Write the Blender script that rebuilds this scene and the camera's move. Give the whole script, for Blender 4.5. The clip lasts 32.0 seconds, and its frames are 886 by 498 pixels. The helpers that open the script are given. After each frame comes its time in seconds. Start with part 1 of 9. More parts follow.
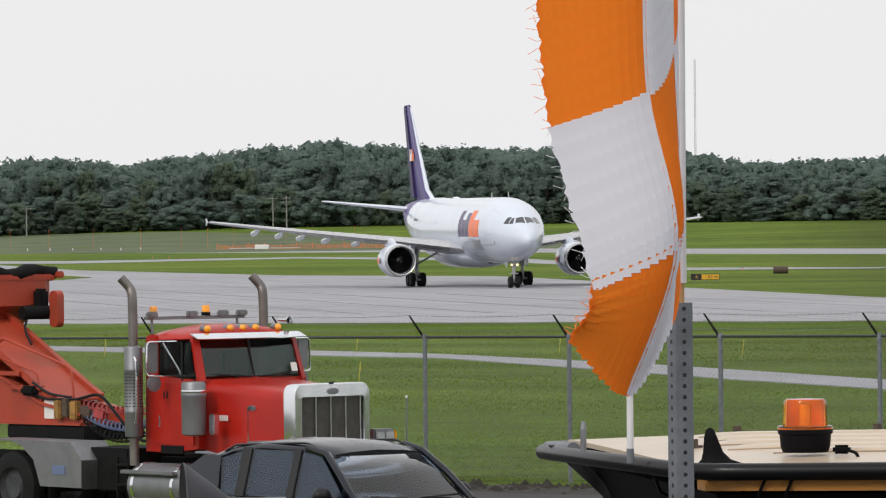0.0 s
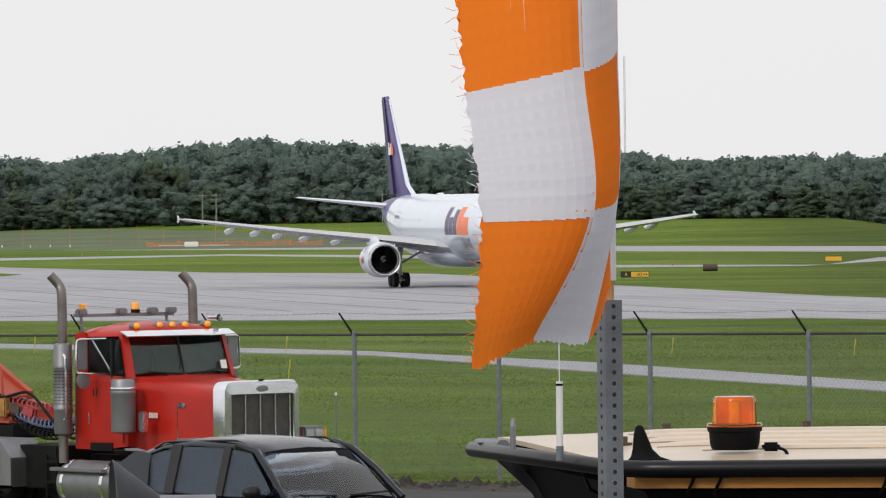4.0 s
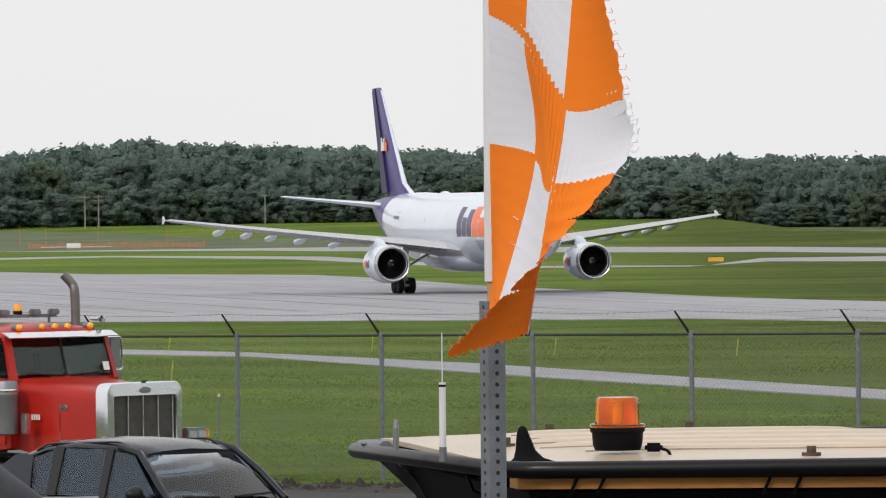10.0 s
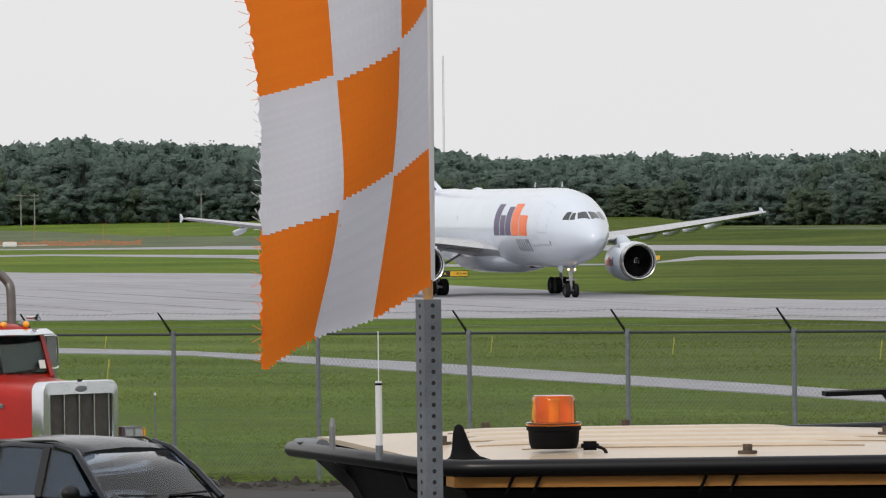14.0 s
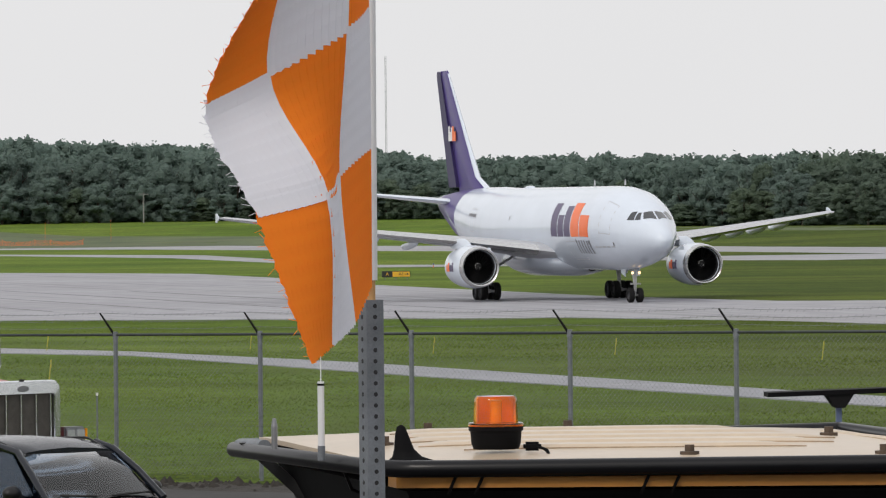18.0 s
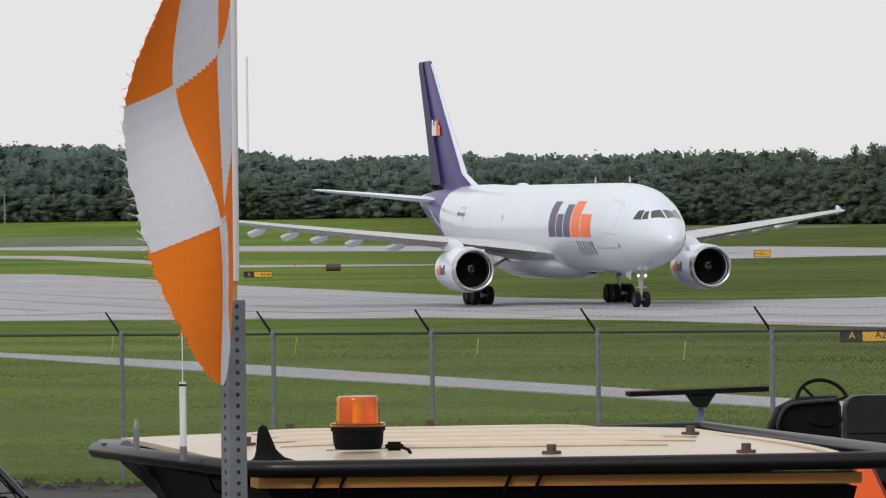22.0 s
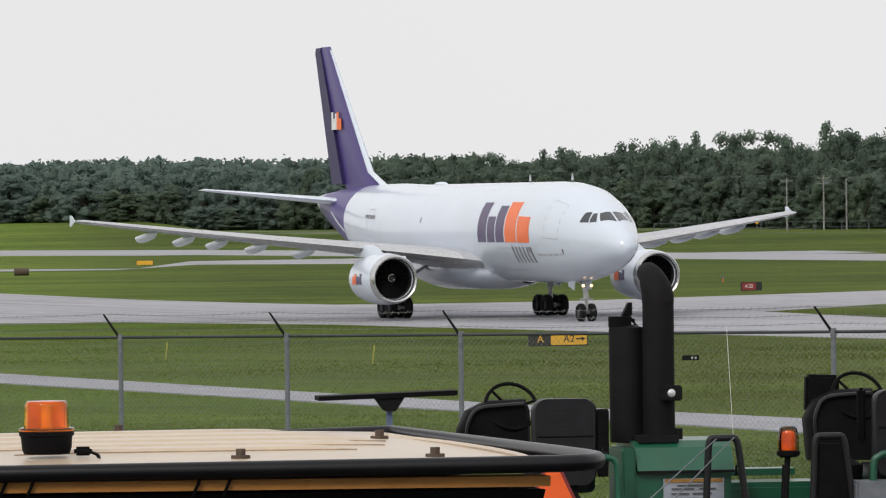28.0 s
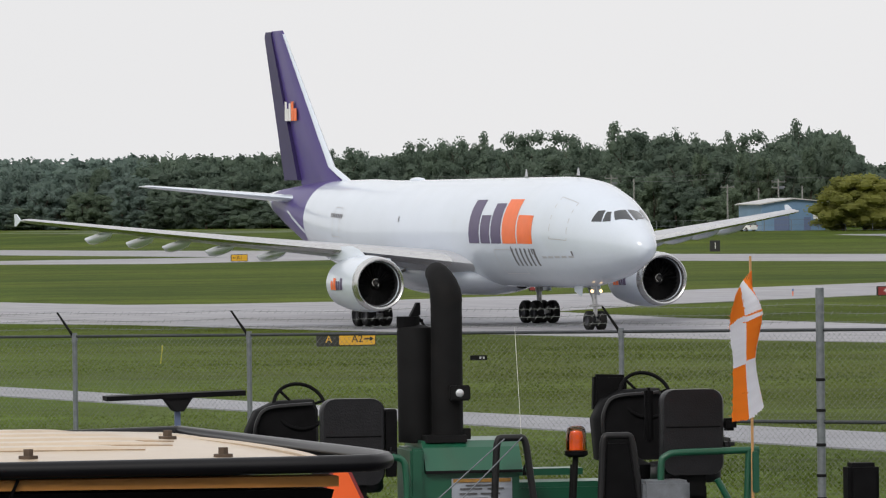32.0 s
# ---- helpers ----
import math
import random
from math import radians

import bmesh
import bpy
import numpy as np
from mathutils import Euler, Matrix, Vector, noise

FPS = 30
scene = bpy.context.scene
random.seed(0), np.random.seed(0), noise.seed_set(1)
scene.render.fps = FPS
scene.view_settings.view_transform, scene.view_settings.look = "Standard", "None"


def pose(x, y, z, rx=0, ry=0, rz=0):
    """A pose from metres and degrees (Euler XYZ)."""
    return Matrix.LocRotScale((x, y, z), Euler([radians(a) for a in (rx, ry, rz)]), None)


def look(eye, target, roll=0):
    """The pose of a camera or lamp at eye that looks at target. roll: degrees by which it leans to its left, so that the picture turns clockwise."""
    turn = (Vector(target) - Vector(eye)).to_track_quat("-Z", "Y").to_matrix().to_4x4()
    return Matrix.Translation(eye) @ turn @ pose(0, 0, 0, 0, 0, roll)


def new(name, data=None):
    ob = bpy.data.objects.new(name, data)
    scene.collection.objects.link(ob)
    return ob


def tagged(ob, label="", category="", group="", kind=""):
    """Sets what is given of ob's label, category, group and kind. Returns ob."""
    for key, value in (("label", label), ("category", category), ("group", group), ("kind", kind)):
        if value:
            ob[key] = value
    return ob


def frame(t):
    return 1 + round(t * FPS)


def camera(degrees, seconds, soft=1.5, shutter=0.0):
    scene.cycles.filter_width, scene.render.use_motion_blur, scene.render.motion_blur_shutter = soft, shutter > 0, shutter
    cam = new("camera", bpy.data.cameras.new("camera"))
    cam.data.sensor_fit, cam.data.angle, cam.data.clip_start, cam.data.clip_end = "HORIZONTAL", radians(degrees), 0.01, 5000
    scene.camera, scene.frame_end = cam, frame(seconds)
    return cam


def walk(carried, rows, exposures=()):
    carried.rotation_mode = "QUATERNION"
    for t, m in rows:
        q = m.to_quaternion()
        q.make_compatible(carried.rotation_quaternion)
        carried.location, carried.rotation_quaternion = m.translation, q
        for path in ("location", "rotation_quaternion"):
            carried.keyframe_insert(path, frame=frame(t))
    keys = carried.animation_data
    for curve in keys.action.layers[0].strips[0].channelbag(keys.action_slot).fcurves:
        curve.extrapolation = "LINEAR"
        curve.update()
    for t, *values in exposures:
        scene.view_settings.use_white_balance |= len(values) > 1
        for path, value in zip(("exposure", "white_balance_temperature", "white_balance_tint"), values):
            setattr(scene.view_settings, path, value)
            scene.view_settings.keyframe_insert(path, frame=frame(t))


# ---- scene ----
EYE = Vector((0, 0, 6.45))
cam = camera(8.964, 32.0, soft=1.2)
# seconds, turn to the right, tilt down, lean (degrees)
TURNS = [
    (0.0, 0.0000, 0.3625, -0.581),
    (0.5, 0.0112, 0.4187, -0.563),
    (1.0, 0.0030, 0.4154, -0.565),
    (1.5, 0.0150, 0.3985, -0.580),
    (2.0, 0.0017, 0.4064, -0.555),
    (2.5, 0.0130, 0.4070, -0.556),
    (3.0, 0.0193, 0.4066, -0.561),
    (3.5, 0.2834, 0.3896, -0.509),
    (4.0, 0.7126, 0.3964, -0.552),
    (4.5, 0.6697, 0.4126, -0.567),
    (6.5, 0.6628, 0.4053, -0.589),
    (7.0, 0.6598, 0.4129, -0.562),
    (7.5, 0.6681, 0.4114, -0.614),
    (8.0, 0.6686, 0.4120, -0.584),
    (8.5, 0.6690, 0.3972, -0.547),
    (9.0, 1.3460, 0.4054, -0.524),
    (9.5, 1.6855, 0.3954, -0.616),
    (10.0, 1.9012, 0.3969, -0.620),
    (10.5, 2.0613, 0.3912, -0.586),
    (11.0, 2.1439, 0.3956, -0.609),
    (11.5, 2.3435, 0.3945, -0.604),
    (12.0, 2.4057, 0.3940, -0.636),
    (12.5, 2.5818, 0.3938, -0.639),
    (13.0, 2.5441, 0.4173, -0.607),
    (13.5, 2.5438, 0.4199, -0.635),
    (15.5, 2.5613, 0.4180, -0.631),
    (16.0, 2.8438, 0.4095, -0.595),
    (16.5, 3.0545, 0.4058, -0.622),
    (17.0, 3.0687, 0.4284, -0.608),
    (17.5, 3.1492, 0.4167, -0.626),
    (18.0, 3.1316, 0.4211, -0.584),
    (18.5, 3.5569, 0.4191, -0.601),
    (19.0, 4.0933, 0.4195, -0.596),
    (19.5, 4.4341, 0.4265, -0.650),
    (20.0, 4.5532, 0.4272, -0.661),
    (20.5, 4.5613, 0.4323, -0.620),
    (21.0, 4.5640, 0.4267, -0.644),
    (21.5, 4.5555, 0.4278, -0.654),
    (22.0, 4.5327, 0.4356, -0.665),
    (22.5, 4.5462, 0.4271, -0.664),
    (23.0, 4.5271, 0.4356, -0.659),
    (23.5, 4.6323, 0.4255, -0.631),
    (24.0, 5.3156, 0.4183, -0.648),
    (24.5, 6.1149, 0.4241, -0.593),
    (25.0, 6.7210, 0.4270, -0.677),
    (25.5, 6.9604, 0.4210, -0.678),
    (27.5, 7.6714, 0.4276, -0.669),
    (28.0, 7.6858, 0.4297, -0.700),
    (28.5, 7.8246, 0.4307, -0.677),
    (29.0, 7.9333, 0.4375, -0.663),
    (29.5, 8.3334, 0.4364, -0.687),
    (30.0, 8.6876, 0.4317, -0.699),
    (30.5, 8.9404, 0.4496, -0.695),
    (31.0, 9.0604, 0.4537, -0.696),
    (31.5, 9.2313, 0.4393, -0.675),
    (32.0, 9.8322, 0.4546, -0.692),
]


def view(turn, down, lean):
    a, p = radians(turn), radians(down)
    way = Vector((math.sin(a) * math.cos(p), math.cos(a) * math.cos(p), -math.sin(p)))
    return look(EYE, EYE + way * 100, lean)


walk(cam, [(t, view(a, p, r)) for t, a, p, r in TURNS], exposures=[(0, 0.03), (9, 0.03), (16, -0.08), (24, -0.06), (28, -0.03), (32, -0.02)])

# ---- light: hazy bright overcast, low veiled sun behind the camera to its left ----
SUN_UP, SUN_ROUND = 38, 215
world = bpy.data.worlds.new("sky")
scene.world = world
world.use_nodes = True
wn, wl = world.node_tree.nodes, world.node_tree.links
sky = wn.new("ShaderNodeTexSky")
sky.sky_type, sky.sun_disc = "NISHITA", False
sky.sun_elevation, sky.sun_rotation = radians(SUN_UP), radians(SUN_ROUND)
sky.air_density, sky.dust_density, sky.ozone_density = 1.0, 4.0, 1.0
bright = wn.new("ShaderNodeVectorMath")
bright.operation = "SCALE"
bright.inputs["Scale"].default_value = 0.085
cloud = wn.new("ShaderNodeTexNoise")
cloud.inputs["Scale"].default_value, cloud.inputs["Detail"].default_value = 2.2, 4
ramp = wn.new("ShaderNodeValToRGB")
ramp.color_ramp.elements[0].position, ramp.color_ramp.elements[0].color = 0.3, (0.80, 0.80, 0.81, 1)
ramp.color_ramp.elements[1].position, ramp.color_ramp.elements[1].color = 0.7, (0.87, 0.86, 0.865, 1)
veil = wn.new("ShaderNodeMixRGB")
# the haze is thickest at the horizon and thins towards the zenith
place, high, thin = wn.new("ShaderNodeTexCoord"), wn.new("ShaderNodeSeparateXYZ"), wn.new("ShaderNodeValToRGB")
wl.new(place.outputs["Generated"], high.inputs[0])
wl.new(high.outputs["Z"], thin.inputs[0])
thin.color_ramp.elements[0].position, thin.color_ramp.elements[0].color = 0.05, (1, 1, 1, 1)
thin.color_ramp.elements[1].position, thin.color_ramp.elements[1].color = 0.8, (0.8, 0.8, 0.8, 1)
wl.new(thin.outputs[0], veil.inputs[0])
wl.new(sky.outputs[0], bright.inputs[0])
wl.new(cloud.outputs["Fac"], ramp.inputs[0])
wl.new(bright.outputs[0], veil.inputs[1])
wl.new(ramp.outputs[0], veil.inputs[2])
wl.new(veil.outputs[0], wn["Background"].inputs["Color"])
# an overcast sky grows brighter towards the zenith
lift = wn.new("ShaderNodeMapRange")
lift.inputs["To Min"].default_value, lift.inputs["To Max"].default_value = 1.0, 1.35
wl.new(high.outputs["Z"], lift.inputs["Value"])
wl.new(lift.outputs["Result"], wn["Background"].inputs["Strength"])
sun = new("sun", bpy.data.lights.new("sun", "SUN"))
sun.data.energy, sun.data.angle, sun.data.color = 1.3, radians(14), (1.0, 0.95, 0.88)
e, r = radians(SUN_UP), radians(SUN_ROUND)
sun.matrix_world = look((0, 0, 0), (-math.sin(r) * math.cos(e), -math.cos(r) * math.cos(e), -math.sin(e)))


# ---- materials ----
def material(name, color, rough=0.6, metal=0.0, scale=4.0, vary=0.15, bump=0.0, fine=0.0, stain=0.0, stain_color=(0.1, 0.09, 0.07), coat=0.0, emit=0.0, spec=0.5, space="Object"):
    m = bpy.data.materials.new(name)
    m.use_nodes = True
    n, k = m.node_tree.nodes, m.node_tree.links
    b = n["Principled BSDF"]
    b.inputs["Roughness"].default_value, b.inputs["Metallic"].default_value = rough, metal
    b.inputs["Coat Weight"].default_value = coat
    b.inputs["Specular IOR Level"].default_value = spec
    b.inputs["Coat Roughness"].default_value = 0.08
    co = n.new("ShaderNodeTexCoord")
    t1 = n.new("ShaderNodeTexNoise")
    t1.inputs["Scale"].default_value, t1.inputs["Detail"].default_value = scale, 5
    k.new(co.outputs[space], t1.inputs["Vector"])
    c = Vector(color)
    rp = n.new("ShaderNodeValToRGB")
    rp.color_ramp.elements[0].position, rp.color_ramp.elements[1].position = 0.3, 0.7
    rp.color_ramp.elements[0].color = (*(c * (1 - vary)), 1)
    rp.color_ramp.elements[1].color = (*(c * (1 + vary)), 1)
    k.new(t1.outputs["Fac"], rp.inputs[0])
    out = rp.outputs[0]
    if fine:
        t2 = n.new("ShaderNodeTexNoise")
        t2.inputs["Scale"].default_value, t2.inputs["Detail"].default_value = scale * 17, 3
        k.new(co.outputs[space], t2.inputs["Vector"])
        mx = n.new("ShaderNodeMixRGB")
        mx.blend_type = "OVERLAY"
        mx.inputs[0].default_value = fine
        k.new(out, mx.inputs[1])
        k.new(t2.outputs["Fac"], mx.inputs[2])
        out = mx.outputs[0]
    if stain:
        t3 = n.new("ShaderNodeTexNoise")
        t3.inputs["Scale"].default_value, t3.inputs["Detail"].default_value, t3.inputs["Distortion"].default_value = scale * 0.6, 8, 0.6
        k.new(co.outputs[space], t3.inputs["Vector"])
        r3 = n.new("ShaderNodeValToRGB")
        r3.color_ramp.elements[0].position, r3.color_ramp.elements[1].position = 0.56, 0.72
        r3.color_ramp.elements[1].color = (stain, stain, stain, 1)
        k.new(t3.outputs["Fac"], r3.inputs[0])
        mx = n.new("ShaderNodeMixRGB")
        k.new(r3.outputs[0], mx.inputs[0])
        k.new(out, mx.inputs[1])
        mx.inputs[2].default_value = (*stain_color, 1)
        out = mx.outputs[0]
    k.new(out, b.inputs["Base Color"])
    if bump:
        bp = n.new("ShaderNodeBump")
        bp.inputs["Strength"].default_value, bp.inputs["Distance"].default_value = bump, 0.02
        t4 = n.new("ShaderNodeTexNoise")
        t4.inputs["Scale"].default_value, t4.inputs["Detail"].default_value = scale * 9, 4
        k.new(co.outputs[space], t4.inputs["Vector"])
        k.new(t4.outputs["Fac"], bp.inputs["Height"])
        k.new(bp.outputs[0], b.inputs["Normal"])
    if emit:
        k.new(out, b.inputs["Emission Color"])
        b.inputs["Emission Strength"].default_value = emit
    return m


def leafy(name, dark, light, turf=False):
    """Leaves: each clump a shade of its own."""
    m = bpy.data.materials.new(name)
    m.use_nodes = True
    n, k = m.node_tree.nodes, m.node_tree.links
    b = n["Principled BSDF"]
    b.inputs["Roughness"].default_value = 0.7
    b.inputs["Specular IOR Level"].default_value = 0.06 if turf else 0.4
    g, o = n.new("ShaderNodeNewGeometry"), n.new("ShaderNodeObjectInfo")
    add = n.new("ShaderNodeMath")
    add.operation = "MULTIPLY_ADD"
    add.inputs[1].default_value = 0.55
    k.new(g.outputs["Random Per Island"], add.inputs[0])
    half = n.new("ShaderNodeMath")
    half.operation = "MULTIPLY"
    half.inputs[1].default_value = 0.45
    k.new(o.outputs["Random"], half.inputs[0])
    k.new(half.outputs[0], add.inputs[2])
    # whole crowns differ: broad noise by place
    place, broad, both = n.new("ShaderNodeNewGeometry"), n.new("ShaderNodeTexNoise"), n.new("ShaderNodeMath")
    broad.inputs["Scale"].default_value, broad.inputs["Detail"].default_value = 0.09, 2
    k.new(place.outputs["Position"], broad.inputs["Vector"])
    both.operation = "MULTIPLY_ADD"
    both.inputs[1].default_value, both.inputs[2].default_value = 1.6, -0.8
    k.new(broad.outputs["Fac"], both.inputs[0])
    total = n.new("ShaderNodeMath")
    k.new(add.outputs[0], total.inputs[0])
    k.new(both.outputs[0], total.inputs[1])
    rp = n.new("ShaderNodeValToRGB")
    rp.color_ramp.elements[0].color, rp.color_ramp.elements[1].color = (*dark, 1), (*light, 1)
    k.new(total.outputs[0], rp.inputs[0])
    shade = lush(n, k, rp.outputs[0]) if turf else rp.outputs[0]
    k.new(shade, b.inputs["Base Color"])
    tr, mx = n.new("ShaderNodeBsdfTranslucent"), n.new("ShaderNodeMixShader")
    mx.inputs[0].default_value = 0.6
    k.new(shade, tr.inputs["Color"])
    k.new(b.outputs[0], mx.inputs[1])
    k.new(tr.outputs[0], mx.inputs[2])
    k.new(mx.outputs[0], n["Material Output"].inputs["Surface"])
    return m


def lush(n, k, color):
    """Broad patches of lusher and of drier, duller turf."""
    g, parts = n.new("ShaderNodeNewGeometry"), n.new("ShaderNodeSeparateXYZ")
    k.new(g.outputs["Position"], parts.inputs[0])
    across, broken, rough, ramp, mx = n.new("ShaderNodeMath"), n.new("ShaderNodeMath"), n.new("ShaderNodeTexNoise"), n.new("ShaderNodeMapRange"), n.new("ShaderNodeMixRGB")
    across.operation, broken.operation, mx.blend_type = "MULTIPLY_ADD", "MULTIPLY_ADD", "MULTIPLY"
    across.inputs[1].default_value = -0.06
    k.new(parts.outputs["Y"], across.inputs[0])
    k.new(parts.outputs["X"], across.inputs[2])
    rough.inputs["Scale"].default_value, rough.inputs["Detail"].default_value = 0.12, 4
    k.new(g.outputs["Position"], rough.inputs["Vector"])
    broken.inputs[1].default_value = 16
    k.new(rough.outputs["Fac"], broken.inputs[0])
    k.new(across.outputs[0], broken.inputs[2])
    ramp.inputs["From Min"].default_value, ramp.inputs["From Max"].default_value = 0, 28
    k.new(broken.outputs[0], ramp.inputs["Value"])
    tone = n.new("ShaderNodeValToRGB")
    tone.color_ramp.elements[0].color, tone.color_ramp.elements[1].color = (1.34, 1.27, 1.85, 1), (0.82, 0.74, 1.02, 1)
    k.new(ramp.outputs["Result"], tone.inputs[0])
    mx.inputs[0].default_value = 1
    k.new(color, mx.inputs[1])
    k.new(tone.outputs[0], mx.inputs[2])
    return mx.outputs[0]


def grass_material():
    """Mown grass: broad patches, mowing lanes, and fine blades."""
    m = bpy.data.materials.new("grass")
    m.use_nodes = True
    n, k = m.node_tree.nodes, m.node_tree.links
    b = n["Principled BSDF"]
    b.inputs["Roughness"].default_value = 0.85
    b.inputs["Specular IOR Level"].default_value = 0.05
    co = n.new("ShaderNodeTexCoord")
    out = None
    for scale, stretch, colors, weight in (
        (0.02, (1, 1, 1), ((0.050, 0.092, 0.006), (0.092, 0.136, 0.012)), 1.0),
        (0.09, (0.2, 1, 1), ((0.3, 0.3, 0.3), (0.7, 0.7, 0.7)), 0.5),
        (1.0, (0.3, 1, 1), ((0.25, 0.25, 0.25), (0.75, 0.75, 0.75)), 0.55),
        (9.0, (1, 0.5, 1), ((0.15, 0.15, 0.15), (0.85, 0.85, 0.85)), 0.45),
    ):
        mp, t, rp = n.new("ShaderNodeMapping"), n.new("ShaderNodeTexNoise"), n.new("ShaderNodeValToRGB")
        mp.inputs["Scale"].default_value = stretch
        mp.inputs["Rotation"].default_value = (0, 0, radians(-12))
        t.inputs["Scale"].default_value, t.inputs["Detail"].default_value = scale, 4
        rp.color_ramp.elements[0].position, rp.color_ramp.elements[1].position = 0.35, 0.65
        rp.color_ramp.elements[0].color, rp.color_ramp.elements[1].color = (*colors[0], 1), (*colors[1], 1)
        k.new(co.outputs["Object"], mp.inputs[0])
        k.new(mp.outputs[0], t.inputs["Vector"])
        k.new(t.outputs["Fac"], rp.inputs[0])
        if out is None:
            out = rp.outputs[0]
        else:
            mx = n.new("ShaderNodeMixRGB")
            mx.blend_type = "OVERLAY"
            mx.inputs[0].default_value = weight
            k.new(out, mx.inputs[1])
            k.new(rp.outputs[0], mx.inputs[2])
            out = mx.outputs[0]
    k.new(lush(n, k, out), b.inputs["Base Color"])
    return m


def glass(name, color=(0.8, 0.85, 0.85), rough=0.02, clear=1.0):
    m = bpy.data.materials.new(name)
    m.use_nodes = True
    b = m.node_tree.nodes["Principled BSDF"]
    b.inputs["Base Color"].default_value = (*color, 1)
    b.inputs["Roughness"].default_value, b.inputs["Transmission Weight"].default_value, b.inputs["IOR"].default_value = rough, clear, 1.45
    return m


def pane(name, tint, gloss=0.9):
    """A thin sheet of glass: what it lets through is tinted, and it mirrors by the angle."""
    m = bpy.data.materials.new(name)
    m.use_nodes = True
    n, k = m.node_tree.nodes, m.node_tree.links
    clear, mirror, angle, more, mx = n.new("ShaderNodeBsdfTransparent"), n.new("ShaderNodeBsdfGlossy"), n.new("ShaderNodeFresnel"), n.new("ShaderNodeMath"), n.new("ShaderNodeMixShader")
    clear.inputs["Color"].default_value = (*tint, 1)
    mirror.inputs["Roughness"].default_value = 0.02
    more.operation, more.inputs[1].default_value = "MULTIPLY", gloss
    k.new(angle.outputs[0], more.inputs[0])
    k.new(more.outputs[0], mx.inputs[0])
    k.new(clear.outputs[0], mx.inputs[1])
    k.new(mirror.outputs[0], mx.inputs[2])
    k.new(mx.outputs[0], n["Material Output"].inputs["Surface"])
    return m


def fabric(name, color):
    """Thin woven cloth that lets part of the light through."""
    m = material(name, color, 0.9, scale=5, vary=0.05, fine=0.08, spec=0.1)
    n, k = m.node_tree.nodes, m.node_tree.links
    b = n["Principled BSDF"]
    src = b.inputs["Base Color"].links[0].from_socket
    tr, mx = n.new("ShaderNodeBsdfTranslucent"), n.new("ShaderNodeMixShader")
    mx.inputs[0].default_value = 0.3
    k.new(src, tr.inputs["Color"])
    k.new(b.outputs[0], mx.inputs[1])
    k.new(tr.outputs[0], mx.inputs[2])
    k.new(mx.outputs[0], n["Material Output"].inputs["Surface"])
    return m


GRASS = grass_material()
CONCRETE = material("concrete", (0.315, 0.315, 0.34), 0.85, scale=0.03, vary=0.1, fine=0.3, stain=0.25, stain_color=(0.24, 0.235, 0.23))


def streaks(m, ways):
    """Long tyre and water streaks: turn in degrees, strength."""
    n, k = m.node_tree.nodes, m.node_tree.links
    b = n["Principled BSDF"]
    out = b.inputs["Base Color"].links[0].from_socket
    co = n.new("ShaderNodeTexCoord")
    for turn, strength in ways:
        mp, t, rp, mx = n.new("ShaderNodeMapping"), n.new("ShaderNodeTexNoise"), n.new("ShaderNodeValToRGB"), n.new("ShaderNodeMixRGB")
        mp.vector_type = "TEXTURE"
        mp.inputs["Rotation"].default_value = (0, 0, radians(turn))
        mp.inputs["Scale"].default_value = (1, 60, 1)
        t.inputs["Scale"].default_value, t.inputs["Detail"].default_value = 0.7, 5
        rp.color_ramp.elements[0].position, rp.color_ramp.elements[1].position = 0.5, 0.72
        rp.color_ramp.elements[1].color = (strength, strength, strength, 1)
        mx.inputs[2].default_value = (0.15, 0.145, 0.14, 1)
        k.new(co.outputs["Object"], mp.inputs[0])
        k.new(mp.outputs[0], t.inputs["Vector"])
        k.new(t.outputs["Fac"], rp.inputs[0])
        k.new(rp.outputs[0], mx.inputs[0])
        k.new(out, mx.inputs[1])
        out = mx.outputs[0]
    k.new(out, b.inputs["Base Color"])


streaks(CONCRETE, ((14, 0.55), (75, 0.4)))
OLD_ASPHALT = material("old_asphalt", (0.27, 0.275, 0.30), 0.9, scale=0.15, vary=0.12, fine=0.35)
ASPHALT = material("asphalt", (0.036, 0.035, 0.034), 0.9, scale=0.4, vary=0.2, fine=0.4, bump=0.3)
DIRT = material("dirt", (0.030, 0.026, 0.022), 0.95, scale=3, vary=0.4, bump=0.8)
PLANE_WHITE = material("plane_white", (0.62, 0.68, 0.77), 0.2, scale=0.5, vary=0.02, fine=0.05, stain=0.12, stain_color=(0.6, 0.6, 0.6), coat=0.5)
PLANE_GREY = material("plane_grey", (0.42, 0.43, 0.46), 0.4, scale=0.7, vary=0.06, fine=0.1, stain=0.2, stain_color=(0.3, 0.3, 0.3))
PURPLE = material("purple_paint", (0.062, 0.040, 0.185), 0.4, scale=0.6, vary=0.06, coat=0.1, spec=0.3)
PURPLE_DARK = material("dark_purple_paint", (0.022, 0.014, 0.07), 0.45, scale=0.6, vary=0.06, spec=0.3)
MARK_PURPLE = material("marking_purple", (0.075, 0.055, 0.13), 0.35, scale=2, vary=0.04)
MARK_ORANGE = material("marking_orange", (0.85, 0.16, 0.03), 0.35, scale=2, vary=0.04)
MARK_GREY = material("marking_grey", (0.17, 0.17, 0.19), 0.4, scale=2, vary=0.04)
LINE_GREY = material("panel_line", (0.42, 0.43, 0.46), 0.4, scale=2, vary=0.04)
BARE_METAL = material("bare_metal", (0.62, 0.62, 0.62), 0.25, 0.9, scale=3, vary=0.06)
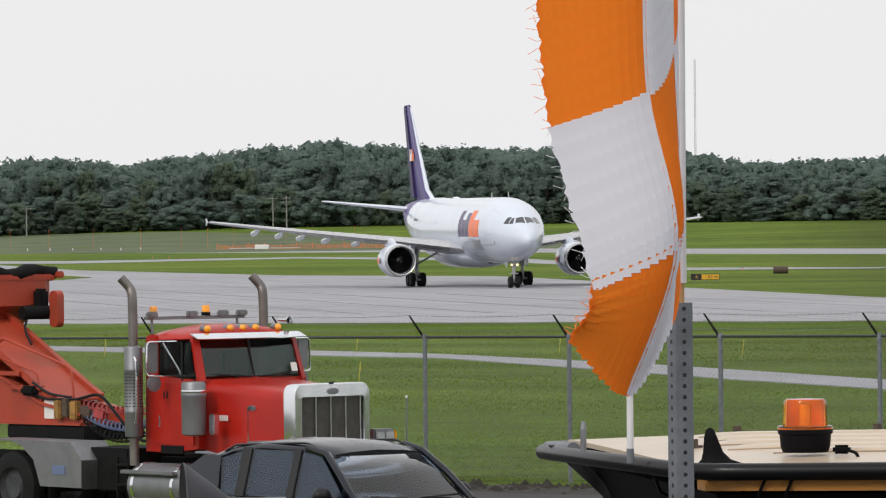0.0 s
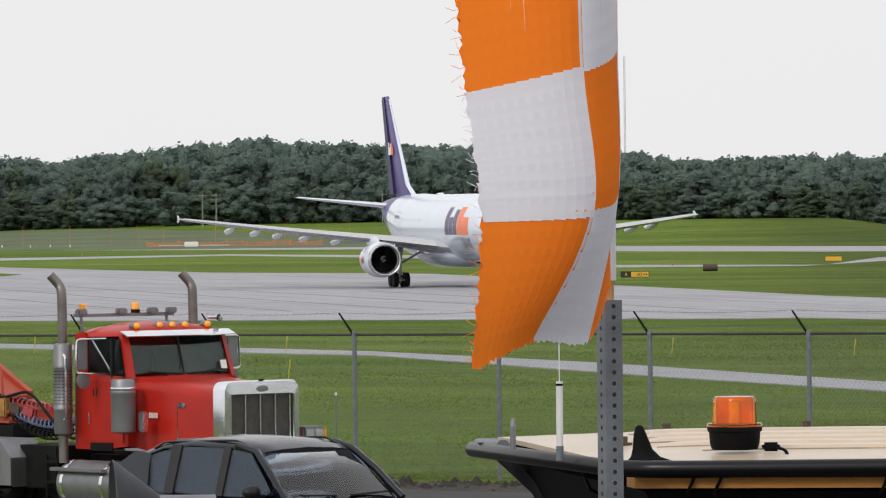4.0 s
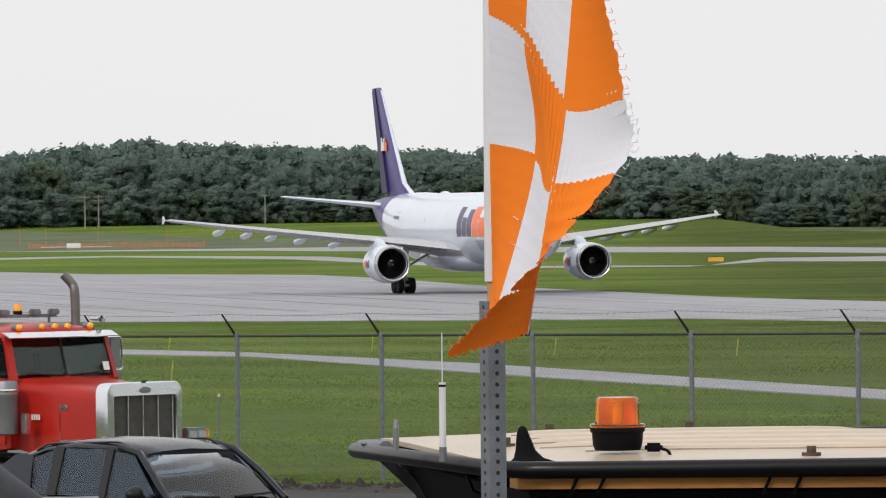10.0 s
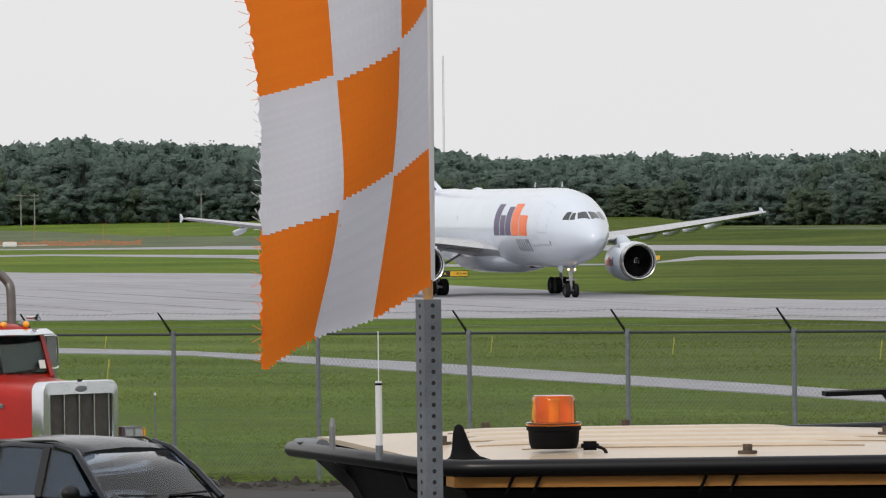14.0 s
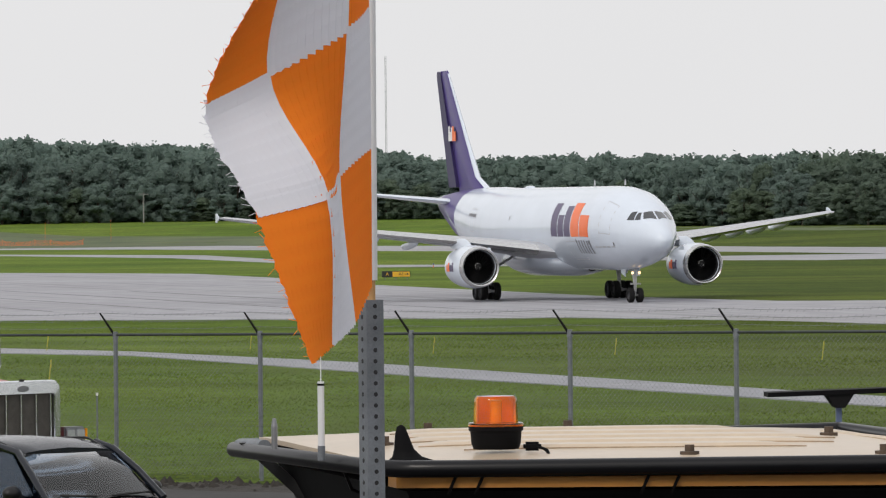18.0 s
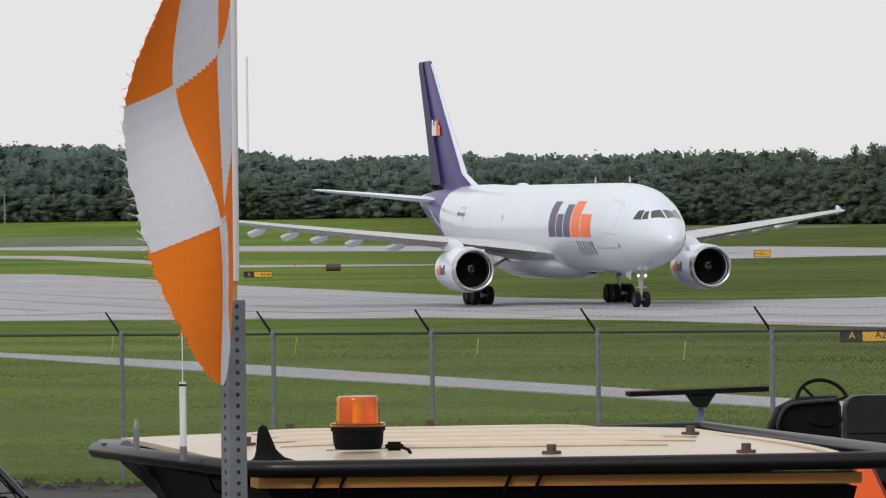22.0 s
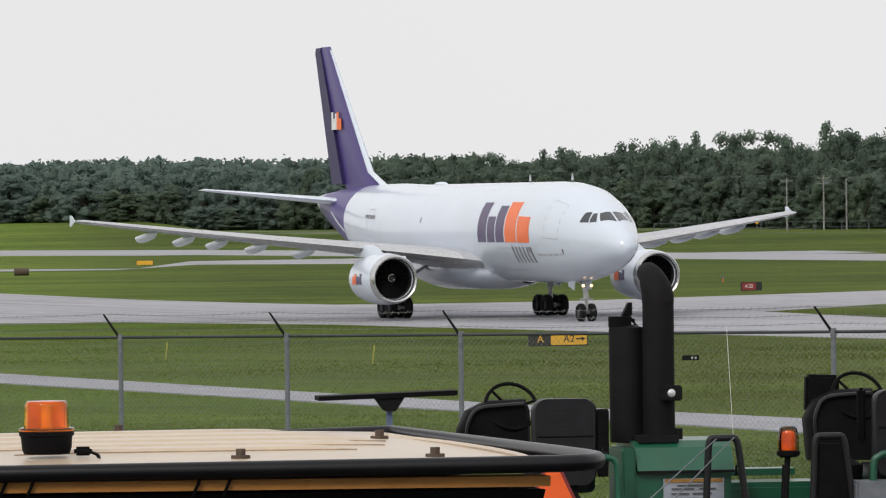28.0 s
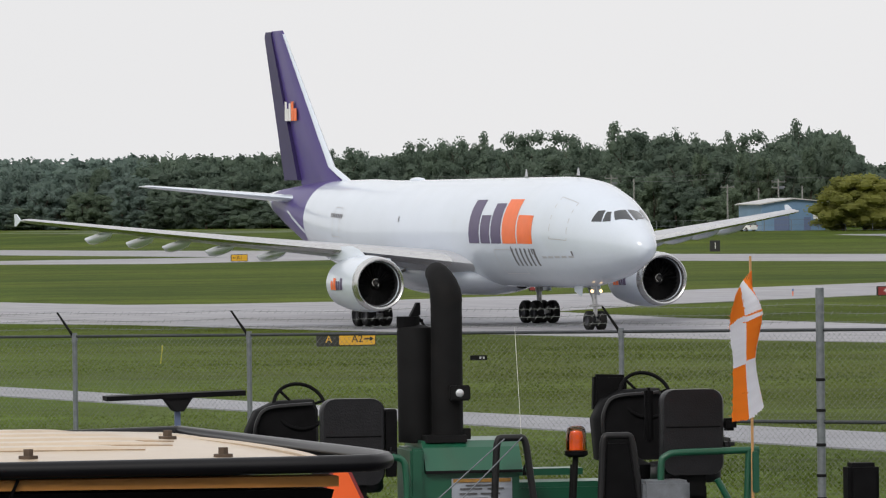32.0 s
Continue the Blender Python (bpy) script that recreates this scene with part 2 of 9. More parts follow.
GRILLE_MESH = material("grille_mesh", (0.12, 0.11, 0.10), 0.6, 0.4, scale=9, vary=0.2)
RUBBER = material("rubber", (0.009, 0.009, 0.0095), 0.75, scale=6, vary=0.25, spec=0.2)
# Near-black for openings: the dark inside is put into the colour.
BLACK_HOLE = material("inlet_black", (0.012, 0.012, 0.014), 0.6, scale=6, vary=0.3)
FAN_GREY = material("fan_blade", (0.010, 0.010, 0.011), 0.5, 0.4, scale=6, vary=0.2)
COCKPIT_GLASS = material("cockpit_glass", (0.025, 0.03, 0.035), 0.08, scale=2, vary=0.1, coat=0.6)
STRUT = material("gear_strut", (0.42, 0.42, 0.43), 0.4, 0.3, scale=8, vary=0.15, stain=0.4)
LANDING_LIGHT = material("landing_light", (1.0, 0.66, 0.36), 0.3, scale=2, vary=0.02, emit=2.2)
GALVANISED = material("galvanised", (0.17, 0.185, 0.205), 0.55, 0.4, scale=14, vary=0.18, fine=0.3)
WIRE = material("wire", (0.15, 0.16, 0.16), 0.5, 0.4, scale=14, vary=0.2)
# Haze is mixed into these greens: the farther wood paler and bluer.
LEAF_HAZED = leafy("hazed_leaves", (0.150, 0.205, 0.182), (0.200, 0.272, 0.232))
LEAF_LIGHT = leafy("light_leaves", (0.12, 0.168, 0.125), (0.18, 0.238, 0.155))
LEAF_LESS_HAZED = leafy("less_hazed_leaves", (0.114, 0.158, 0.124), (0.168, 0.226, 0.164))
LEAF_YELLOW = leafy("yellow_leaves", (0.17, 0.19, 0.05), (0.32, 0.33, 0.085))
BLADES = leafy("grass_blades", (0.062, 0.108, 0.008), (0.135, 0.180, 0.022), True)
BARK = material("bark", (0.085, 0.07, 0.055), 0.9, scale=3, vary=0.3, bump=0.6)
SIGN_YELLOW = material("sign_yellow", (0.72, 0.40, 0.03), 0.5, scale=3, vary=0.06)
SIGN_BLACK = material("sign_black", (0.02, 0.02, 0.02), 0.5, scale=3, vary=0.2)
SIGN_RED = material("sign_red", (0.24, 0.03, 0.03), 0.5, scale=3, vary=0.1)
SIGN_WHITE = material("sign_white", (0.75, 0.75, 0.73), 0.5, scale=3, vary=0.04)
STAKE_ORANGE = material("stake_orange", (0.75, 0.16, 0.04), 0.6, scale=4, vary=0.12)
STAKE_YELLOW = material("stake_yellow", (0.42, 0.38, 0.05), 0.6, scale=4, vary=0.12)
# Pole wood greyed: the haze before it is put into its colour.
WOOD_HAZED = material("hazed_wood", (0.23, 0.23, 0.22), 0.85, scale=5, vary=0.25, bump=0.3)
BLUE_METAL = material("blue_cladding", (0.16, 0.27, 0.42), 0.5, 0.1, scale=0.3, vary=0.08, stain=0.15, stain_color=(0.3, 0.33, 0.36))
ROOF_GREY = material("roof_metal", (0.50, 0.50, 0.50), 0.5, 0.3, scale=0.4, vary=0.08)
TRUCK_RED = material("truck_red", (0.37, 0.016, 0.009), 0.33, scale=1.5, vary=0.12, coat=0.1, stain=0.25, stain_color=(0.25, 0.035, 0.02), bump=0.01, spec=0.25)
TRAILER_ORANGE = material("trailer_orange", (0.36, 0.046, 0.019), 0.5, scale=1.8, vary=0.12, fine=0.15, stain=0.45, stain_color=(0.16, 0.06, 0.035), bump=0.06)
CHROME = material("chrome", (0.80, 0.82, 0.85), 0.14, 1.0, scale=5, vary=0.05)
STAINLESS = material("stainless", (0.24, 0.245, 0.26), 0.5, 0.75, scale=5, vary=0.1, stain=0.3, stain_color=(0.3, 0.28, 0.26))
RUSTY_PIPE = material("heat_stained_pipe", (0.20, 0.18, 0.17), 0.4, 0.7, scale=3, vary=0.25, stain=0.5, stain_color=(0.15, 0.1, 0.08))
TINTED = material("tinted_glass", (0.035, 0.055, 0.05), 0.06, scale=1.5, vary=0.35, coat=0.7)
CAR_GLASS = pane("car_glass", (0.50, 0.60, 0.72))
# Clear tinted windscreen; its mirror share is raised so it reflects more sky.
SCREEN_GLASS = pane("screen_glass", (0.55, 0.62, 0.70), 1.5)
TRUCK_GLASS = pane("truck_glass", (0.50, 0.60, 0.56))
CAR_WHITE = material("car_white", (0.78, 0.78, 0.78), 0.3, scale=2, vary=0.04, coat=0.5)
DRY_GRASS = material("dry_grass", (0.072, 0.098, 0.036), 0.95, scale=0.06, vary=0.35, fine=0.5, stain=0.5, stain_color=(0.10, 0.088, 0.045))
BLACK_PAINT = material("black_paint", (0.010, 0.010, 0.011), 0.42, scale=3, vary=0.2, coat=0.08, fine=0.1, spec=0.3)
CHASSIS = material("chassis_black", (0.008, 0.008, 0.0085), 0.75, scale=4, vary=0.3, stain=0.3, stain_color=(0.022, 0.019, 0.016), spec=0.15)
DUSTY_RIM = material("dusty_rim", (0.05, 0.052, 0.06), 0.7, 0.2, scale=6, vary=0.25, stain=0.4, stain_color=(0.09, 0.085, 0.08))
DIRTY_YELLOW = material("dirty_yellow", (0.30, 0.16, 0.035), 0.7, scale=12, vary=0.35, stain=0.6, stain_color=(0.06, 0.04, 0.025))
RAIL_BLACK = material("rail_black", (0.004, 0.004, 0.0055), 0.32, scale=5, vary=0.2, fine=0.2, spec=0.28)
FENCE_DARK = material("dark_rail", (0.045, 0.05, 0.058), 0.55, 0.3, scale=14, vary=0.2)
CAR_PAINT = material("car_charcoal", (0.006, 0.0085, 0.014), 0.22, 0.0, scale=2, vary=0.08, coat=0.2, spec=0.3)
CAB_CREAM = material("cab_cream", (0.52, 0.42, 0.31), 0.4, scale=2.2, vary=0.06, fine=0.1, stain=0.4, stain_color=(0.46, 0.33, 0.20), coat=0.2)
# Brown of the roof ridges: dirt and their soft shading in one colour.
RIDGE_DIRT_SHADE = material("ridge_dirt_shade", (0.30, 0.22, 0.14), 0.8, scale=14, vary=0.3)
CAB_YELLOW = material("cab_yellow", (0.50, 0.22, 0.035), 0.45, scale=2, vary=0.1, stain=0.25, stain_color=(0.28, 0.13, 0.02))
BLACK_PLASTIC = material("black_plastic", (0.0055, 0.0055, 0.0062), 0.65, scale=9, vary=0.25, fine=0.2, spec=0.07)
SEAT_VINYL = material("seat_vinyl", (0.009, 0.009, 0.011), 0.42, scale=9, vary=0.2, bump=0.15, spec=0.35)
GREEN_PAINT = material("green_paint", (0.007, 0.080, 0.042), 0.4, scale=3, vary=0.1, coat=0.15, stain=0.35, stain_color=(0.03, 0.075, 0.04))
SMV_ORANGE = material("emblem_orange", (0.90, 0.13, 0.02), 0.5, scale=3, vary=0.04)
LABEL_WHITE = material("label_white", (0.72, 0.71, 0.68), 0.55, scale=8, vary=0.06)
# White label darkened and blued: its shade is put into the colour.
LABEL_SHADED = material("label_shaded", (0.30, 0.33, 0.38), 0.55, scale=8, vary=0.1)
LABEL_INK = material("label_ink", (0.08, 0.08, 0.085), 0.6, scale=8, vary=0.1)
RUST_BROWN = material("rusty_bolt", (0.075, 0.052, 0.036), 0.8, scale=20, vary=0.35)
CLOTH_ORANGE = fabric("orange_cloth", (1.0, 0.29, 0.03))
CLOTH_WHITE = fabric("white_cloth", (0.88, 0.88, 0.93))
TAR = material("tar_seam", (0.10, 0.098, 0.098), 0.9, scale=0.5, vary=0.25, fine=0.3)
PVC_WHITE = material("white_pole", (0.66, 0.66, 0.68), 0.5, scale=6, vary=0.06, stain=0.2, stain_color=(0.4, 0.38, 0.36))
POLE_WOOD = material("pole_wood", (0.48, 0.27, 0.11), 0.7, scale=12, vary=0.2)
AMBER = glass("amber_lens", (1.0, 0.56, 0.05), 0.06)
AMBER_RED = glass("red_amber_lens", (0.95, 0.26, 0.06), 0.06)
AMBER_CORE = material("amber_core", (0.92, 0.36, 0.02), 0.25, scale=9, vary=0.3, coat=0.4)
LENS_CLEAR = material("lamp_lens", (0.62, 0.64, 0.66), 0.12, 0.4, scale=9, vary=0.15, coat=0.5)
AIR_HOSE_RED = material("hose_red", (0.35, 0.05, 0.05), 0.5, scale=9, vary=0.1)
AIR_HOSE_BLUE = material("hose_blue", (0.12, 0.16, 0.28), 0.5, scale=9, vary=0.1)


# ---- mesh helpers ----
def part(name, bm, mat, parent=None, label="", smooth=0.0):
    me = bpy.data.meshes.new(name)
    bmesh.ops.recalc_face_normals(bm, faces=bm.faces)
    bm.to_mesh(me)
    bm.free()
    me.materials.append(mat)
    if smooth:
        for p in me.polygons:
            p.use_smooth = True
        me.set_sharp_from_angle(angle=radians(smooth))
    ob = new(name, me)
    ob.parent = parent
    return tagged(ob, label)


def thing(name, m, label, category, group="", kind=""):
    ob = new(name)
    ob.matrix_world = m
    return tagged(ob, label, category, group, kind)


def block(bm, c, size, turn=None, bevel=0.0):
    """A box round c; turn: degrees about x, y, z."""
    r = Euler([radians(a) for a in turn]).to_matrix().to_4x4() if turn else Matrix()
    made = bmesh.ops.create_cube(bm, size=1, matrix=Matrix.Translation(c) @ r @ Matrix.Diagonal((*size, 1)))
    if bevel:
        edges = list({e for v in made["verts"] for e in v.link_edges})
        bmesh.ops.bevel(bm, geom=edges, offset=bevel, segments=2, affect="EDGES")
    return bm


def rod(bm, a, b, r, r2=None, seg=12, caps=True):
    """A round bar from a to b."""
    a, b = Vector(a), Vector(b)
    q = (b - a).to_track_quat("Z", "Y").to_matrix().to_4x4()
    bmesh.ops.create_cone(bm, cap_ends=caps, segments=seg, radius1=r, radius2=r if r2 is None else r2, depth=(b - a).length, matrix=Matrix.Translation((a + b) / 2) @ q)
    return bm


def loft(bm, rings, close=True, caps=True):
    """Skin between rings of equally many points."""
    vs = [[bm.verts.new(p) for p in ring] for ring in rings]
    n = len(vs[0])
    for a, b in zip(vs, vs[1:]):
        for i in range(n if close else n - 1):
            bm.faces.new((a[i], a[(i + 1) % n], b[(i + 1) % n], b[i]))
    if caps and close:
        bm.faces.new(vs[0][::-1])
        bm.faces.new(vs[-1])
    return bm


def lathe(bm, profile, m=None, seg=24, caps=False):
    """Turn (radius, height) pairs about z."""
    m = m or Matrix()
    return loft(bm, [[m @ Vector((r * math.cos(a), r * math.sin(a), z)) for a in np.linspace(0, 2 * math.pi, seg, endpoint=False)] for r, z in profile], caps=caps)


def pipe(bm, pts, r, seg=10):
    """A round tube along points; r: one radius, or one for each point."""
    pts = [Vector(p) for p in pts]
    rs = [r] * len(pts) if isinstance(r, (int, float)) else r
    rings, up = [], None
    for i, p in enumerate(pts):
        d = (pts[min(i + 1, len(pts) - 1)] - pts[max(i - 1, 0)]).normalized()
        if up is None:
            up = d.orthogonal().normalized()
        up = (up - d * up.dot(d)).normalized()
        side = d.cross(up)
        rings.append([p + (up * math.cos(a) + side * math.sin(a)) * rs[i] for a in np.linspace(0, 2 * math.pi, seg, endpoint=False)])
    return loft(bm, rings)


def bend(pts, n=6, k=0.35):
    """Rounds the corners of a line of points."""
    pts = [Vector(p) for p in pts]
    out = [pts[0]]
    for a, b, c in zip(pts, pts[1:], pts[2:]):
        s, e = b.lerp(a, k), b.lerp(c, k)
        out += [s.lerp(b, u).lerp(b.lerp(e, u), u) for u in np.linspace(0, 1, n)]
    return out + [pts[-1]]


def slab(bm, outline, thick, m=None):
    """A plate: an outline in x, z with its thickness along y, at m."""
    m = m or Matrix()
    return loft(bm, [[m @ Vector((x, y, z)) for x, z in outline] for y in (-thick / 2, thick / 2)])


def rounded(w, h, r, n=4):
    """The outline of a rounded rectangle."""
    out = []
    for cx, cz, a0 in ((w / 2 - r, h / 2 - r, 0), (-w / 2 + r, h / 2 - r, 90), (-w / 2 + r, -h / 2 + r, 180), (w / 2 - r, -h / 2 + r, 270)):
        out += [(cx + r * math.cos(radians(a0 + a)), cz + r * math.sin(radians(a0 + a))) for a in np.linspace(0, 90, n)]
    return out


def BM():
    return bmesh.new()


# ---- ground ----
RISE = ((0, 3.1), (25, 3.1), (45, 3.0), (56, 2.55), (64, 2.2), (75, 2.1), (84, 2.2), (92, 2.45), (130, 2.1), (200, 1.3), (300, 0.1), (340, 0), (1075, 0), (1150, 1.2), (1250, 3.4), (1364, 4.2), (5000, 6))


def ground_z(x, y):
    d = y + 0.9 * x
    z = float(np.interp(d, [a for a, _ in RISE], [b for _, b in RISE]))
    if y > 780 and x > 100:  # low bank of the far road
        z = max(min(z, 1.9), 1.65 * min(1, (y - 780) / 60) * min(1, (x - 100) / 50))
    if y > 1330:  # wooded hill
        z += 8 * math.exp(-((x + 22) / 75) ** 2) * min(1, (y - 1330) / 150)
    return z


def sheet(name, xs, ys, mat, lift=0.0):
    bm = BM()
    grid = [[bm.verts.new((x, y, ground_z(x, y) + lift)) for x in xs] for y in ys]
    for a, b in zip(grid, grid[1:]):
        for i in range(len(xs) - 1):
            bm.faces.new((a[i], a[i + 1], b[i + 1], b[i]))
    return part(name, bm, mat)


ground = sheet(
    "ground",
    [-4000, -1500, -600, -300, -200, *range(-150, 401, 10), 500, 800, 1500, 4000],
    [-4500, -1500, -400, -100, -20, *range(0, 120, 3), *range(120, 360, 8), *range(360, 1600, 25), 1800, 2400, 3400, 4800],
    GRASS,
)
tagged(ground, "mown green airfield grass with faint mowing lanes", "grass", kind="structure")


PAVED = []


def paving(name, outline, mat, lift, label, category):
    """A flat strip of paving that follows the ground."""
    PAVED.append(outline)
    bm = BM()
    f = bm.faces.new([bm.verts.new((x, y, 0)) for x, y in outline])
    f.normal_update()
    if f.normal.z < 0:
        f.normal_flip()
    ys = [y for _, y in outline]
    step = 6 if max(ys) < 400 else 40
    for y in np.arange(min(ys) + step / 2, max(ys), step):
        bmesh.ops.bisect_plane(bm, geom=bm.verts[:] + bm.edges[:] + bm.faces[:], plane_co=(0, y, 0), plane_no=(0.9, 1, 0))
    top = bm.faces[:]
    down = bmesh.ops.extrude_face_region(bm, geom=top)
    for v in bm.verts:
        v.co.z = ground_z(v.co.x, v.co.y) + lift
    for v in [g for g in down["geom"] if isinstance(g, bmesh.types.BMVert)]:
        v.co.z -= 0.3
    return tagged(part(name, bm, mat), label, category, kind="structure")


paving("road_taxiway", [(-260, 345), (-24, 338), (0, 331), (25, 325), (36, 309), (45, 283), (55, 256), (62, 238), (75, 205), (105, 220), (86, 252), (72, 281), (66, 305), (63.3, 328),
                        (74, 346), (95, 370), (130, 408), (180, 470), (172, 490), (110, 425), (86, 399), (68, 382), (58, 373), (48, 371), (43, 373), (38, 386), (33, 403), (25, 446), (18, 484), (13, 530), (6, 570),
                        (-3, 583), (-17, 600), (-44, 680), (-60, 765), (-110, 800), (-260, 700)], CONCRETE, 0.03, "pale grey concrete taxiway with dark tyre marks", "taxiway")
paving("road_connector", [(-90, 810), (-51, 782), (-21, 833), (5, 760), (26, 614), (47, 612), (60, 660), (79, 642), (150, 700), (150, 735), (63, 703), (50, 623), (27, 640), (10, 800), (-22, 858), (-54, 825), (-90, 850)], CONCRETE, 0.025, "narrow concrete connecting taxiway", "taxiway")
paving("road_runway", [(-150, 1080), (0.7, 938), (37, 847), (65, 802), (73, 799), (130, 599), (145, 566), (210, 400), (240, 420), (164, 641), (147, 676), (82, 899), (42, 962), (0, 1040), (-150, 1180)], CONCRETE, 0.02, "far concrete runway", "runway")
paving("road_service", [(-60, 292), (-5, 221), (0, 211), (7.2, 184), (14, 149), (18.7, 125), (25.5, 100), (34, 70), (31, 66), (23, 91), (16.8, 119), (13, 137), (8, 159), (0, 200), (-6, 209), (-62, 278)], OLD_ASPHALT, 0.03, "pale gravelly service road through the grass", "road")
paving("pavement_yard", [(-80, -60), (90, -60), (60, 20), (33, 48), (15.5, 66), (6, 80.4), (0.5, 85.0), (-6, 92.0), (-14, 100), (-80, 154)], ASPHALT, 0.02, "dark asphalt yard with parked vehicles", "yard")
paving("road_far", [(150, 913), (158, 918), (402, 496), (392, 492)], OLD_ASPHALT, 0.05, "grey public road along the wood", "road")
paving("ground_rough", [(-230, 1120), (-120, 1010), (-40, 985), (20, 1010), (38, 1060), (32, 1110), (-10, 1160), (-30, 1220), (-60, 1280), (-230, 1330)], DRY_GRASS, 0.04, "rough brownish uncut grass and bare soil", "grass")
paving("ground_tilled", [(90, 1150), (100, 1085), (128, 1045), (170, 1010), (240, 935), (250, 960), (180, 1040), (135, 1100), (110, 1160)], DRY_GRASS, 0.05, "strip of bare brown soil before the wood", "soil")
paving("ground_island", [(-70, 660), (-50.4, 643), (-42.7, 624), (-37.1, 597), (-39.3, 574), (-44.3, 564), (-80, 545)], GRASS, 0.06, "small mown grass island between taxiways", "grass")
# tar-filled joints along the taxiway
for i, (off, start, end) in enumerate(((-16, -40, 70), (-8, -55, 75), (0, -60, 78), (8, -30, 82), (16, -10, 85))):
    d, n = Vector((0.2188, -0.9758)), Vector((0.9758, 0.2188))
    a, b = Vector((-13.9, 438.6)) + n * off + d * start, Vector((-13.9, 438.6)) + n * off + d * end
    paving("road_joint_%d" % (i + 1), [tuple(a - n * 0.12), tuple(a + n * 0.12), tuple(b + n * 0.12), tuple(b - n * 0.12)], TAR, 0.036, "dark tar-filled joint in the taxiway", "joint")


def inside(x, y, outline):
    """Which of the points lie within an outline."""
    hit = np.zeros(len(x), bool)
    for (x0, y0), (x1, y1) in zip(outline, outline[1:] + outline[:1]):
        if y0 != y1:
            hit ^= ((y0 > y) != (y1 > y)) & (x < (x1 - x0) * (y - y0) / (y1 - y0) + x0)
    return hit


def grass_blades():
    """Tufts of blades over the lawn, thinner and coarser with distance."""
    rng = np.random.default_rng(21)
    parts = []
    for near, far, density, tall, wide in ((70, 150, 45, 0.03, 0.012), (150, 345, 14, 0.035, 0.02)):
        u0, u1 = -0.085, 0.262
        n = int(0.5 * (u1 - u0) * (far ** 2 - near ** 2) * density)
        u = rng.uniform(u0, u1, n)
        d = np.sqrt(rng.uniform(near ** 2, far ** 2, n))
        x, y = d * np.sin(u), d * np.cos(u)
        keep = np.ones(n, bool)
        for outline in PAVED:
            keep &= ~inside(x, y, outline)
        # patchy growth: thin spots and thick swathes
        patch = np.sin(0.21 * x + 1.3 * np.sin(0.09 * y)) * np.sin(0.13 * y + 0.7 * np.sin(0.17 * x))
        keep &= rng.random(n) < 0.62 + 0.38 * patch
        x, y, patch = x[keep], y[keep], patch[keep]
        n = len(x)
        dd = y + 0.9 * x
        z = np.interp(dd, [a for a, _ in RISE], [b for _, b in RISE])
        base = np.stack([x, y, z], 1)
        for k in range(2):
            a = rng.uniform(0, 6.28, n)
            side = np.stack([np.cos(a), np.sin(a), np.zeros(n)], 1) * (wide * rng.uniform(0.6, 1.4, n))[:, None]
            tip = base + np.stack([rng.normal(0, 0.5, n), rng.normal(0, 0.5, n), np.ones(n)], 1) * (tall * rng.uniform(0.5, 1.3, n) * (1 + 0.3 * patch))[:, None]
            foot = base + np.stack([rng.normal(0, 0.05, n), rng.normal(0, 0.05, n), np.full(n, -0.01)], 1)
            parts.append(np.stack([foot - side, foot + side, tip], 1).reshape(-1, 3))
    v = np.concatenate(parts)
    me = bpy.data.meshes.new("grass_tufts")
    me.vertices.add(len(v))
    me.vertices.foreach_set("co", v.ravel())
    me.loops.add(len(v))
    me.loops.foreach_set("vertex_index", np.arange(len(v)))
    me.polygons.add(len(v) // 3)
    me.polygons.foreach_set("loop_start", np.arange(len(v) // 3) * 3)
    me.update()
    me.materials.append(BLADES)
    tagged(new("grass_tufts", me), "short uneven green grass blades", "grass", kind="stuff")


grass_blades()


# ---- the aircraft: origin on the ground under its nose wheels, heading along -y, its right wing along -x ----
BODY = ((0, 4.12, 0.05), (0.2, 4.14, 0.42), (0.5, 4.18, 0.66), (1, 4.25, 0.9), (1.7, 4.36, 1.2), (2.6, 4.47, 1.56), (3.8, 4.61, 1.99), (5.2, 4.76, 2.36), (6.8, 4.87, 2.66), (8.5, 4.91, 2.8), (10, 4.93, 2.82), (33, 4.93, 2.82),
        (37, 5.13, 2.72), (41, 5.45, 2.38), (45, 5.85, 1.9), (49, 6.3, 1.25), (52, 6.65, 0.7), (53.6, 6.85, 0.35), (53.9, 6.9, 0.06))


def skin(s, phi, out=0.0, side=-1):
    """The hull's surface s metres behind the nose, phi degrees above the waterline."""
    k = [a for a, _, _ in BODY]
    z, r = float(np.interp(s, k, [b for _, b, _ in BODY])), float(np.interp(s, k, [c for _, _, c in BODY])) + out
    return Vector((side * r * math.cos(radians(phi)), s - 6.67, z + r * math.sin(radians(phi))))


def decal(bm, corners, out=0.012, n=6, side=-1):
    """A patch that lies on the hull between four corners (s, phi), in order round it."""
    a, b, c, d = [Vector(p) for p in corners]
    for lift in (out,):
        g = [[bm.verts.new(skin(*(a.lerp(b, u).lerp(d.lerp(c, u), v)), lift, side)) for u in np.linspace(0, 1, n)] for v in np.linspace(0, 1, n)]
        for p, q in zip(g, g[1:]):
            for i in range(n - 1):
                bm.faces.new((p[i], p[i + 1], q[i + 1], q[i]))
    return bm


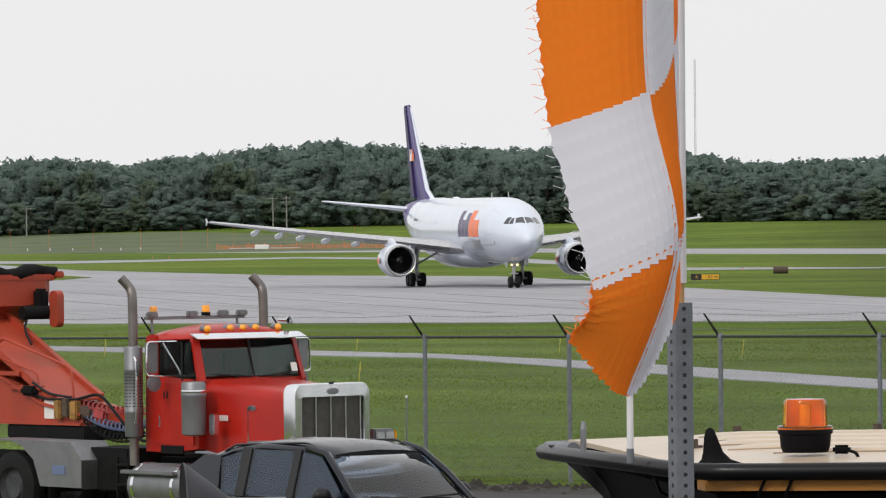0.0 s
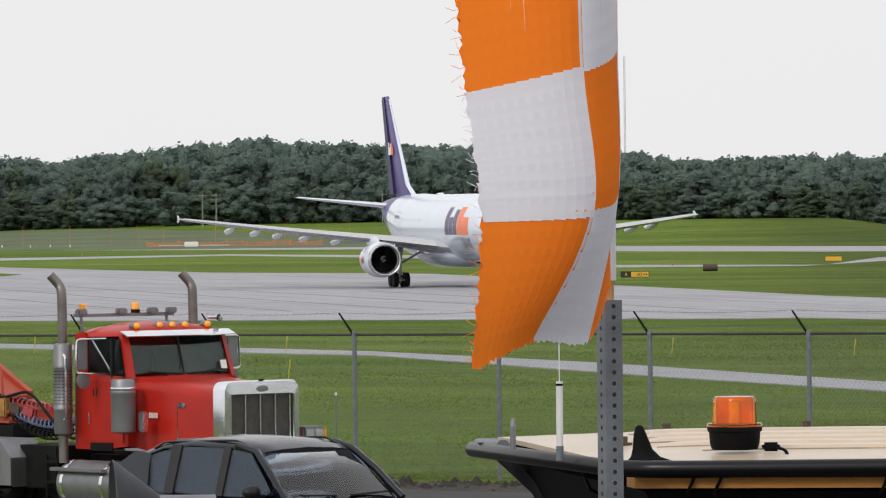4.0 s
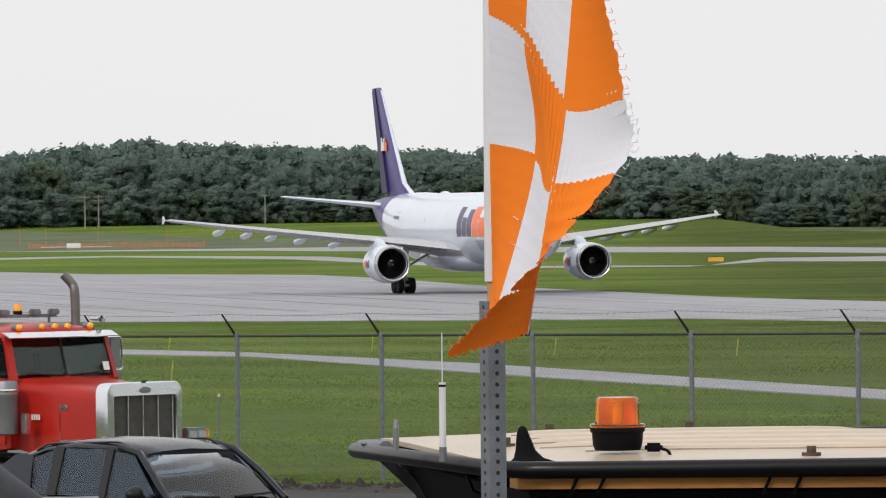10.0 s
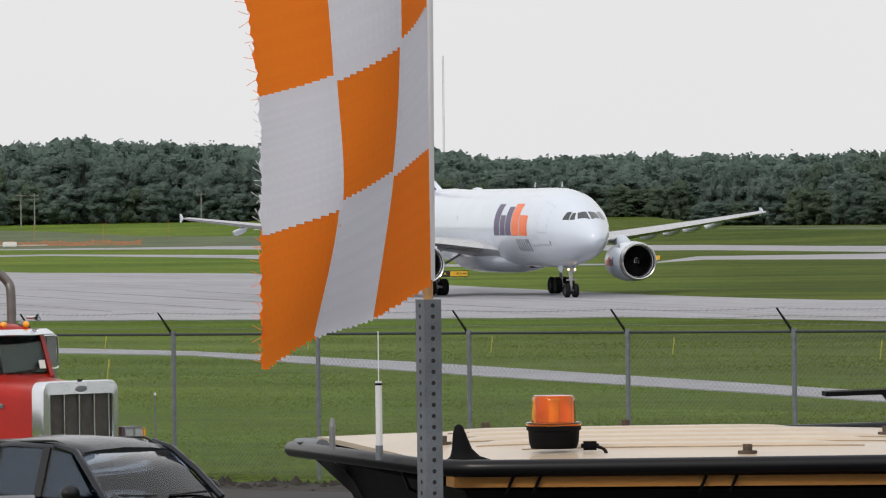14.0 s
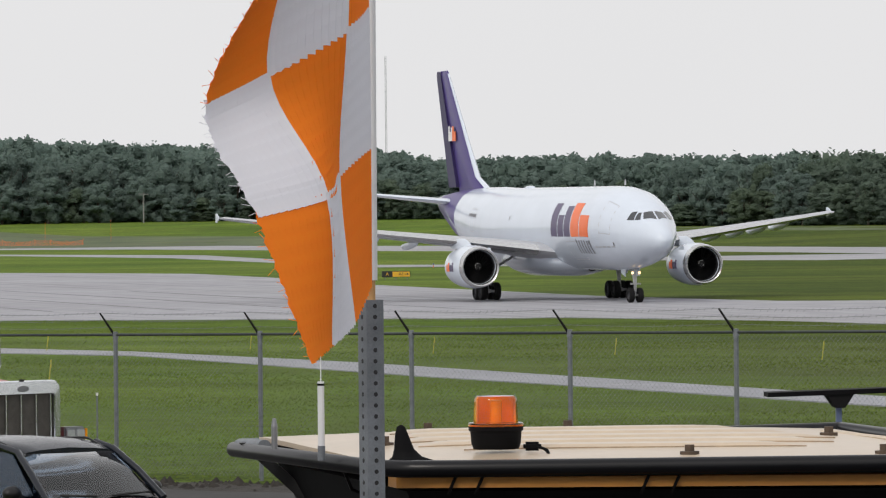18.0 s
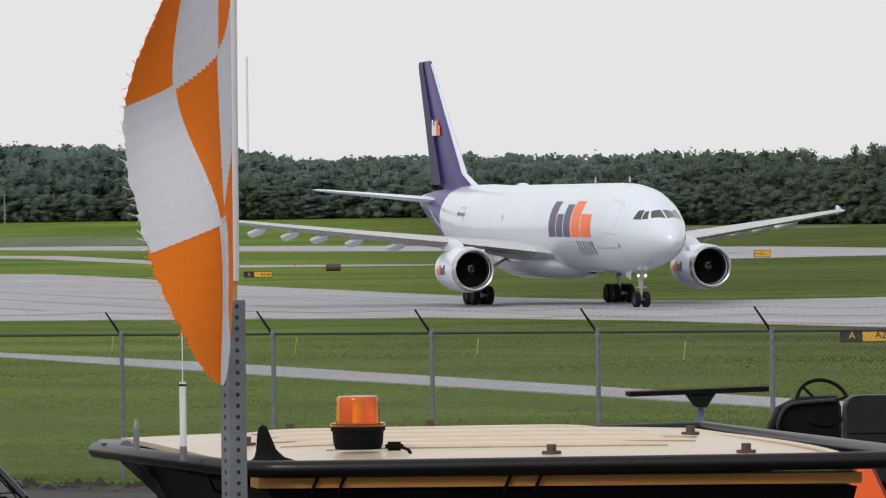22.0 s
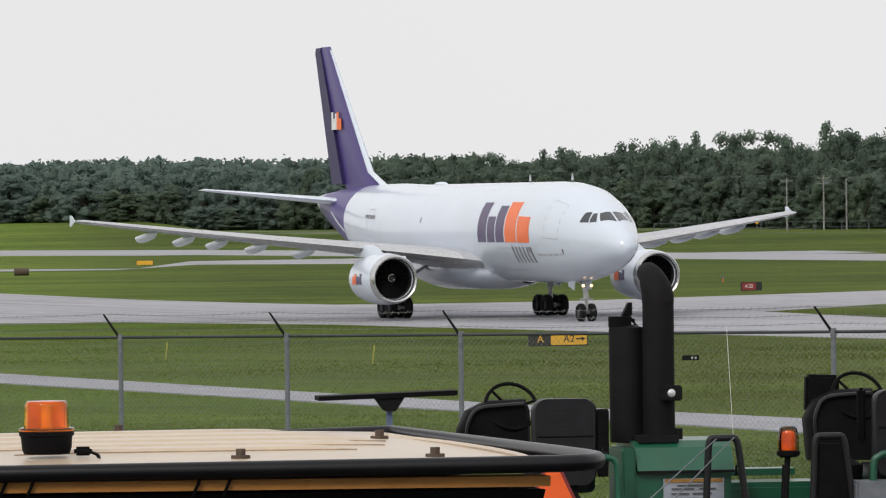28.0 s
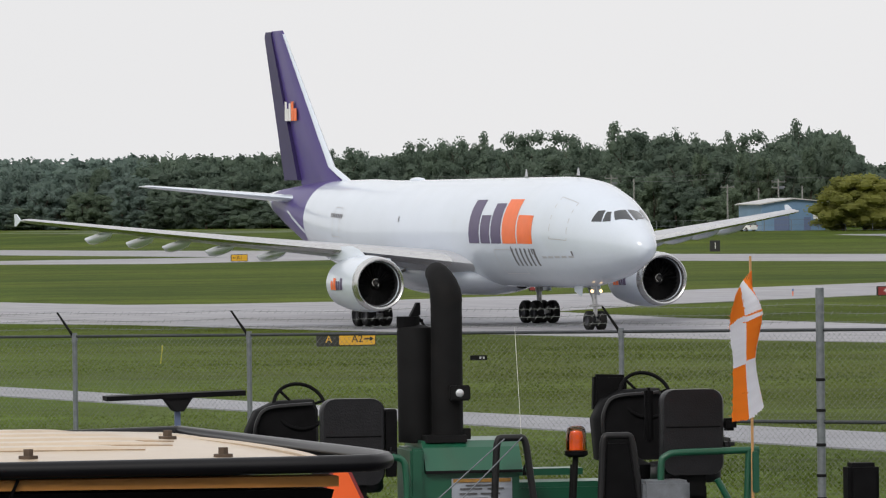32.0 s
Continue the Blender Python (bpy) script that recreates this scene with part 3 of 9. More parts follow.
def foil(lead, chord, thick, x, z, vertical=False):
    """A wing section: leading edge at lead (metres behind the nose)."""
    pts = []
    for u, w in ((0, 0), (0.02, 0.3), (0.08, 0.62), (0.2, 0.92), (0.38, 1.0), (0.6, 0.75), (0.82, 0.35), (1, 0.02), (0.82, -0.2), (0.6, -0.5), (0.38, -0.8), (0.2, -0.78), (0.08, -0.5), (0.02, -0.25)):
        w = w * thick / 2 if not vertical else (abs(w) if w >= 0 else -abs(w)) * thick / 2
        pts.append(Vector((x + w, lead + u * chord - 6.67, z)) if vertical else Vector((x, lead + u * chord - 6.67, z + w)))
    return pts


def wheel(bm_tyre, bm_rim, c, r, w):
    m = Matrix.Translation(c) @ Euler((0, radians(90), 0)).to_matrix().to_4x4()
    lathe(bm_tyre, [(r * 0.55, -w / 2), (r * 0.86, -w / 2), (r * 0.97, -w * 0.36), (r, -w * 0.15), (r, w * 0.15), (r * 0.97, w * 0.36), (r * 0.86, w / 2), (r * 0.55, w / 2)], m, 28)
    lathe(bm_rim, [(0.02, -w * 0.3), (r * 0.3, -w * 0.34), (r * 0.35, -w * 0.2), (r * 0.5, -w * 0.2), (r * 0.56, -w * 0.46), (r * 0.56, w * 0.46), (r * 0.5, w * 0.2), (r * 0.35, w * 0.2), (r * 0.3, w * 0.34), (0.02, w * 0.3)], m, 20, True)


def mesh_part(name, parent, mat, build, label="", smooth=40):
    bm = BM()
    build(bm)
    return part(name, bm, mat, parent, label, smooth)


def airliner():
    plane = thing("airliner", pose(6, 480, 0, 0, 0, 12.1), "white twin-engined cargo jet with purple tail, taxiing on the concrete", "airplane")
    ring = [a for a in np.linspace(0, 360, 48, endpoint=False)]

    def hull(bm, s0, s1):
        ss = sorted({s for s, _, _ in BODY if s0 < s < s1} | {s0, s1} | set(np.arange(math.ceil(s0), s1, 2.0)))
        loft(bm, [[skin(s, a) for a in ring] for s in ss])

    fuselage = mesh_part("fuselage", plane, PLANE_WHITE, lambda bm: hull(bm, 0, 42.6), "glossy white hull with faint grime")
    mesh_part("tail_cone", plane, PURPLE, lambda bm: hull(bm, 42.6, 51.6), "deep purple tail cone")
    mesh_part("tail_tip", plane, PLANE_WHITE, lambda bm: hull(bm, 51.6, 53.9), "pale grey tail tip")
    for q in (-1, 1):
        mesh_part("tail_stripe", plane, PLANE_WHITE, lambda bm: decal(bm, ((42.6, -14), (46.5, 6), (46.8, 3), (42.6, -20)), side=q), "white swoosh stripe")
    mesh_part("belly_fairing", plane, PLANE_WHITE, lambda bm: loft(bm, [[Vector((w * math.cos(a), s - 6.67, z + h * math.sin(a))) for a in np.linspace(0, 2 * math.pi, 28, endpoint=False)] for s, w, h, z in ((16, 0.3, 0.2, 2.6), (18, 2.2, 0.8, 2.75), (20, 2.9, 1.15, 2.8), (27, 2.95, 1.2, 2.8), (30, 2.3, 0.9, 2.8), (33, 0.4, 0.3, 2.7))]), "white wing root fairing")
    mesh_part("belly_beacon", plane, CHASSIS, lambda bm: bmesh.ops.create_uvsphere(bm, u_segments=12, v_segments=8, radius=0.28, matrix=Matrix.Translation((0, 9.5, 2.18)) @ Matrix.Diagonal((1, 1.6, 0.6, 1))))
    # cockpit windows
    for side in (-1, 1):
        for corners in WINDOWS:
            mesh_part("cockpit_window", fuselage, COCKPIT_GLASS, lambda bm: decal(bm, corners, 0.015, 5, side), "dark cockpit pane")
        # cargo door and access door outlines, small ports
        def door(bm, s0, s1, a0, a1, w=0.05):
            k = w / 2.82 * 57.3
            for c in (((s0, a0), (s1, a0), (s1, a0 + k), (s0, a0 + k)), ((s0, a1), (s1, a1), (s1, a1 + k), (s0, a1 + k)), ((s0, a0), (s0 + w, a0), (s0 + w, a1), (s0, a1)), ((s1, a0), (s1 + w, a0), (s1 + w, a1), (s1, a1))):
                decal(bm, c, 0.008, 5, side)
        mesh_part("crew_door", fuselage, LINE_GREY, lambda bm: door(bm, 4.9, 6.4, -5, 46), "outlined crew door")
        mesh_part("hold_door", fuselage, LINE_GREY, lambda bm: door(bm, 10.5, 13.4, -48, -18), "outlined hold door")
        mesh_part("aft_door", fuselage, LINE_GREY, lambda bm: door(bm, 35.5, 36.6, -8, 26), "outlined aft door")
        mesh_part("marking", fuselage, MARK_GREY, lambda bm: [decal(bm, ((35.2 + 0.28 * i, 14), (35.4 + 0.28 * i, 14), (35.4 + 0.28 * i, 19), (35.2 + 0.28 * i, 19)), 0.012, 3, side) for i in range(7)], "small grey registration bars")
        for s, a in ((26.5, 12), (11.0, -20), (8.4, -22), (4.6, -24)):
            mesh_part("port", fuselage, MARK_GREY, lambda bm: decal(bm, ((s, a), (s + 0.14, a), (s + 0.14, a + 6), (s, a + 6)), 0.012, 3, side))
        # the livery's word as plain blocks in its colours
        s, up, low = LOGO
        n = 0
        for i, (x0, x1, a0, a1) in enumerate(((0.0, 0.17, low, up), (0.19, 0.34, low, low + 0.62 * (up - low)), (0.36, 0.52, low, low + 0.9 * (up - low)), (0.54, 0.76, low, up), (0.78, 1.0, low, low + 0.62 * (up - low)))):
            q0, q1 = s[0] + (s[1] - s[0]) * x0, s[0] + (s[1] - s[0]) * x1
            mesh_part("livery_block", fuselage, MARK_PURPLE if i < 3 else MARK_ORANGE, lambda bm: decal(bm, ((q0, a0), (q1, a0), (q1, a1), (q0, a1)), 0.012, 6, side), "purple livery block" if i < 3 else "orange livery block")
        for i in range(6):
            q0 = LOGO2[0][0] + (LOGO2[0][1] - LOGO2[0][0]) * i / 6
            q1 = q0 + (LOGO2[0][1] - LOGO2[0][0]) / 15
            mesh_part("livery_bar", fuselage, MARK_GREY, lambda bm: decal(bm, ((q0, LOGO2[2]), (q1, LOGO2[2]), (q1, LOGO2[1]), (q0, LOGO2[1])), 0.012, 4, side))
        for i in range(5):
            q0 = 4.6 + 0.62 * i
            mesh_part("slogan_bar", fuselage, LINE_GREY, lambda bm: decal(bm, ((q0, -27), (q0 + 0.45, -27), (q0 + 0.45, -24.5), (q0, -24.5)), 0.012, 3, side))
    # roof aerials
    for s in (8.6, 15.4):
        mesh_part("aerial", fuselage, LINE_GREY, lambda bm: slab(bm, [(-0.2, 0), (0.2, 0), (0.04, 0.38), (-0.08, 0.38)], 0.02, Matrix.Translation((0, s - 6.67, 7.8)) @ Euler((0, 0, radians(90))).to_matrix().to_4x4()))
    mesh_part("roof_dome", fuselage, PLANE_WHITE, lambda bm: bmesh.ops.create_uvsphere(bm, u_segments=14, v_segments=8, radius=0.6, matrix=Matrix.Translation((0, 24, 7.75)) @ Matrix.Diagonal((0.5, 1.6, 0.25, 1))))
    # wings
    for side, word in ((-1, "right"), (1, "left")):
        def span(bm, sections):
            loft(bm, [foil(l, c, t, side * x, z) for x, l, c, t, z in sections])
        wing = mesh_part("wing", plane, PLANE_GREY, lambda bm: span(bm, ((1.2, 16.2, 11.6, 1.5, 3.15), (2.8, 17.6, 10.4, 1.35, 3.4), (5.2, 19.2, 8.6, 1.05, 3.75), (7.9, 20.8, 7.0, 0.85, 4.08), (12, 23.3, 5.8, 0.66, 4.55), (17, 26.3, 4.4, 0.46, 5.15), (22.1, 29.3, 2.9, 0.28, 5.78), (22.42, 29.9, 2.2, 0.1, 5.83))), "grey swept wing")
        mesh_part("slat", wing, BARE_METAL, lambda bm: loft(bm, [[p + Vector((0, -0.012, 0)) for p in (foil(l, c, t * 1.03, side * x, z)[i] for i in (12, 13, 0, 1, 2))] for x, l, c, t, z in ((3.2, 17.85, 10.1, 1.3, 3.45), (7.9, 20.8, 7.0, 0.85, 4.08), (12, 23.3, 5.8, 0.66, 4.55), (17, 26.3, 4.4, 0.46, 5.15), (21.9, 29.2, 2.95, 0.285, 5.75))], close=False), "polished metal leading edge")
        mesh_part("wing_fence", wing, PLANE_WHITE, lambda bm: slab(bm, [(-0.6, 0), (0.15, 0.34), (0.5, 0.34), (0.45, 0), (0.5, -0.3), (0.15, -0.3)], 0.05, Matrix.Translation((side * 22.45, 31.3 - 6.67, 5.83)) @ Euler((0, 0, radians(90))).to_matrix().to_4x4()), "small white wing tip fence")
        for x, s in ((5.4, 25.6), (9.9, 26.2), (12.4, 27.3), (14.5, 28.2), (16.3, 28.9), (18.3, 29.8)):
            z = float(np.interp(x, (2.8, 7.9, 22.4), (3.4, 4.08, 5.83)))
            mesh_part("flap_fairing", wing, PLANE_WHITE, lambda bm: loft(bm, [[Vector((side * x + w * math.cos(a), s + y - 6.67, z + dz + h * math.sin(a))) for a in np.linspace(0, 2 * math.pi, 12, endpoint=False)] for y, w, h, dz in ((-1.8, 0.04, 0.05, -0.2), (-1.1, 0.15, 0.2, -0.34), (0, 0.2, 0.26, -0.45), (1.2, 0.2, 0.26, -0.56), (2.1, 0.16, 0.2, -0.6), (2.8, 0.03, 0.04, -0.54))]), "teardrop flap fairing")
        mesh_part("aileron", wing, PLANE_WHITE, lambda bm: loft(bm, [[Vector((side * x, s - 6.67, z + 0.03)), Vector((side * x, s + c - 6.67, z)), Vector((side * x, s - 6.67, z - 0.05))] for x, s, c, z in ((17.5, 29.9, 1.0, 5.24), (21.5, 31.3, 0.85, 5.72))]), "white aileron")
        # engine
        eng = thing("engine", Matrix(), "", "")
        eng.parent = plane
        at = Matrix.Translation((side * 7.94, 15.9 - 6.67, 2.38)) @ Euler((radians(-90), 0, 0)).to_matrix().to_4x4()
        cowl = mesh_part("cowl", eng, PLANE_WHITE, lambda bm: lathe(bm, [(1.1, 1.1), (1.12, 0.35), (1.19, 0.06), (1.33, 0.10), (1.40, 0.45), (1.46, 1.3), (1.47, 2.2), (1.40, 3.4), (1.24, 4.6), (1.2, 4.62), (1.15, 4.3)], at, 40), "white fan cowl", 50)
        mesh_part("inlet_lip", cowl, BARE_METAL, lambda bm: lathe(bm, [(1.13, 0.34), (1.14, 0.18), (1.20, 0.04), (1.27, 0.0), (1.335, 0.07), (1.375, 0.24), (1.405, 0.44), (1.4, 0.46)], at, 40), "polished inlet lip", 60)
        mesh_part("inlet_duct", cowl, BLACK_HOLE, lambda bm: lathe(bm, [(1.125, 0.33), (1.10, 0.7), (1.10, 1.3), (0.0, 1.32)], at, 40), "black inlet", 60)
        for i in range(26):
            a = 2 * math.pi * i / 26
            r = at @ Euler((0, 0, a)).to_matrix().to_4x4()
            mesh_part("fan_blade", eng, FAN_GREY, lambda bm: loft(bm, [[r @ Vector((q, -w, 0.85 - 0.12)), r @ Vector((q, w, 0.85 + 0.14)), r @ Vector((q, w, 0.85 + 0.165)), r @ Vector((q, -w, 0.85 - 0.095))] for q, w in ((0.3, 0.05), (0.7, 0.08), (1.09, 0.1))]), "", 0)
        spin = mesh_part("spinner", eng, FAN_GREY, lambda bm: lathe(bm, [(0.0, 0.42), (0.12, 0.5), (0.22, 0.66), (0.31, 0.85), (0.31, 1.0)], at, 20), "grey spinner with white spiral")
        mesh_part("spiral", spin, SIGN_WHITE, lambda bm: pipe(bm, [at @ Vector((r * math.cos(a), r * math.sin(a), z - 0.015)) for a, r, z in zip(np.linspace(0, 5.2, 18), np.linspace(0.05, 0.28, 18), np.linspace(0.44, 0.78, 18))], 0.016, 6), "white spiral")
        mesh_part("core", eng, BARE_METAL, lambda bm: lathe(bm, [(0.95, 4.2), (0.95, 4.6), (0.82, 5.4), (0.62, 6.2), (0.58, 6.2), (0.3, 6.9), (0.02, 7.1)], at, 28), "bare metal exhaust core")
        for i, (x0, x1, zz) in enumerate(((1.7, 2.05, 0), (2.1, 2.3, 0.0), (2.35, 2.6, 0), (2.65, 3.0, 0), (3.05, 3.35, 0))):
            for q in (0, 180):
                mesh_part("livery_block", eng, MARK_PURPLE if i < 3 else MARK_ORANGE, lambda bm: loft(bm, [[at @ Vector(((1.475 - 0.0 * z) * math.cos(radians(q + t)), 1.475 * math.sin(radians(q + t)), z)) for t in np.linspace(-12, 6 if i % 3 else 12, 6)] for z in ((x0, x1) if q == 180 else (5.05 - x0, 5.05 - x1))], close=False))
        mesh_part("strake", cowl, PLANE_WHITE, lambda bm: slab(bm, [(-0.6, 0), (0.6, 0), (0.5, 0.28), (0.1, 0.3)], 0.04, at @ Matrix.Translation((side * -1.05, -1.0, 1.8)) @ Euler((radians(90), radians(90), 0)).to_matrix().to_4x4()))
        mesh_part("pylon", eng, PLANE_WHITE, lambda bm: loft(bm, [[Vector((side * 7.94 + w * u, s - 6.67, z)) for u, s in ((-1, 0.35 * l + a), (0, a), (1, 0.35 * l + a), (1, l + a - 0.6), (0, l + a), (-1, l + a - 0.6))] for z, a, l, w in ((3.6, 17.3, 5.6, 0.22), (4.15, 18.9, 5.2, 0.2), (4.3, 19.8, 4.6, 0.18))]), "white engine pylon")
        # main gear
        gear = thing("main_gear", Matrix(), "", "")
        gear.parent = plane
        gx, gy = side * 4.8, 25.3 - 6.67
        mesh_part("strut", gear, STRUT, lambda bm: (rod(bm, (gx, gy, 0.62), (gx, gy, 2.0), 0.14), rod(bm, (gx, gy, 1.7), (gx - side * 0.1, gy, 3.5), 0.2), rod(bm, (gx, gy, 1.9), (gx - side * 2.3, gy, 3.2), 0.09), rod(bm, (gx, gy, 1.6), (gx, gy - 1.6, 3.3), 0.07), rod(bm, (gx - side * 0.2, gy - 0.25, 1.0), (gx - side * 0.1, gy - 0.3, 1.9), 0.05)), "steel main gear leg")
        mesh_part("bogie_beam", gear, STRUT, lambda bm: (rod(bm, (gx, gy - 0.75, 0.62), (gx, gy + 0.75, 0.62), 0.13), rod(bm, (gx - 0.5, gy - 0.7, 0.62), (gx + 0.5, gy - 0.7, 0.62), 0.09), rod(bm, (gx - 0.5, gy + 0.7, 0.62), (gx + 0.5, gy + 0.7, 0.62), 0.09)))
        for dx in (-0.47, 0.47):
            for dy in (-0.7, 0.7):
                w = thing("wheel", Matrix.Translation((gx + dx, gy + dy, 0.62)), "", "")
                w.parent = gear
                t, r = BM(), BM()
                wheel(t, r, (0, 0, 0), 0.62, 0.44)
                part("tyre", t, RUBBER, w, "black tyre", 40)
                part("rim", r, DUSTY_RIM, w, "dark grey rim", 40)
                ROLLING.append((w, 0.62))
        mesh_part("gear_door", gear, PLANE_WHITE, lambda bm: slab(bm, [(-0.8, 0), (0.8, 0), (0.7, 1.5), (-0.7, 1.5)], 0.05, Matrix.Translation((gx + side * 0.35, gy, 1.75)) @ Euler((0, 0, radians(90))).to_matrix().to_4x4()), "white gear door")
        # tailplane
        mesh_part("tailplane", plane, PLANE_WHITE, lambda bm: loft(bm, [foil(l, c, t, side * x, z) for x, l, c, t, z in ((0.7, 45.6, 5.6, 0.6, 6.75), (1.8, 46.5, 5.2, 0.5, 6.9), (8.0, 51.7, 2.2, 0.18, 7.62), (8.13, 52.1, 1.7, 0.06, 7.64))]), "white tailplane")
    # fin and rudder
    fin = mesh_part("fin", plane, PURPLE, lambda bm: loft(bm, [foil(l, c, t, 0, z, True) for z, l, c, t in ((7.5, 41.6, 7.0, 0.75), (8.4, 43.2, 5.9, 0.7), (16.3, 51.2, 2.1, 0.26), (16.53, 51.5, 1.8, 0.1))]), "purple tail fin")
    mesh_part("fin_edge", fin, PLANE_WHITE, lambda bm: loft(bm, [[Vector((p.x * 1.04, p.y - 0.02, p.z)) for p in (foil(l, c, t, 0, z, True)[i] for i in (12, 13, 0, 1, 2))] for z, l, c, t in ((7.3, 39.2, 10.5, 0.8), (8.0, 41.4, 8.4, 0.76), (8.6, 43.38, 5.9, 0.7), (16.3, 51.2, 2.1, 0.26))], close=False), "white fin leading edge")
    mesh_part("rudder", fin, PURPLE_DARK, lambda bm: loft(bm, [[Vector((w, l - 6.67, z)), Vector((0, l + c - 6.67, z)), Vector((-w, l - 6.67, z))] for z, l, c, w in ((7.9, 48.6, 2.9, 0.27), (16.2, 53.2, 1.35, 0.09), (16.5, 53.3, 1.1, 0.05))]), "darker purple rudder")
    for side in (-1, 1):
        for i, (y0, y1, h) in enumerate(((0, 0.33, 1.1), (0.37, 0.62, 0.7), (0.66, 0.95, 1.0), (1.0, 1.4, 1.1), (1.44, 1.9, 0.7))):
            mesh_part("livery_block", fin, SIGN_WHITE if i < 3 else MARK_ORANGE, lambda bm: slab(bm, [(50.55 - y0 - 6.67, 11.3), (50.55 - y1 - 6.67, 11.3), (50.55 - y1 - 6.67, 11.3 + h), (50.55 - y0 - 6.67, 11.3 + h)], 0.02, Matrix.Translation((side * 0.27, 0, 0)) @ Euler((0, 0, radians(90))).to_matrix().to_4x4()), "white fin livery block" if i < 3 else "orange fin livery block")
    # nose gear
    nose = thing("nose_gear", Matrix(), "", "")
    nose.parent = plane
    mesh_part("strut", nose, STRUT, lambda bm: (rod(bm, (0, 0, 0.5), (0, 0, 1.5), 0.09), rod(bm, (0, 0, 1.3), (0, 0.25, 2.7), 0.14), rod(bm, (0, 0.1, 1.5), (0, 1.3, 2.6), 0.07), rod(bm, (-0.35, 0, 0.5), (0.35, 0, 0.5), 0.07), block(bm, (0, -0.1, 1.25), (0.7, 0.12, 0.1)), rod(bm, (0, -0.18, 0.7), (0, -0.22, 1.3), 0.04)), "steel nose gear leg")
    for dx in (-0.31, 0.31):
        w = thing("wheel", Matrix.Translation((dx, 0, 0.5)), "", "")
        w.parent = nose
        t, r = BM(), BM()
        wheel(t, r, (0, 0, 0), 0.5, 0.34)
        part("tyre", t, RUBBER, w, "black tyre", 40)
        part("rim", r, DUSTY_RIM, w, "dark grey rim", 40)
        ROLLING.append((w, 0.5))
    for dx, dz, rr in ((-0.24, 1.98, 0.1), (0.24, 1.98, 0.1)):
        lamp = mesh_part("landing_light", nose, STRUT, lambda bm: rod(bm, (dx, -0.2, dz), (dx, -0.05, dz), rr, rr * 0.6))
        mesh_part("lens", lamp, LANDING_LIGHT, lambda bm: rod(bm, (dx, -0.22, dz), (dx, -0.205, dz), rr * 0.85), "lit warm landing light")
    for side in (-1, 1):
        mesh_part("gear_door", nose, PLANE_WHITE, lambda bm: slab(bm, [(-0.2, 0), (0.7, 0.1), (0.8, 0.6), (-0.3, 0.6)], 0.04, Matrix.Translation((side * 0.5, 0.7, 1.75)) @ Euler((0, radians(side * 8), radians(90))).to_matrix().to_4x4()), "white nose gear door")
    return plane


ROLLING = []
WINDOWS = (((3.35, 30), (3.4, 51), (3.1, 59), (2.75, 37)), ((2.68, 38), (2.95, 58), (2.78, 64), (2.3, 47)), ((2.7, 67), (2.6, 88), (1.6, 87), (2.15, 54)))
LOGO = ((16.5, 8.2), 37, -11)
LOGO2 = ((11.1, 7.8), -16, -36)
PLANE_TURN = 12.1
aircraft = airliner()


# ---- chain-link fence along the yard ----
FENCE_AT, FENCE_STEP = Vector((-0.30, 88.5)), Vector((3.05 * math.cos(radians(-43.5)), 3.05 * math.sin(radians(-43.5))))


def fence_foot(i):
    p = FENCE_AT + FENCE_STEP * i
    return Vector((p.x, p.y, ground_z(p.x, p.y)))


def fence_top(i):
    p = FENCE_AT + FENCE_STEP * i
    return Vector((p.x, p.y, 4.512 + 0.03 * i))


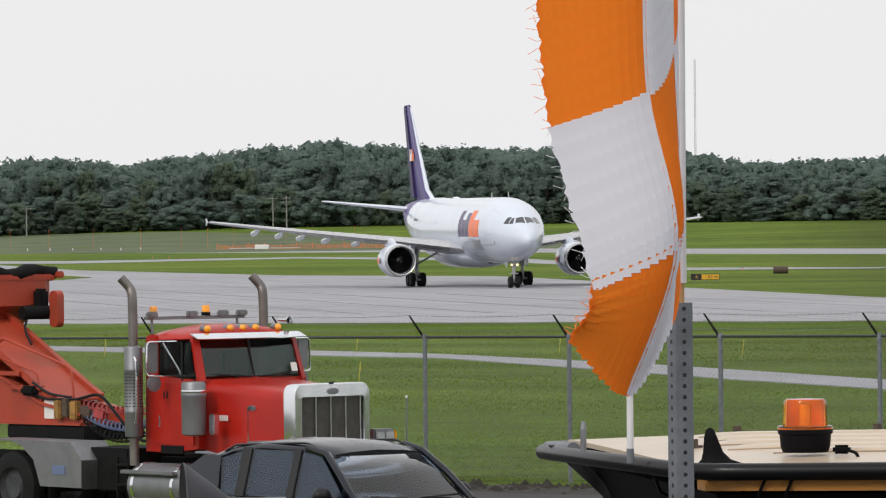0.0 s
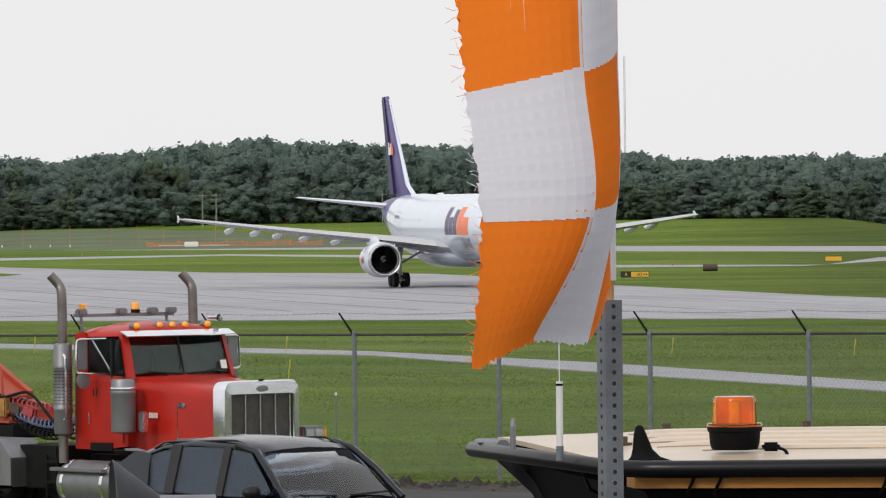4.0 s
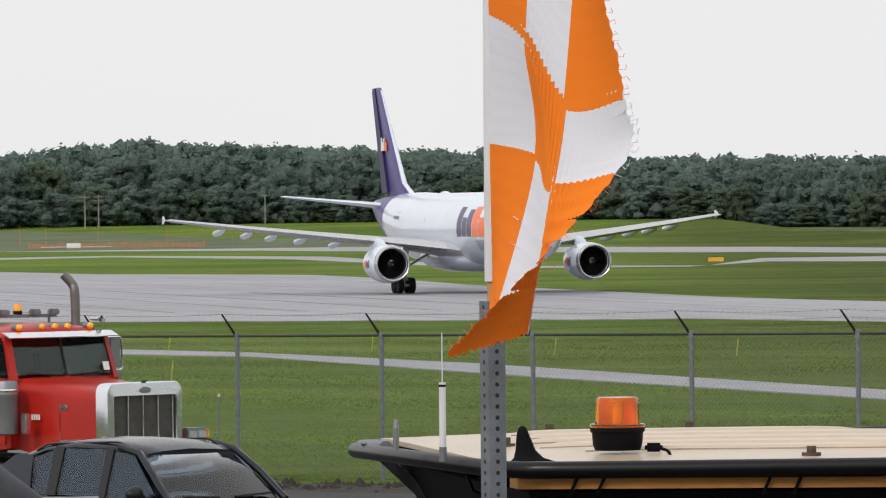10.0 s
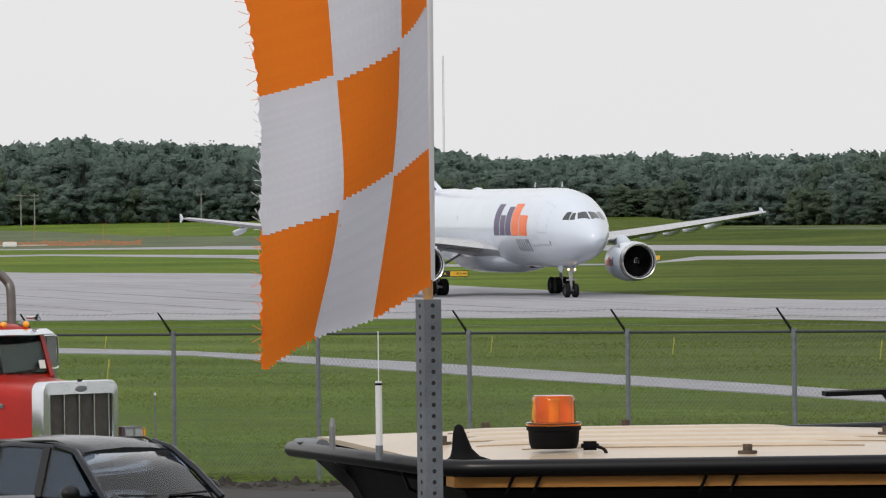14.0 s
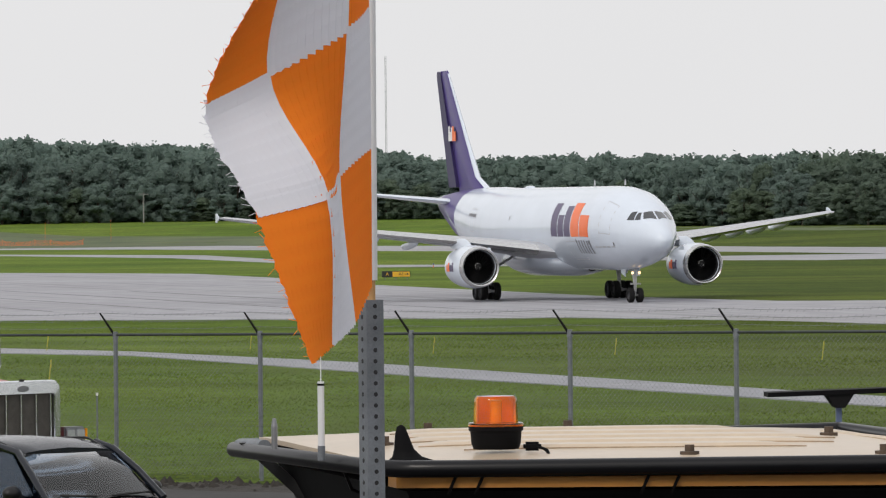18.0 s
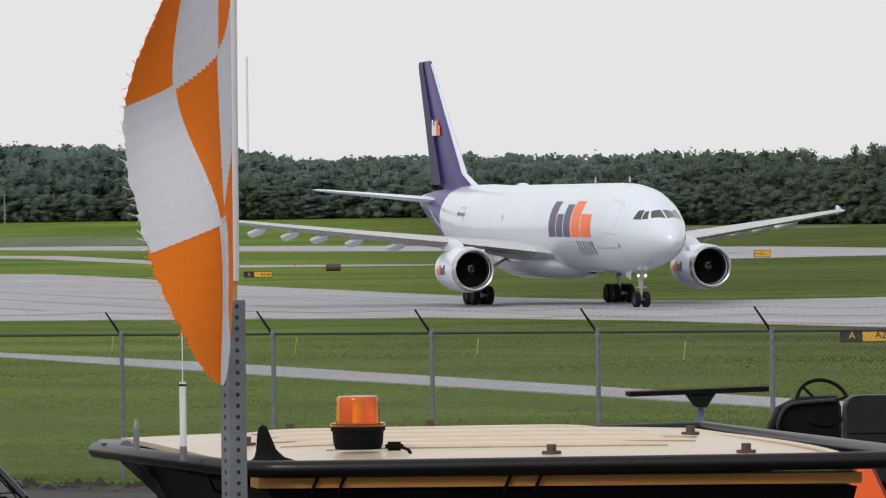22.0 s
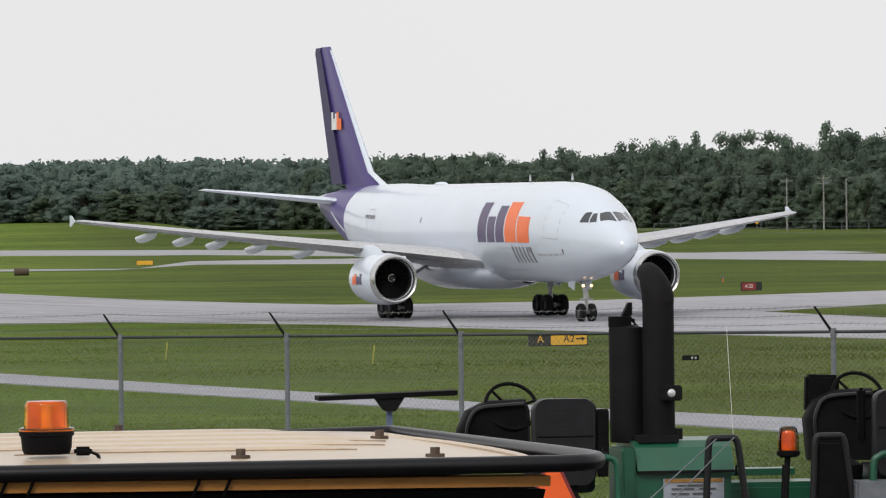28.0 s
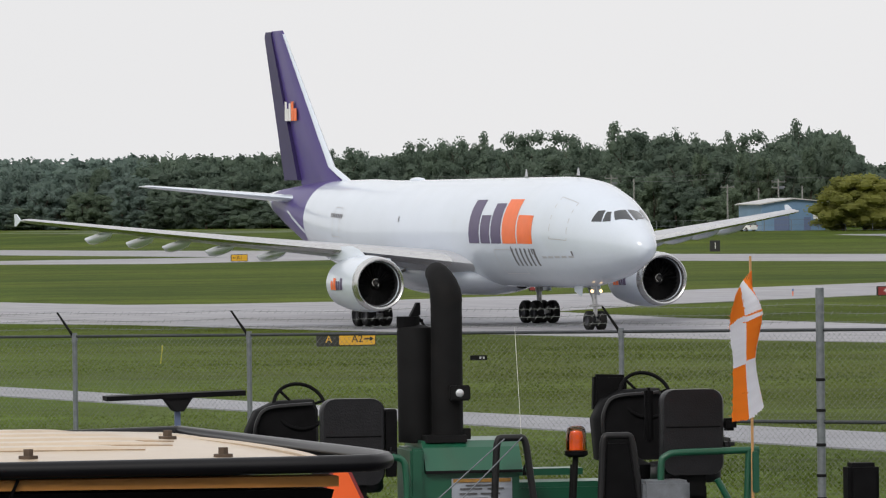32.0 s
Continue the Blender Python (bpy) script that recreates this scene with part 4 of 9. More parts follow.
def fence_bay(i, corner=False):
    """One bay: its post with the slanting arm, rails, barbed strands and the woven mesh."""
    foot, top, nxt, nfoot = fence_foot(i), fence_top(i), fence_top(i + 1), fence_foot(i + 1)
    bay = thing("fence_panel", Matrix.Translation(foot), "galvanised chain-link fence bay with barbed wire on slanting arms", "fence", "fence bays")
    o = foot
    b = BM()
    r = 0.055 if corner else 0.036
    rod(b, (0, 0, -0.2), top - o + Vector((0, 0, 0.55 if corner else 0.02)), r, seg=14)
    post = part("post", b, GALVANISED, bay, "grey steel post", 40)
    out = Vector((-0.95, 0.3, 0)).normalized()
    arm = out * 0.25 + Vector((0, 0, 0.34))
    if not corner:
        b = BM()
        rod(b, top - o - Vector((0, 0, 0.03)), top - o + arm, 0.022, 0.014, 8)
        part("arm", b, CHASSIS, post, "dark slanting arm")
        b = BM()
        rod(b, top - o - Vector((0, 0, 0.06)), top - o + Vector((0, 0, 0.05)), r * 1.3, r * 1.05, 14)
        part("cap", b, GALVANISED, post)
    else:
        for h in (0.25, 0.55, 0.95, 1.4, 1.8):
            b = BM()
            rod(b, (0, 0, h - 0.02), (0, 0, h + 0.02), r * 1.18, seg=14)
            part("clamp", b, CHASSIS, post)
    b = BM()
    rod(b, top - o, nxt - o, 0.021, seg=8)
    part("top_rail", b, FENCE_DARK, bay, "dark grey top rail")
    if i >= 7:
        b = BM()
        m0, m1 = foot.lerp(top, 0.51), nfoot.lerp(nxt, 0.51)
        rod(b, m0 - o + Vector((0, 0, 0.0)), m1 - o, 0.025, seg=8)
        part("mid_rail", b, FENCE_DARK, bay)
    for u in (0.35, 0.68, 1.0):
        b = BM()
        p0, p1 = top - o + arm * u, nxt - o + arm * u
        pipe(b, [p0.lerp(p1, v) - Vector((0, 0, 0.03 * math.sin(math.pi * v))) for v in np.linspace(0, 1, 7)], 0.0035, 4)
        for v in np.arange(0.04, 1, 0.042):
            q = p0.lerp(p1, v) - Vector((0, 0, 0.03 * math.sin(math.pi * v)))
            rod(b, q - Vector((0.02, 0, 0.025)), q + Vector((0.02, 0, 0.025)), 0.003, seg=3, caps=False)
        part("barbed_strand", b, WIRE, bay)
    # woven mesh: two families of slanting wires
    vs, fs = [], []
    h = (top - foot).z
    w = (nxt - top).to_2d().length
    side = Vector((-FENCE_STEP.y, FENCE_STEP.x, 0)).normalized()
    def point(a, z):
        base = foot.lerp(nfoot, a / w)
        return Vector((base.x, base.y, base.z + z)) - o
    for lean in (1, -1):
        for k in np.arange(-h, w + h, 0.082):
            a0, a1 = (k, k + h) if lean > 0 else (k + h, k)
            z0, z1 = 0.03, h - 0.02
            lo, hi = max(0, min(a0, a1)), min(w, max(a0, a1))
            if hi - lo < 0.05:
                continue
            def zat(a):
                return z0 + (z1 - z0) * (a - a0) / (a1 - a0)
            p, q = point(lo, zat(lo)), point(hi, zat(hi))
            d = (q - p).normalized()
            n = d.cross(side).normalized() * 0.0017
            off = side * (0.003 * lean)
            s2 = side * 0.0017
            i0 = len(vs)
            for e in (p, q):
                vs += [e + off + n, e + off - n * 0.5 + s2, e + off - n * 0.5 - s2]
            fs += [(i0, i0 + 1, i0 + 4, i0 + 3), (i0 + 1, i0 + 2, i0 + 5, i0 + 4), (i0 + 2, i0, i0 + 3, i0 + 5)]
    me = bpy.data.meshes.new("mesh")
    me.from_pydata(vs, [], fs)
    me.materials.append(WIRE)
    net = new("chain_link", me)
    net.parent = bay
    return bay


for i in range(-5, 10):
    fence_bay(i, corner=(i == 8))


# ---- trees ----
def crown_mesh(name, seed, height, spread, leaf, count, mat, lean=0.0, n=64, dense=1.0):
    """A crown of many small leaf clumps on several uneven boughs."""
    rng = np.random.default_rng(seed)
    # boughs within an egg-shaped envelope, broadest below the middle
    q = rng.uniform(0.03, 0.97, n)
    wide = spread * np.sqrt(np.clip(np.sin(np.pi * (0.12 + 0.85 * q ** 0.8)), 0.05, 1)) * rng.uniform(0.25, 1.0, n)
    a = rng.uniform(0, 2 * np.pi, n)
    centers = np.stack([lean * q + wide * np.cos(a), wide * np.sin(a), height * (0.02 + 0.93 * q)], 1)
    size = spread * np.stack([rng.uniform(0.16, 0.36, n), rng.uniform(0.16, 0.36, n), rng.uniform(0.18, 0.42, n)], 1)
    k = rng.integers(0, n, count)
    d = rng.normal(0, 1, (count, 3))
    d /= np.linalg.norm(d, axis=1)[:, None]
    p = centers[k] + d * size[k] * rng.uniform(0.8, 1.35, (count, 1))
    # leaf clumps lie on the outside of their boughs, facing out and up
    out = d * 0.6 + np.array((0, 0, 0.25)) + rng.normal(0, 0.6, (count, 3))
    ax = np.cross(out, rng.normal(0, 1, (count, 3)))
    ax /= np.linalg.norm(ax, axis=1)[:, None]
    bx = np.cross(out, ax)
    bx /= np.linalg.norm(bx, axis=1)[:, None]
    s = leaf * rng.uniform(0.5, 1.3, count)[:, None]
    v = np.stack([p - ax * s, p + bx * s * 0.7, p + ax * s, p - bx * s * 0.7], 1)
    # the dense inner foliage of every bough: three bands of facets
    turn = np.linspace(0, 2 * np.pi, 6)
    rings = [(0.2, -0.95), (0.95, -0.35), (0.9, 0.45), (0.15, 1.0)]
    core = []
    for c, w in zip(centers, size):
        for (r0, z0), (r1, z1) in zip(rings, rings[1:]):
            for t0, t1 in zip(turn, turn[1:]):
                core.append([c + w * dense * np.array((r * math.cos(t), r * math.sin(t), z)) for r, t, z in ((r0, t0, z0), (r0, t1, z0), (r1, t1, z1), (r1, t0, z1))])
    v = np.concatenate((v, np.array(core))).reshape(-1, 3)
    count += len(core)
    me = bpy.data.meshes.new(name)
    me.vertices.add(len(v))
    me.vertices.foreach_set("co", v.ravel())
    me.loops.add(count * 4)
    me.loops.foreach_set("vertex_index", np.arange(count * 4))
    me.polygons.add(count)
    me.polygons.foreach_set("loop_start", np.arange(count) * 4)
    me.update()
    me.validate()
    me.materials.append(mat)
    return me


def trunk_mesh(seed, height):
    rng = np.random.default_rng(seed + 500)
    bm = BM()
    top = Vector((rng.normal(0, 0.4), rng.normal(0, 0.4), height * 0.75))
    pipe(bm, [Vector((0, 0, -0.5)), Vector((0.05, 0, height * 0.25)), top * 0.7, top], [height * 0.022, height * 0.017, height * 0.011, 0.04], 8)
    for j in range(5):
        a, z = rng.random() * 6.28, height * rng.uniform(0.25, 0.6)
        s = Vector((top.x * z / top.z, top.y * z / top.z, z))
        pipe(bm, [s, s + Vector((math.cos(a), math.sin(a), 0.9)) * height * 0.12, s + Vector((math.cos(a) * 1.5, math.sin(a) * 1.5, 2.0)) * height * 0.13], [height * 0.009, height * 0.006, 0.03], 5)
    me = bpy.data.meshes.new("trunk")
    bm.to_mesh(me)
    bm.free()
    me.materials.append(BARK)
    return me


KINDS = []
for seed in range(9):
    mat = LEAF_HAZED if seed < 6 else LEAF_LIGHT if seed < 8 else LEAF_YELLOW
    spread = (3.6, 4.4, 4.0, 4.8, 3.3, 4.2, 3.8, 3.4, 4.4)[seed]
    KINDS.append((crown_mesh("crown", seed, 16.0, spread, 0.31, 4400, mat), trunk_mesh(seed, 16.0)))
# open, thin-crowned trees
for seed in (21, 22, 23):
    KINDS.append((crown_mesh("crown", seed, 16.0, 4.4, 0.3, 2400, LEAF_LESS_HAZED, 0.5, 30, 0.6), trunk_mesh(seed, 16.0)))
# skyline: bearing in radians, tree tops (height over distance above the eye)
SKYLINE = ((-0.12, 0.0090), (-0.078, 0.0101), (-0.066, 0.0108), (-0.057, 0.0092), (-0.043, 0.0113), (-0.034, 0.0118), (-0.022, 0.0130), (-0.003, 0.0122), (0.015, 0.0117), (0.045, 0.0106), (0.053, 0.0087), (0.07, 0.0092),
           (0.085, 0.0095), (0.10, 0.0090), (0.115, 0.0093), (0.13, 0.0093), (0.15, 0.0093), (0.162, 0.0105), (0.175, 0.0124), (0.182, 0.0112), (0.19, 0.0120), (0.198, 0.0108), (0.2045, 0.0137), (0.212, 0.0137),
           (0.222, 0.0112), (0.231, 0.0116), (0.2365, 0.0155), (0.241, 0.0146), (0.246, 0.0072), (0.26, 0.0100), (0.32, 0.0100))


def wood_line(u):
    """How far off the front of the wood stands, by bearing."""
    return float(np.interp(u, (-0.1, 0.0, 0.08, 0.15, 0.2, 0.26), (1290, 1300, 1240, 1120, 980, 900)))


def tree_top(u, d):
    return EYE.z + float(np.interp(u, [a for a, _ in SKYLINE], [b for _, b in SKYLINE])) * d


def plant(kind, x, y, h, wide, turn, label, group):
    crown, trunk = KINDS[kind]
    tree = thing("tree", Matrix.LocRotScale((x, y, ground_z(x, y)), Euler((0, 0, turn)), (wide, wide, h / 16.0)), label, "tree", group)
    for me, nm in ((trunk, "trunk"), (crown, "crown")):
        ob = new(nm, me)
        ob.parent = tree
        if nm == "crown" and kind < 6 and x / y > 0.12:  # the nearer stand of trees, with less haze in its green
            ob.material_slots[0].link = "OBJECT"
            ob.material_slots[0].material = LEAF_LESS_HAZED
    return tree


rng = np.random.default_rng(7)
for back, low, high in ((0, 0.30, 0.62), (13, 0.55, 0.86)):
    u = -0.105
    while u < 0.285:
        d = wood_line(u) + back + rng.uniform(-5, 5)
        x, y = math.tan(u) * d, d
        h = (tree_top(u, d) - ground_z(x, y)) * rng.uniform(low, high)
        kind = int(rng.integers(6, 8)) if rng.random() < (0.4 if back == 0 else 0.2) else int(rng.integers(0, 6))
        if not (0.2235 < u < 0.243 and back == 0):
            plant(kind, x, y, h, rng.uniform(0.75, 1.2) * d / 1250, rng.uniform(0, 6.28), "low young green tree before the wood" if back == 0 else "leafy green broadleaf tree at the edge of the wood", "young trees" if back == 0 else "trees at the wood's edge")
        u += rng.uniform(0.0030, 0.0046)
# tall open trees that stand out over the nearer wood
u = 0.142
while u < 0.235:
    d = wood_line(u) + rng.uniform(18, 50)
    x, y = math.tan(u) * d, d
    plant(int(rng.integers(9, 12)), x, y, (tree_top(u, d) - ground_z(x, y)) * rng.uniform(0.9, 1.1), rng.uniform(0.7, 1.15), rng.uniform(0, 6.28), "tall thin-crowned green tree over the wood", "tall trees")
    u += rng.uniform(0.0012, 0.0034)
# yellow-green bushes and a tall oak by the shed
for u, h, w in ((0.2425, 8.2, 1.1), (0.2462, 8.6, 1.2), (0.2500, 7.8, 1.1), (0.2540, 8.0, 1.2)):
    d = 850
    plant(8, math.tan(u) * d, d, h, w, u * 900, "yellow-green bushy tree by the shed", "yellow trees")


def woodland(start, end, mat, label):
    """The depth of the wood behind its edge: one mass of leaf clumps between two bearings."""
    vs = []
    src = []
    for k in range(6):
        me = KINDS[k][0]
        co = np.empty(len(me.vertices) * 3)
        me.vertices.foreach_get("co", co)
        src.append(co.reshape(-1, 4, 3))
    for back, low, high in ((24, 0.74, 0.92), (38, 0.86, 1.0), (54, 0.9, 1.03), (80, 0.93, 1.03), (115, 0.93, 1.02), (160, 0.93, 1.0)):
        u = start
        while u < end:
            d = wood_line(u) + back + rng.uniform(-5, 5)
            x, y = math.tan(u) * d, d
            z = ground_z(x, y)
            h = max(5.0, (tree_top(u, d) - z) * rng.uniform(low, high) * (0.9 if u > 0.142 else 1.0)) / 16.0
            q = src[int(rng.integers(0, 6))]
            q = q[rng.integers(0, len(q), 1250)]
            c = q.mean(axis=1, keepdims=True)
            q = c + (q - c) * 1.45
            a, w = rng.uniform(0, 6.28), rng.uniform(0.9, 1.3) * d / 1250
            r = np.array(((math.cos(a) * w, -math.sin(a) * w, 0), (math.sin(a) * w, math.cos(a) * w, 0), (0, 0, h)))
            vs.append((q.reshape(-1, 3) @ r.T) + (x, y, z))
            u += rng.uniform(0.0030, 0.0048)
    v = np.concatenate(vs)
    me = bpy.data.meshes.new("woodland")
    me.vertices.add(len(v))
    me.vertices.foreach_set("co", v.ravel())
    me.loops.add(len(v))
    me.loops.foreach_set("vertex_index", np.arange(len(v)))
    me.polygons.add(len(v) // 4)
    me.polygons.foreach_set("loop_start", np.arange(len(v) // 4) * 4)
    me.update()
    me.materials.append(mat)
    return tagged(new("woodland", me), label, "wood", kind="stuff")


woodland(-0.11, 0.12, LEAF_HAZED, "dense green wood along the horizon, haze mixed into its colour")
woodland(0.12, 0.29, LEAF_LESS_HAZED, "dense green wood along the far road, coloured less hazed")


# ---- yard: road tractor with its dump trailer, and the parked estate car ----
# local axes of vehicles: forward along -y, right side along -x, wheels on z = 0
def side_panel(bm, outline, x, thick):
    """A plate in the y, z plane at x."""
    return loft(bm, [[Vector((x + d, y, z)) for y, z in outline] for d in (-thick / 2, thick / 2)])


def road_wheel(parent, at, r, w, rim=STAINLESS):
    t, m = BM(), BM()
    wheel(t, m, (0, 0, 0), r, w)
    node = thing("wheel", Matrix.Translation(at), "", "")
    node.parent = parent
    part("tyre", t, RUBBER, node, "black tyre", 40)
    part("rim", m, rim, node, "metal rim", 40)
    return node


def truck():
    m = Matrix.Translation((-3.41, 79.0, 2.10)) @ Euler((0, 0, radians(40))).to_matrix().to_4x4()
    t = thing("truck", m, "red long-nosed road tractor with chrome grille and twin stacks", "truck")

    def put(name, mat, build, label="", smooth=40, parent=None):
        bm = BM()
        build(bm)
        return part(name, bm, mat, parent or t, label, smooth)

    # cab shell: lower body, pillars and crowned roof
    def cab(bm):
        def ring(y, z0, z1, w0, w1):
            return [Vector((sx * w, y, z)) for sx, w, z in ((-1, w0, z0), (-1, w0 * 1.0, z1 - 0.5 * (z1 - z0)), (-1, w1, z1), (1, w1, z1), (1, w0, z1 - 0.5 * (z1 - z0)), (1, w0, z0))]
        loft(bm, [ring(0.0, 1.09, 2.14, 0.96, 0.95), ring(-0.55, 1.09, 2.12, 0.97, 0.95), ring(-1.2, 1.15, 2.1, 0.96, 0.93)])
    put("cab_body", TRUCK_RED, cab, "red cab body")
    put("cab_back", TRUCK_RED, lambda bm: block(bm, (0, -0.04, 2.4), (1.82, 0.06, 0.62), None, 0.02))
    put("roof", TRUCK_RED, lambda bm: loft(bm, [[Vector((w * math.sin(a) * (1 if abs(math.sin(a)) < 0.9 else 0.985), y, z + h * math.cos(a) ** 1.0 if math.cos(a) > 0 else z)) for a in np.linspace(-math.pi / 2, math.pi / 2, 15)] for y, w, z, h in ((0.04, 0.84, 2.66, 0.06), (-0.05, 0.93, 2.64, 0.16), (-0.35, 0.95, 2.64, 0.21), (-0.75, 0.93, 2.65, 0.19), (-1.0, 0.90, 2.66, 0.12), (-1.06, 0.86, 2.66, 0.05))]), "crowned red roof", 50)
    for x in (-1, 1):
        put("windscreen_pillar", TRUCK_RED, lambda bm: loft(bm, [[Vector((x * w, y, z)) for w, y in ((a, b), (a - 0.09, b - 0.03), (a - 0.09, b + 0.04), (a, b + 0.07))] for a, b, z in ((0.93, -1.2, 2.08), (0.90, -1.0, 2.68))]), "", 0)
        put("door_pillar", TRUCK_RED, lambda bm: block(bm, (x * 0.92, -0.12, 2.4), (0.06, 0.26, 0.6), None, 0.02), "", 0)
        put("side_window", TRUCK_GLASS, lambda bm: side_panel(bm, [(-0.28, 2.1), (-1.12, 2.06), (-0.98, 2.62), (-0.28, 2.62)], x * 0.925, 0.02), "tinted door window", 0)
        put("window_bar", BLACK_PAINT, lambda bm: rod(bm, (x * 0.945, -0.82, 2.08), (x * 0.945, -0.82, 2.62), 0.014), "", 0)
        door = put("door", TRUCK_RED, lambda bm: side_panel(bm, [(-0.2, 1.2), (-1.1, 1.2), (-1.14, 2.04), (-0.2, 2.06)], x * 0.965, 0.03), "red cab door with dark scuffs", 0)
        put("door_handle", CHROME, lambda bm: block(bm, (x * 0.992, -0.36, 1.52), (0.025, 0.03, 0.16), None, 0.008), "chrome handle", 0, door)
        put("door_lettering", BLACK_PAINT, lambda bm: [block(bm, (x * 0.983, -0.45 - 0.07 * i, 1.88), (0.004, 0.025, 0.1)) for i in range(2)], "worn dark lettering bars", 0, door)
        put("sill_plate", CHASSIS, lambda bm: block(bm, (x * 0.975, -0.62, 1.13), (0.02, 0.5, 0.11)), "dark sill plate", 0)
        # exhaust
        put("muffler", STAINLESS, lambda bm: lathe(bm, [(0.066, 1.28), (0.12, 1.3), (0.128, 1.32), (0.128, 1.62), (0.133, 1.63), (0.133, 1.66), (0.128, 1.67), (0.128, 2.2), (0.133, 2.21), (0.133, 2.24), (0.128, 2.25), (0.128, 2.52), (0.12, 2.54), (0.068, 2.56)], Matrix.Translation((x * 1.15, 0.02, 0)), 20, True), "stainless heat shield")
        # Black blocks on the unbroken shield stand in for the dark of slots.
        put("slot_block", BLACK_HOLE, lambda bm: [block(bm, (x * 1.15 + 0.1285 * math.cos(a), 0.02 + 0.1285 * math.sin(a), z), (0.006, 0.03, 0.012), (0, 0, math.degrees(a))) for a in np.arange(0.3, 6.2, 0.42) for z in np.arange(1.72, 2.18, 0.045)], "black blocks for the dark of the heat shield's slots", 0)
        put("exhaust_pipe", RUSTY_PIPE, lambda bm: pipe(bm, bend([(x * 1.15, 0.02, 0.9), (x * 1.15, 0.02, 3.25), (x * 1.15, 0.02 + 0.06, 3.36), (x * 1.15 - 0.10, 0.16, 3.5)], 6), 0.066, 14), "heat-stained exhaust stack")
        put("muffler_strap", CHROME, lambda bm: pipe(bm, bend([(x * 1.15 - 0.10, -0.14, 1.5), (x * 1.15 - 0.10, -0.18, 1.52), (x * 1.15 - 0.10, -0.18, 2.36), (x * 1.15 - 0.10, -0.13, 2.4)], 4), 0.02, 8), "chrome grab bar")
        # mirrors
        mirror = put("mirror", STAINLESS, lambda bm: block(bm, (x * 1.32, -0.62, 2.4), (0.2, 0.07, 0.42), None, 0.02), "stainless west-coast mirror", 0)
        put("mirror_arm", CHROME, lambda bm: (pipe(bm, bend([(x * 0.95, -0.7, 2.62), (x * 1.42, -0.66, 2.62), (x * 1.44, -0.66, 2.16), (x * 0.95, -0.7, 2.14)], 4, 0.12), 0.014, 8), rod(bm, (x * 0.95, -0.8, 2.18), (x * 1.15, -0.66, 2.6), 0.013, seg=8)), "chrome mirror bracket", 40, mirror)
        put("round_mirror", STAINLESS, lambda bm: lathe(bm, [(0.0, -0.05), (0.09, -0.04), (0.115, 0.0), (0.115, 0.015), (0.0, 0.02)], Matrix.Translation((x * 1.3, -0.64, 2.05)) @ Euler((radians(90), 0, 0)).to_matrix().to_4x4(), 20), "round convex mirror", 40, mirror)
        # air cleaner canisters
        if x < 0:
            can = put("air_cleaner", STAINLESS, lambda bm: lathe(bm, [(0.10, 1.34), (0.165, 1.36), (0.17, 1.39), (0.17, 1.86), (0.178, 1.88), (0.178, 1.92), (0.17, 1.94), (0.17, 2.05), (0.15, 2.08), (0.0, 2.085)], Matrix.Translation((x * 1.14, -1.33, 0)), 24, True), "stainless air cleaner canister")
            put("band", CHROME, lambda bm: lathe(bm, [(0.18, 1.93), (0.184, 1.95), (0.18, 1.97)], Matrix.Translation((x * 1.14, -1.33, 0)), 24), "", 40, can)
            put("intake_snorkel", CHROME, lambda bm: block(bm, (x * 1.02, -1.62, 1.5), (0.1, 0.12, 0.28), None, 0.02), "", 0)
        # fuel tank with straps and steps
        tank = put("fuel_tank", STAINLESS, lambda bm: lathe(bm, [(0.0, 0.0), (0.27, 0.01), (0.32, 0.05), (0.32, 1.25), (0.27, 1.29), (0.0, 1.3)], Matrix.Translation((x * 0.98, 0.05, 0.62)) @ Euler((radians(90), 0, 0)).to_matrix().to_4x4(), 24), "dull aluminium fuel tank")
        for y in (-0.1, -1.0):
            put("strap", CHROME, lambda bm: lathe(bm, [(0.325, -0.03), (0.335, -0.02), (0.335, 0.02), (0.325, 0.03)], Matrix.Translation((x * 0.98, y, 0.62)) @ Euler((radians(90), 0, 0)).to_matrix().to_4x4(), 24), "", 40, tank)
        put("step", STAINLESS, lambda bm: (block(bm, (x * 1.3, -0.5, 0.82), (0.1, 1.2, 0.05), None, 0.012), block(bm, (x * 1.3, -0.5, 0.36), (0.1, 1.2, 0.05), None, 0.012)), "tread step", 0, tank)
        put("ladder", CHASSIS, lambda bm: [block(bm, (x * 0.95, 0.35, z), (0.35, 0.3, 0.035)) for z in (0.3, 0.62, 0.9)] + [rod(bm, (x * 1.1, 0.22, 0.25), (x * 1.1, 0.22, 1.0), 0.018), rod(bm, (x * 1.1, 0.48, 0.25), (x * 1.1, 0.48, 1.0), 0.018)], "black frame steps", 0)
        # headlamp pods and front wings
        put("front_wing", TRUCK_RED, lambda bm: loft(bm, [[Vector((x * (0.66 + w), -2.25 + 0.62 * math.cos(a), 0.62 + 0.62 * math.sin(a) + dz)) for w, dz in ((0, 0.04), (0.45, 0.0), (0.47, -0.06), (0, -0.02))] for a in np.linspace(0.1, math.pi - 0.25, 12)]), "red front wing", 50)
        pod = put("headlamp_pod", STAINLESS, lambda bm: block(bm, (x * 1.04, -2.68, 1.25 + 0.05 * x), (0.36, 0.2, 0.2), None, 0.02), "bright headlamp housing", 0)
        for dx in (-0.085, 0.085):
            put("headlamp", LENS_CLEAR, lambda bm: block(bm, (x * 1.04 + dx, -2.79, 1.25 + 0.05 * x), (0.145, 0.03, 0.12), None, 0.01), "rectangular headlamp", 0, pod)
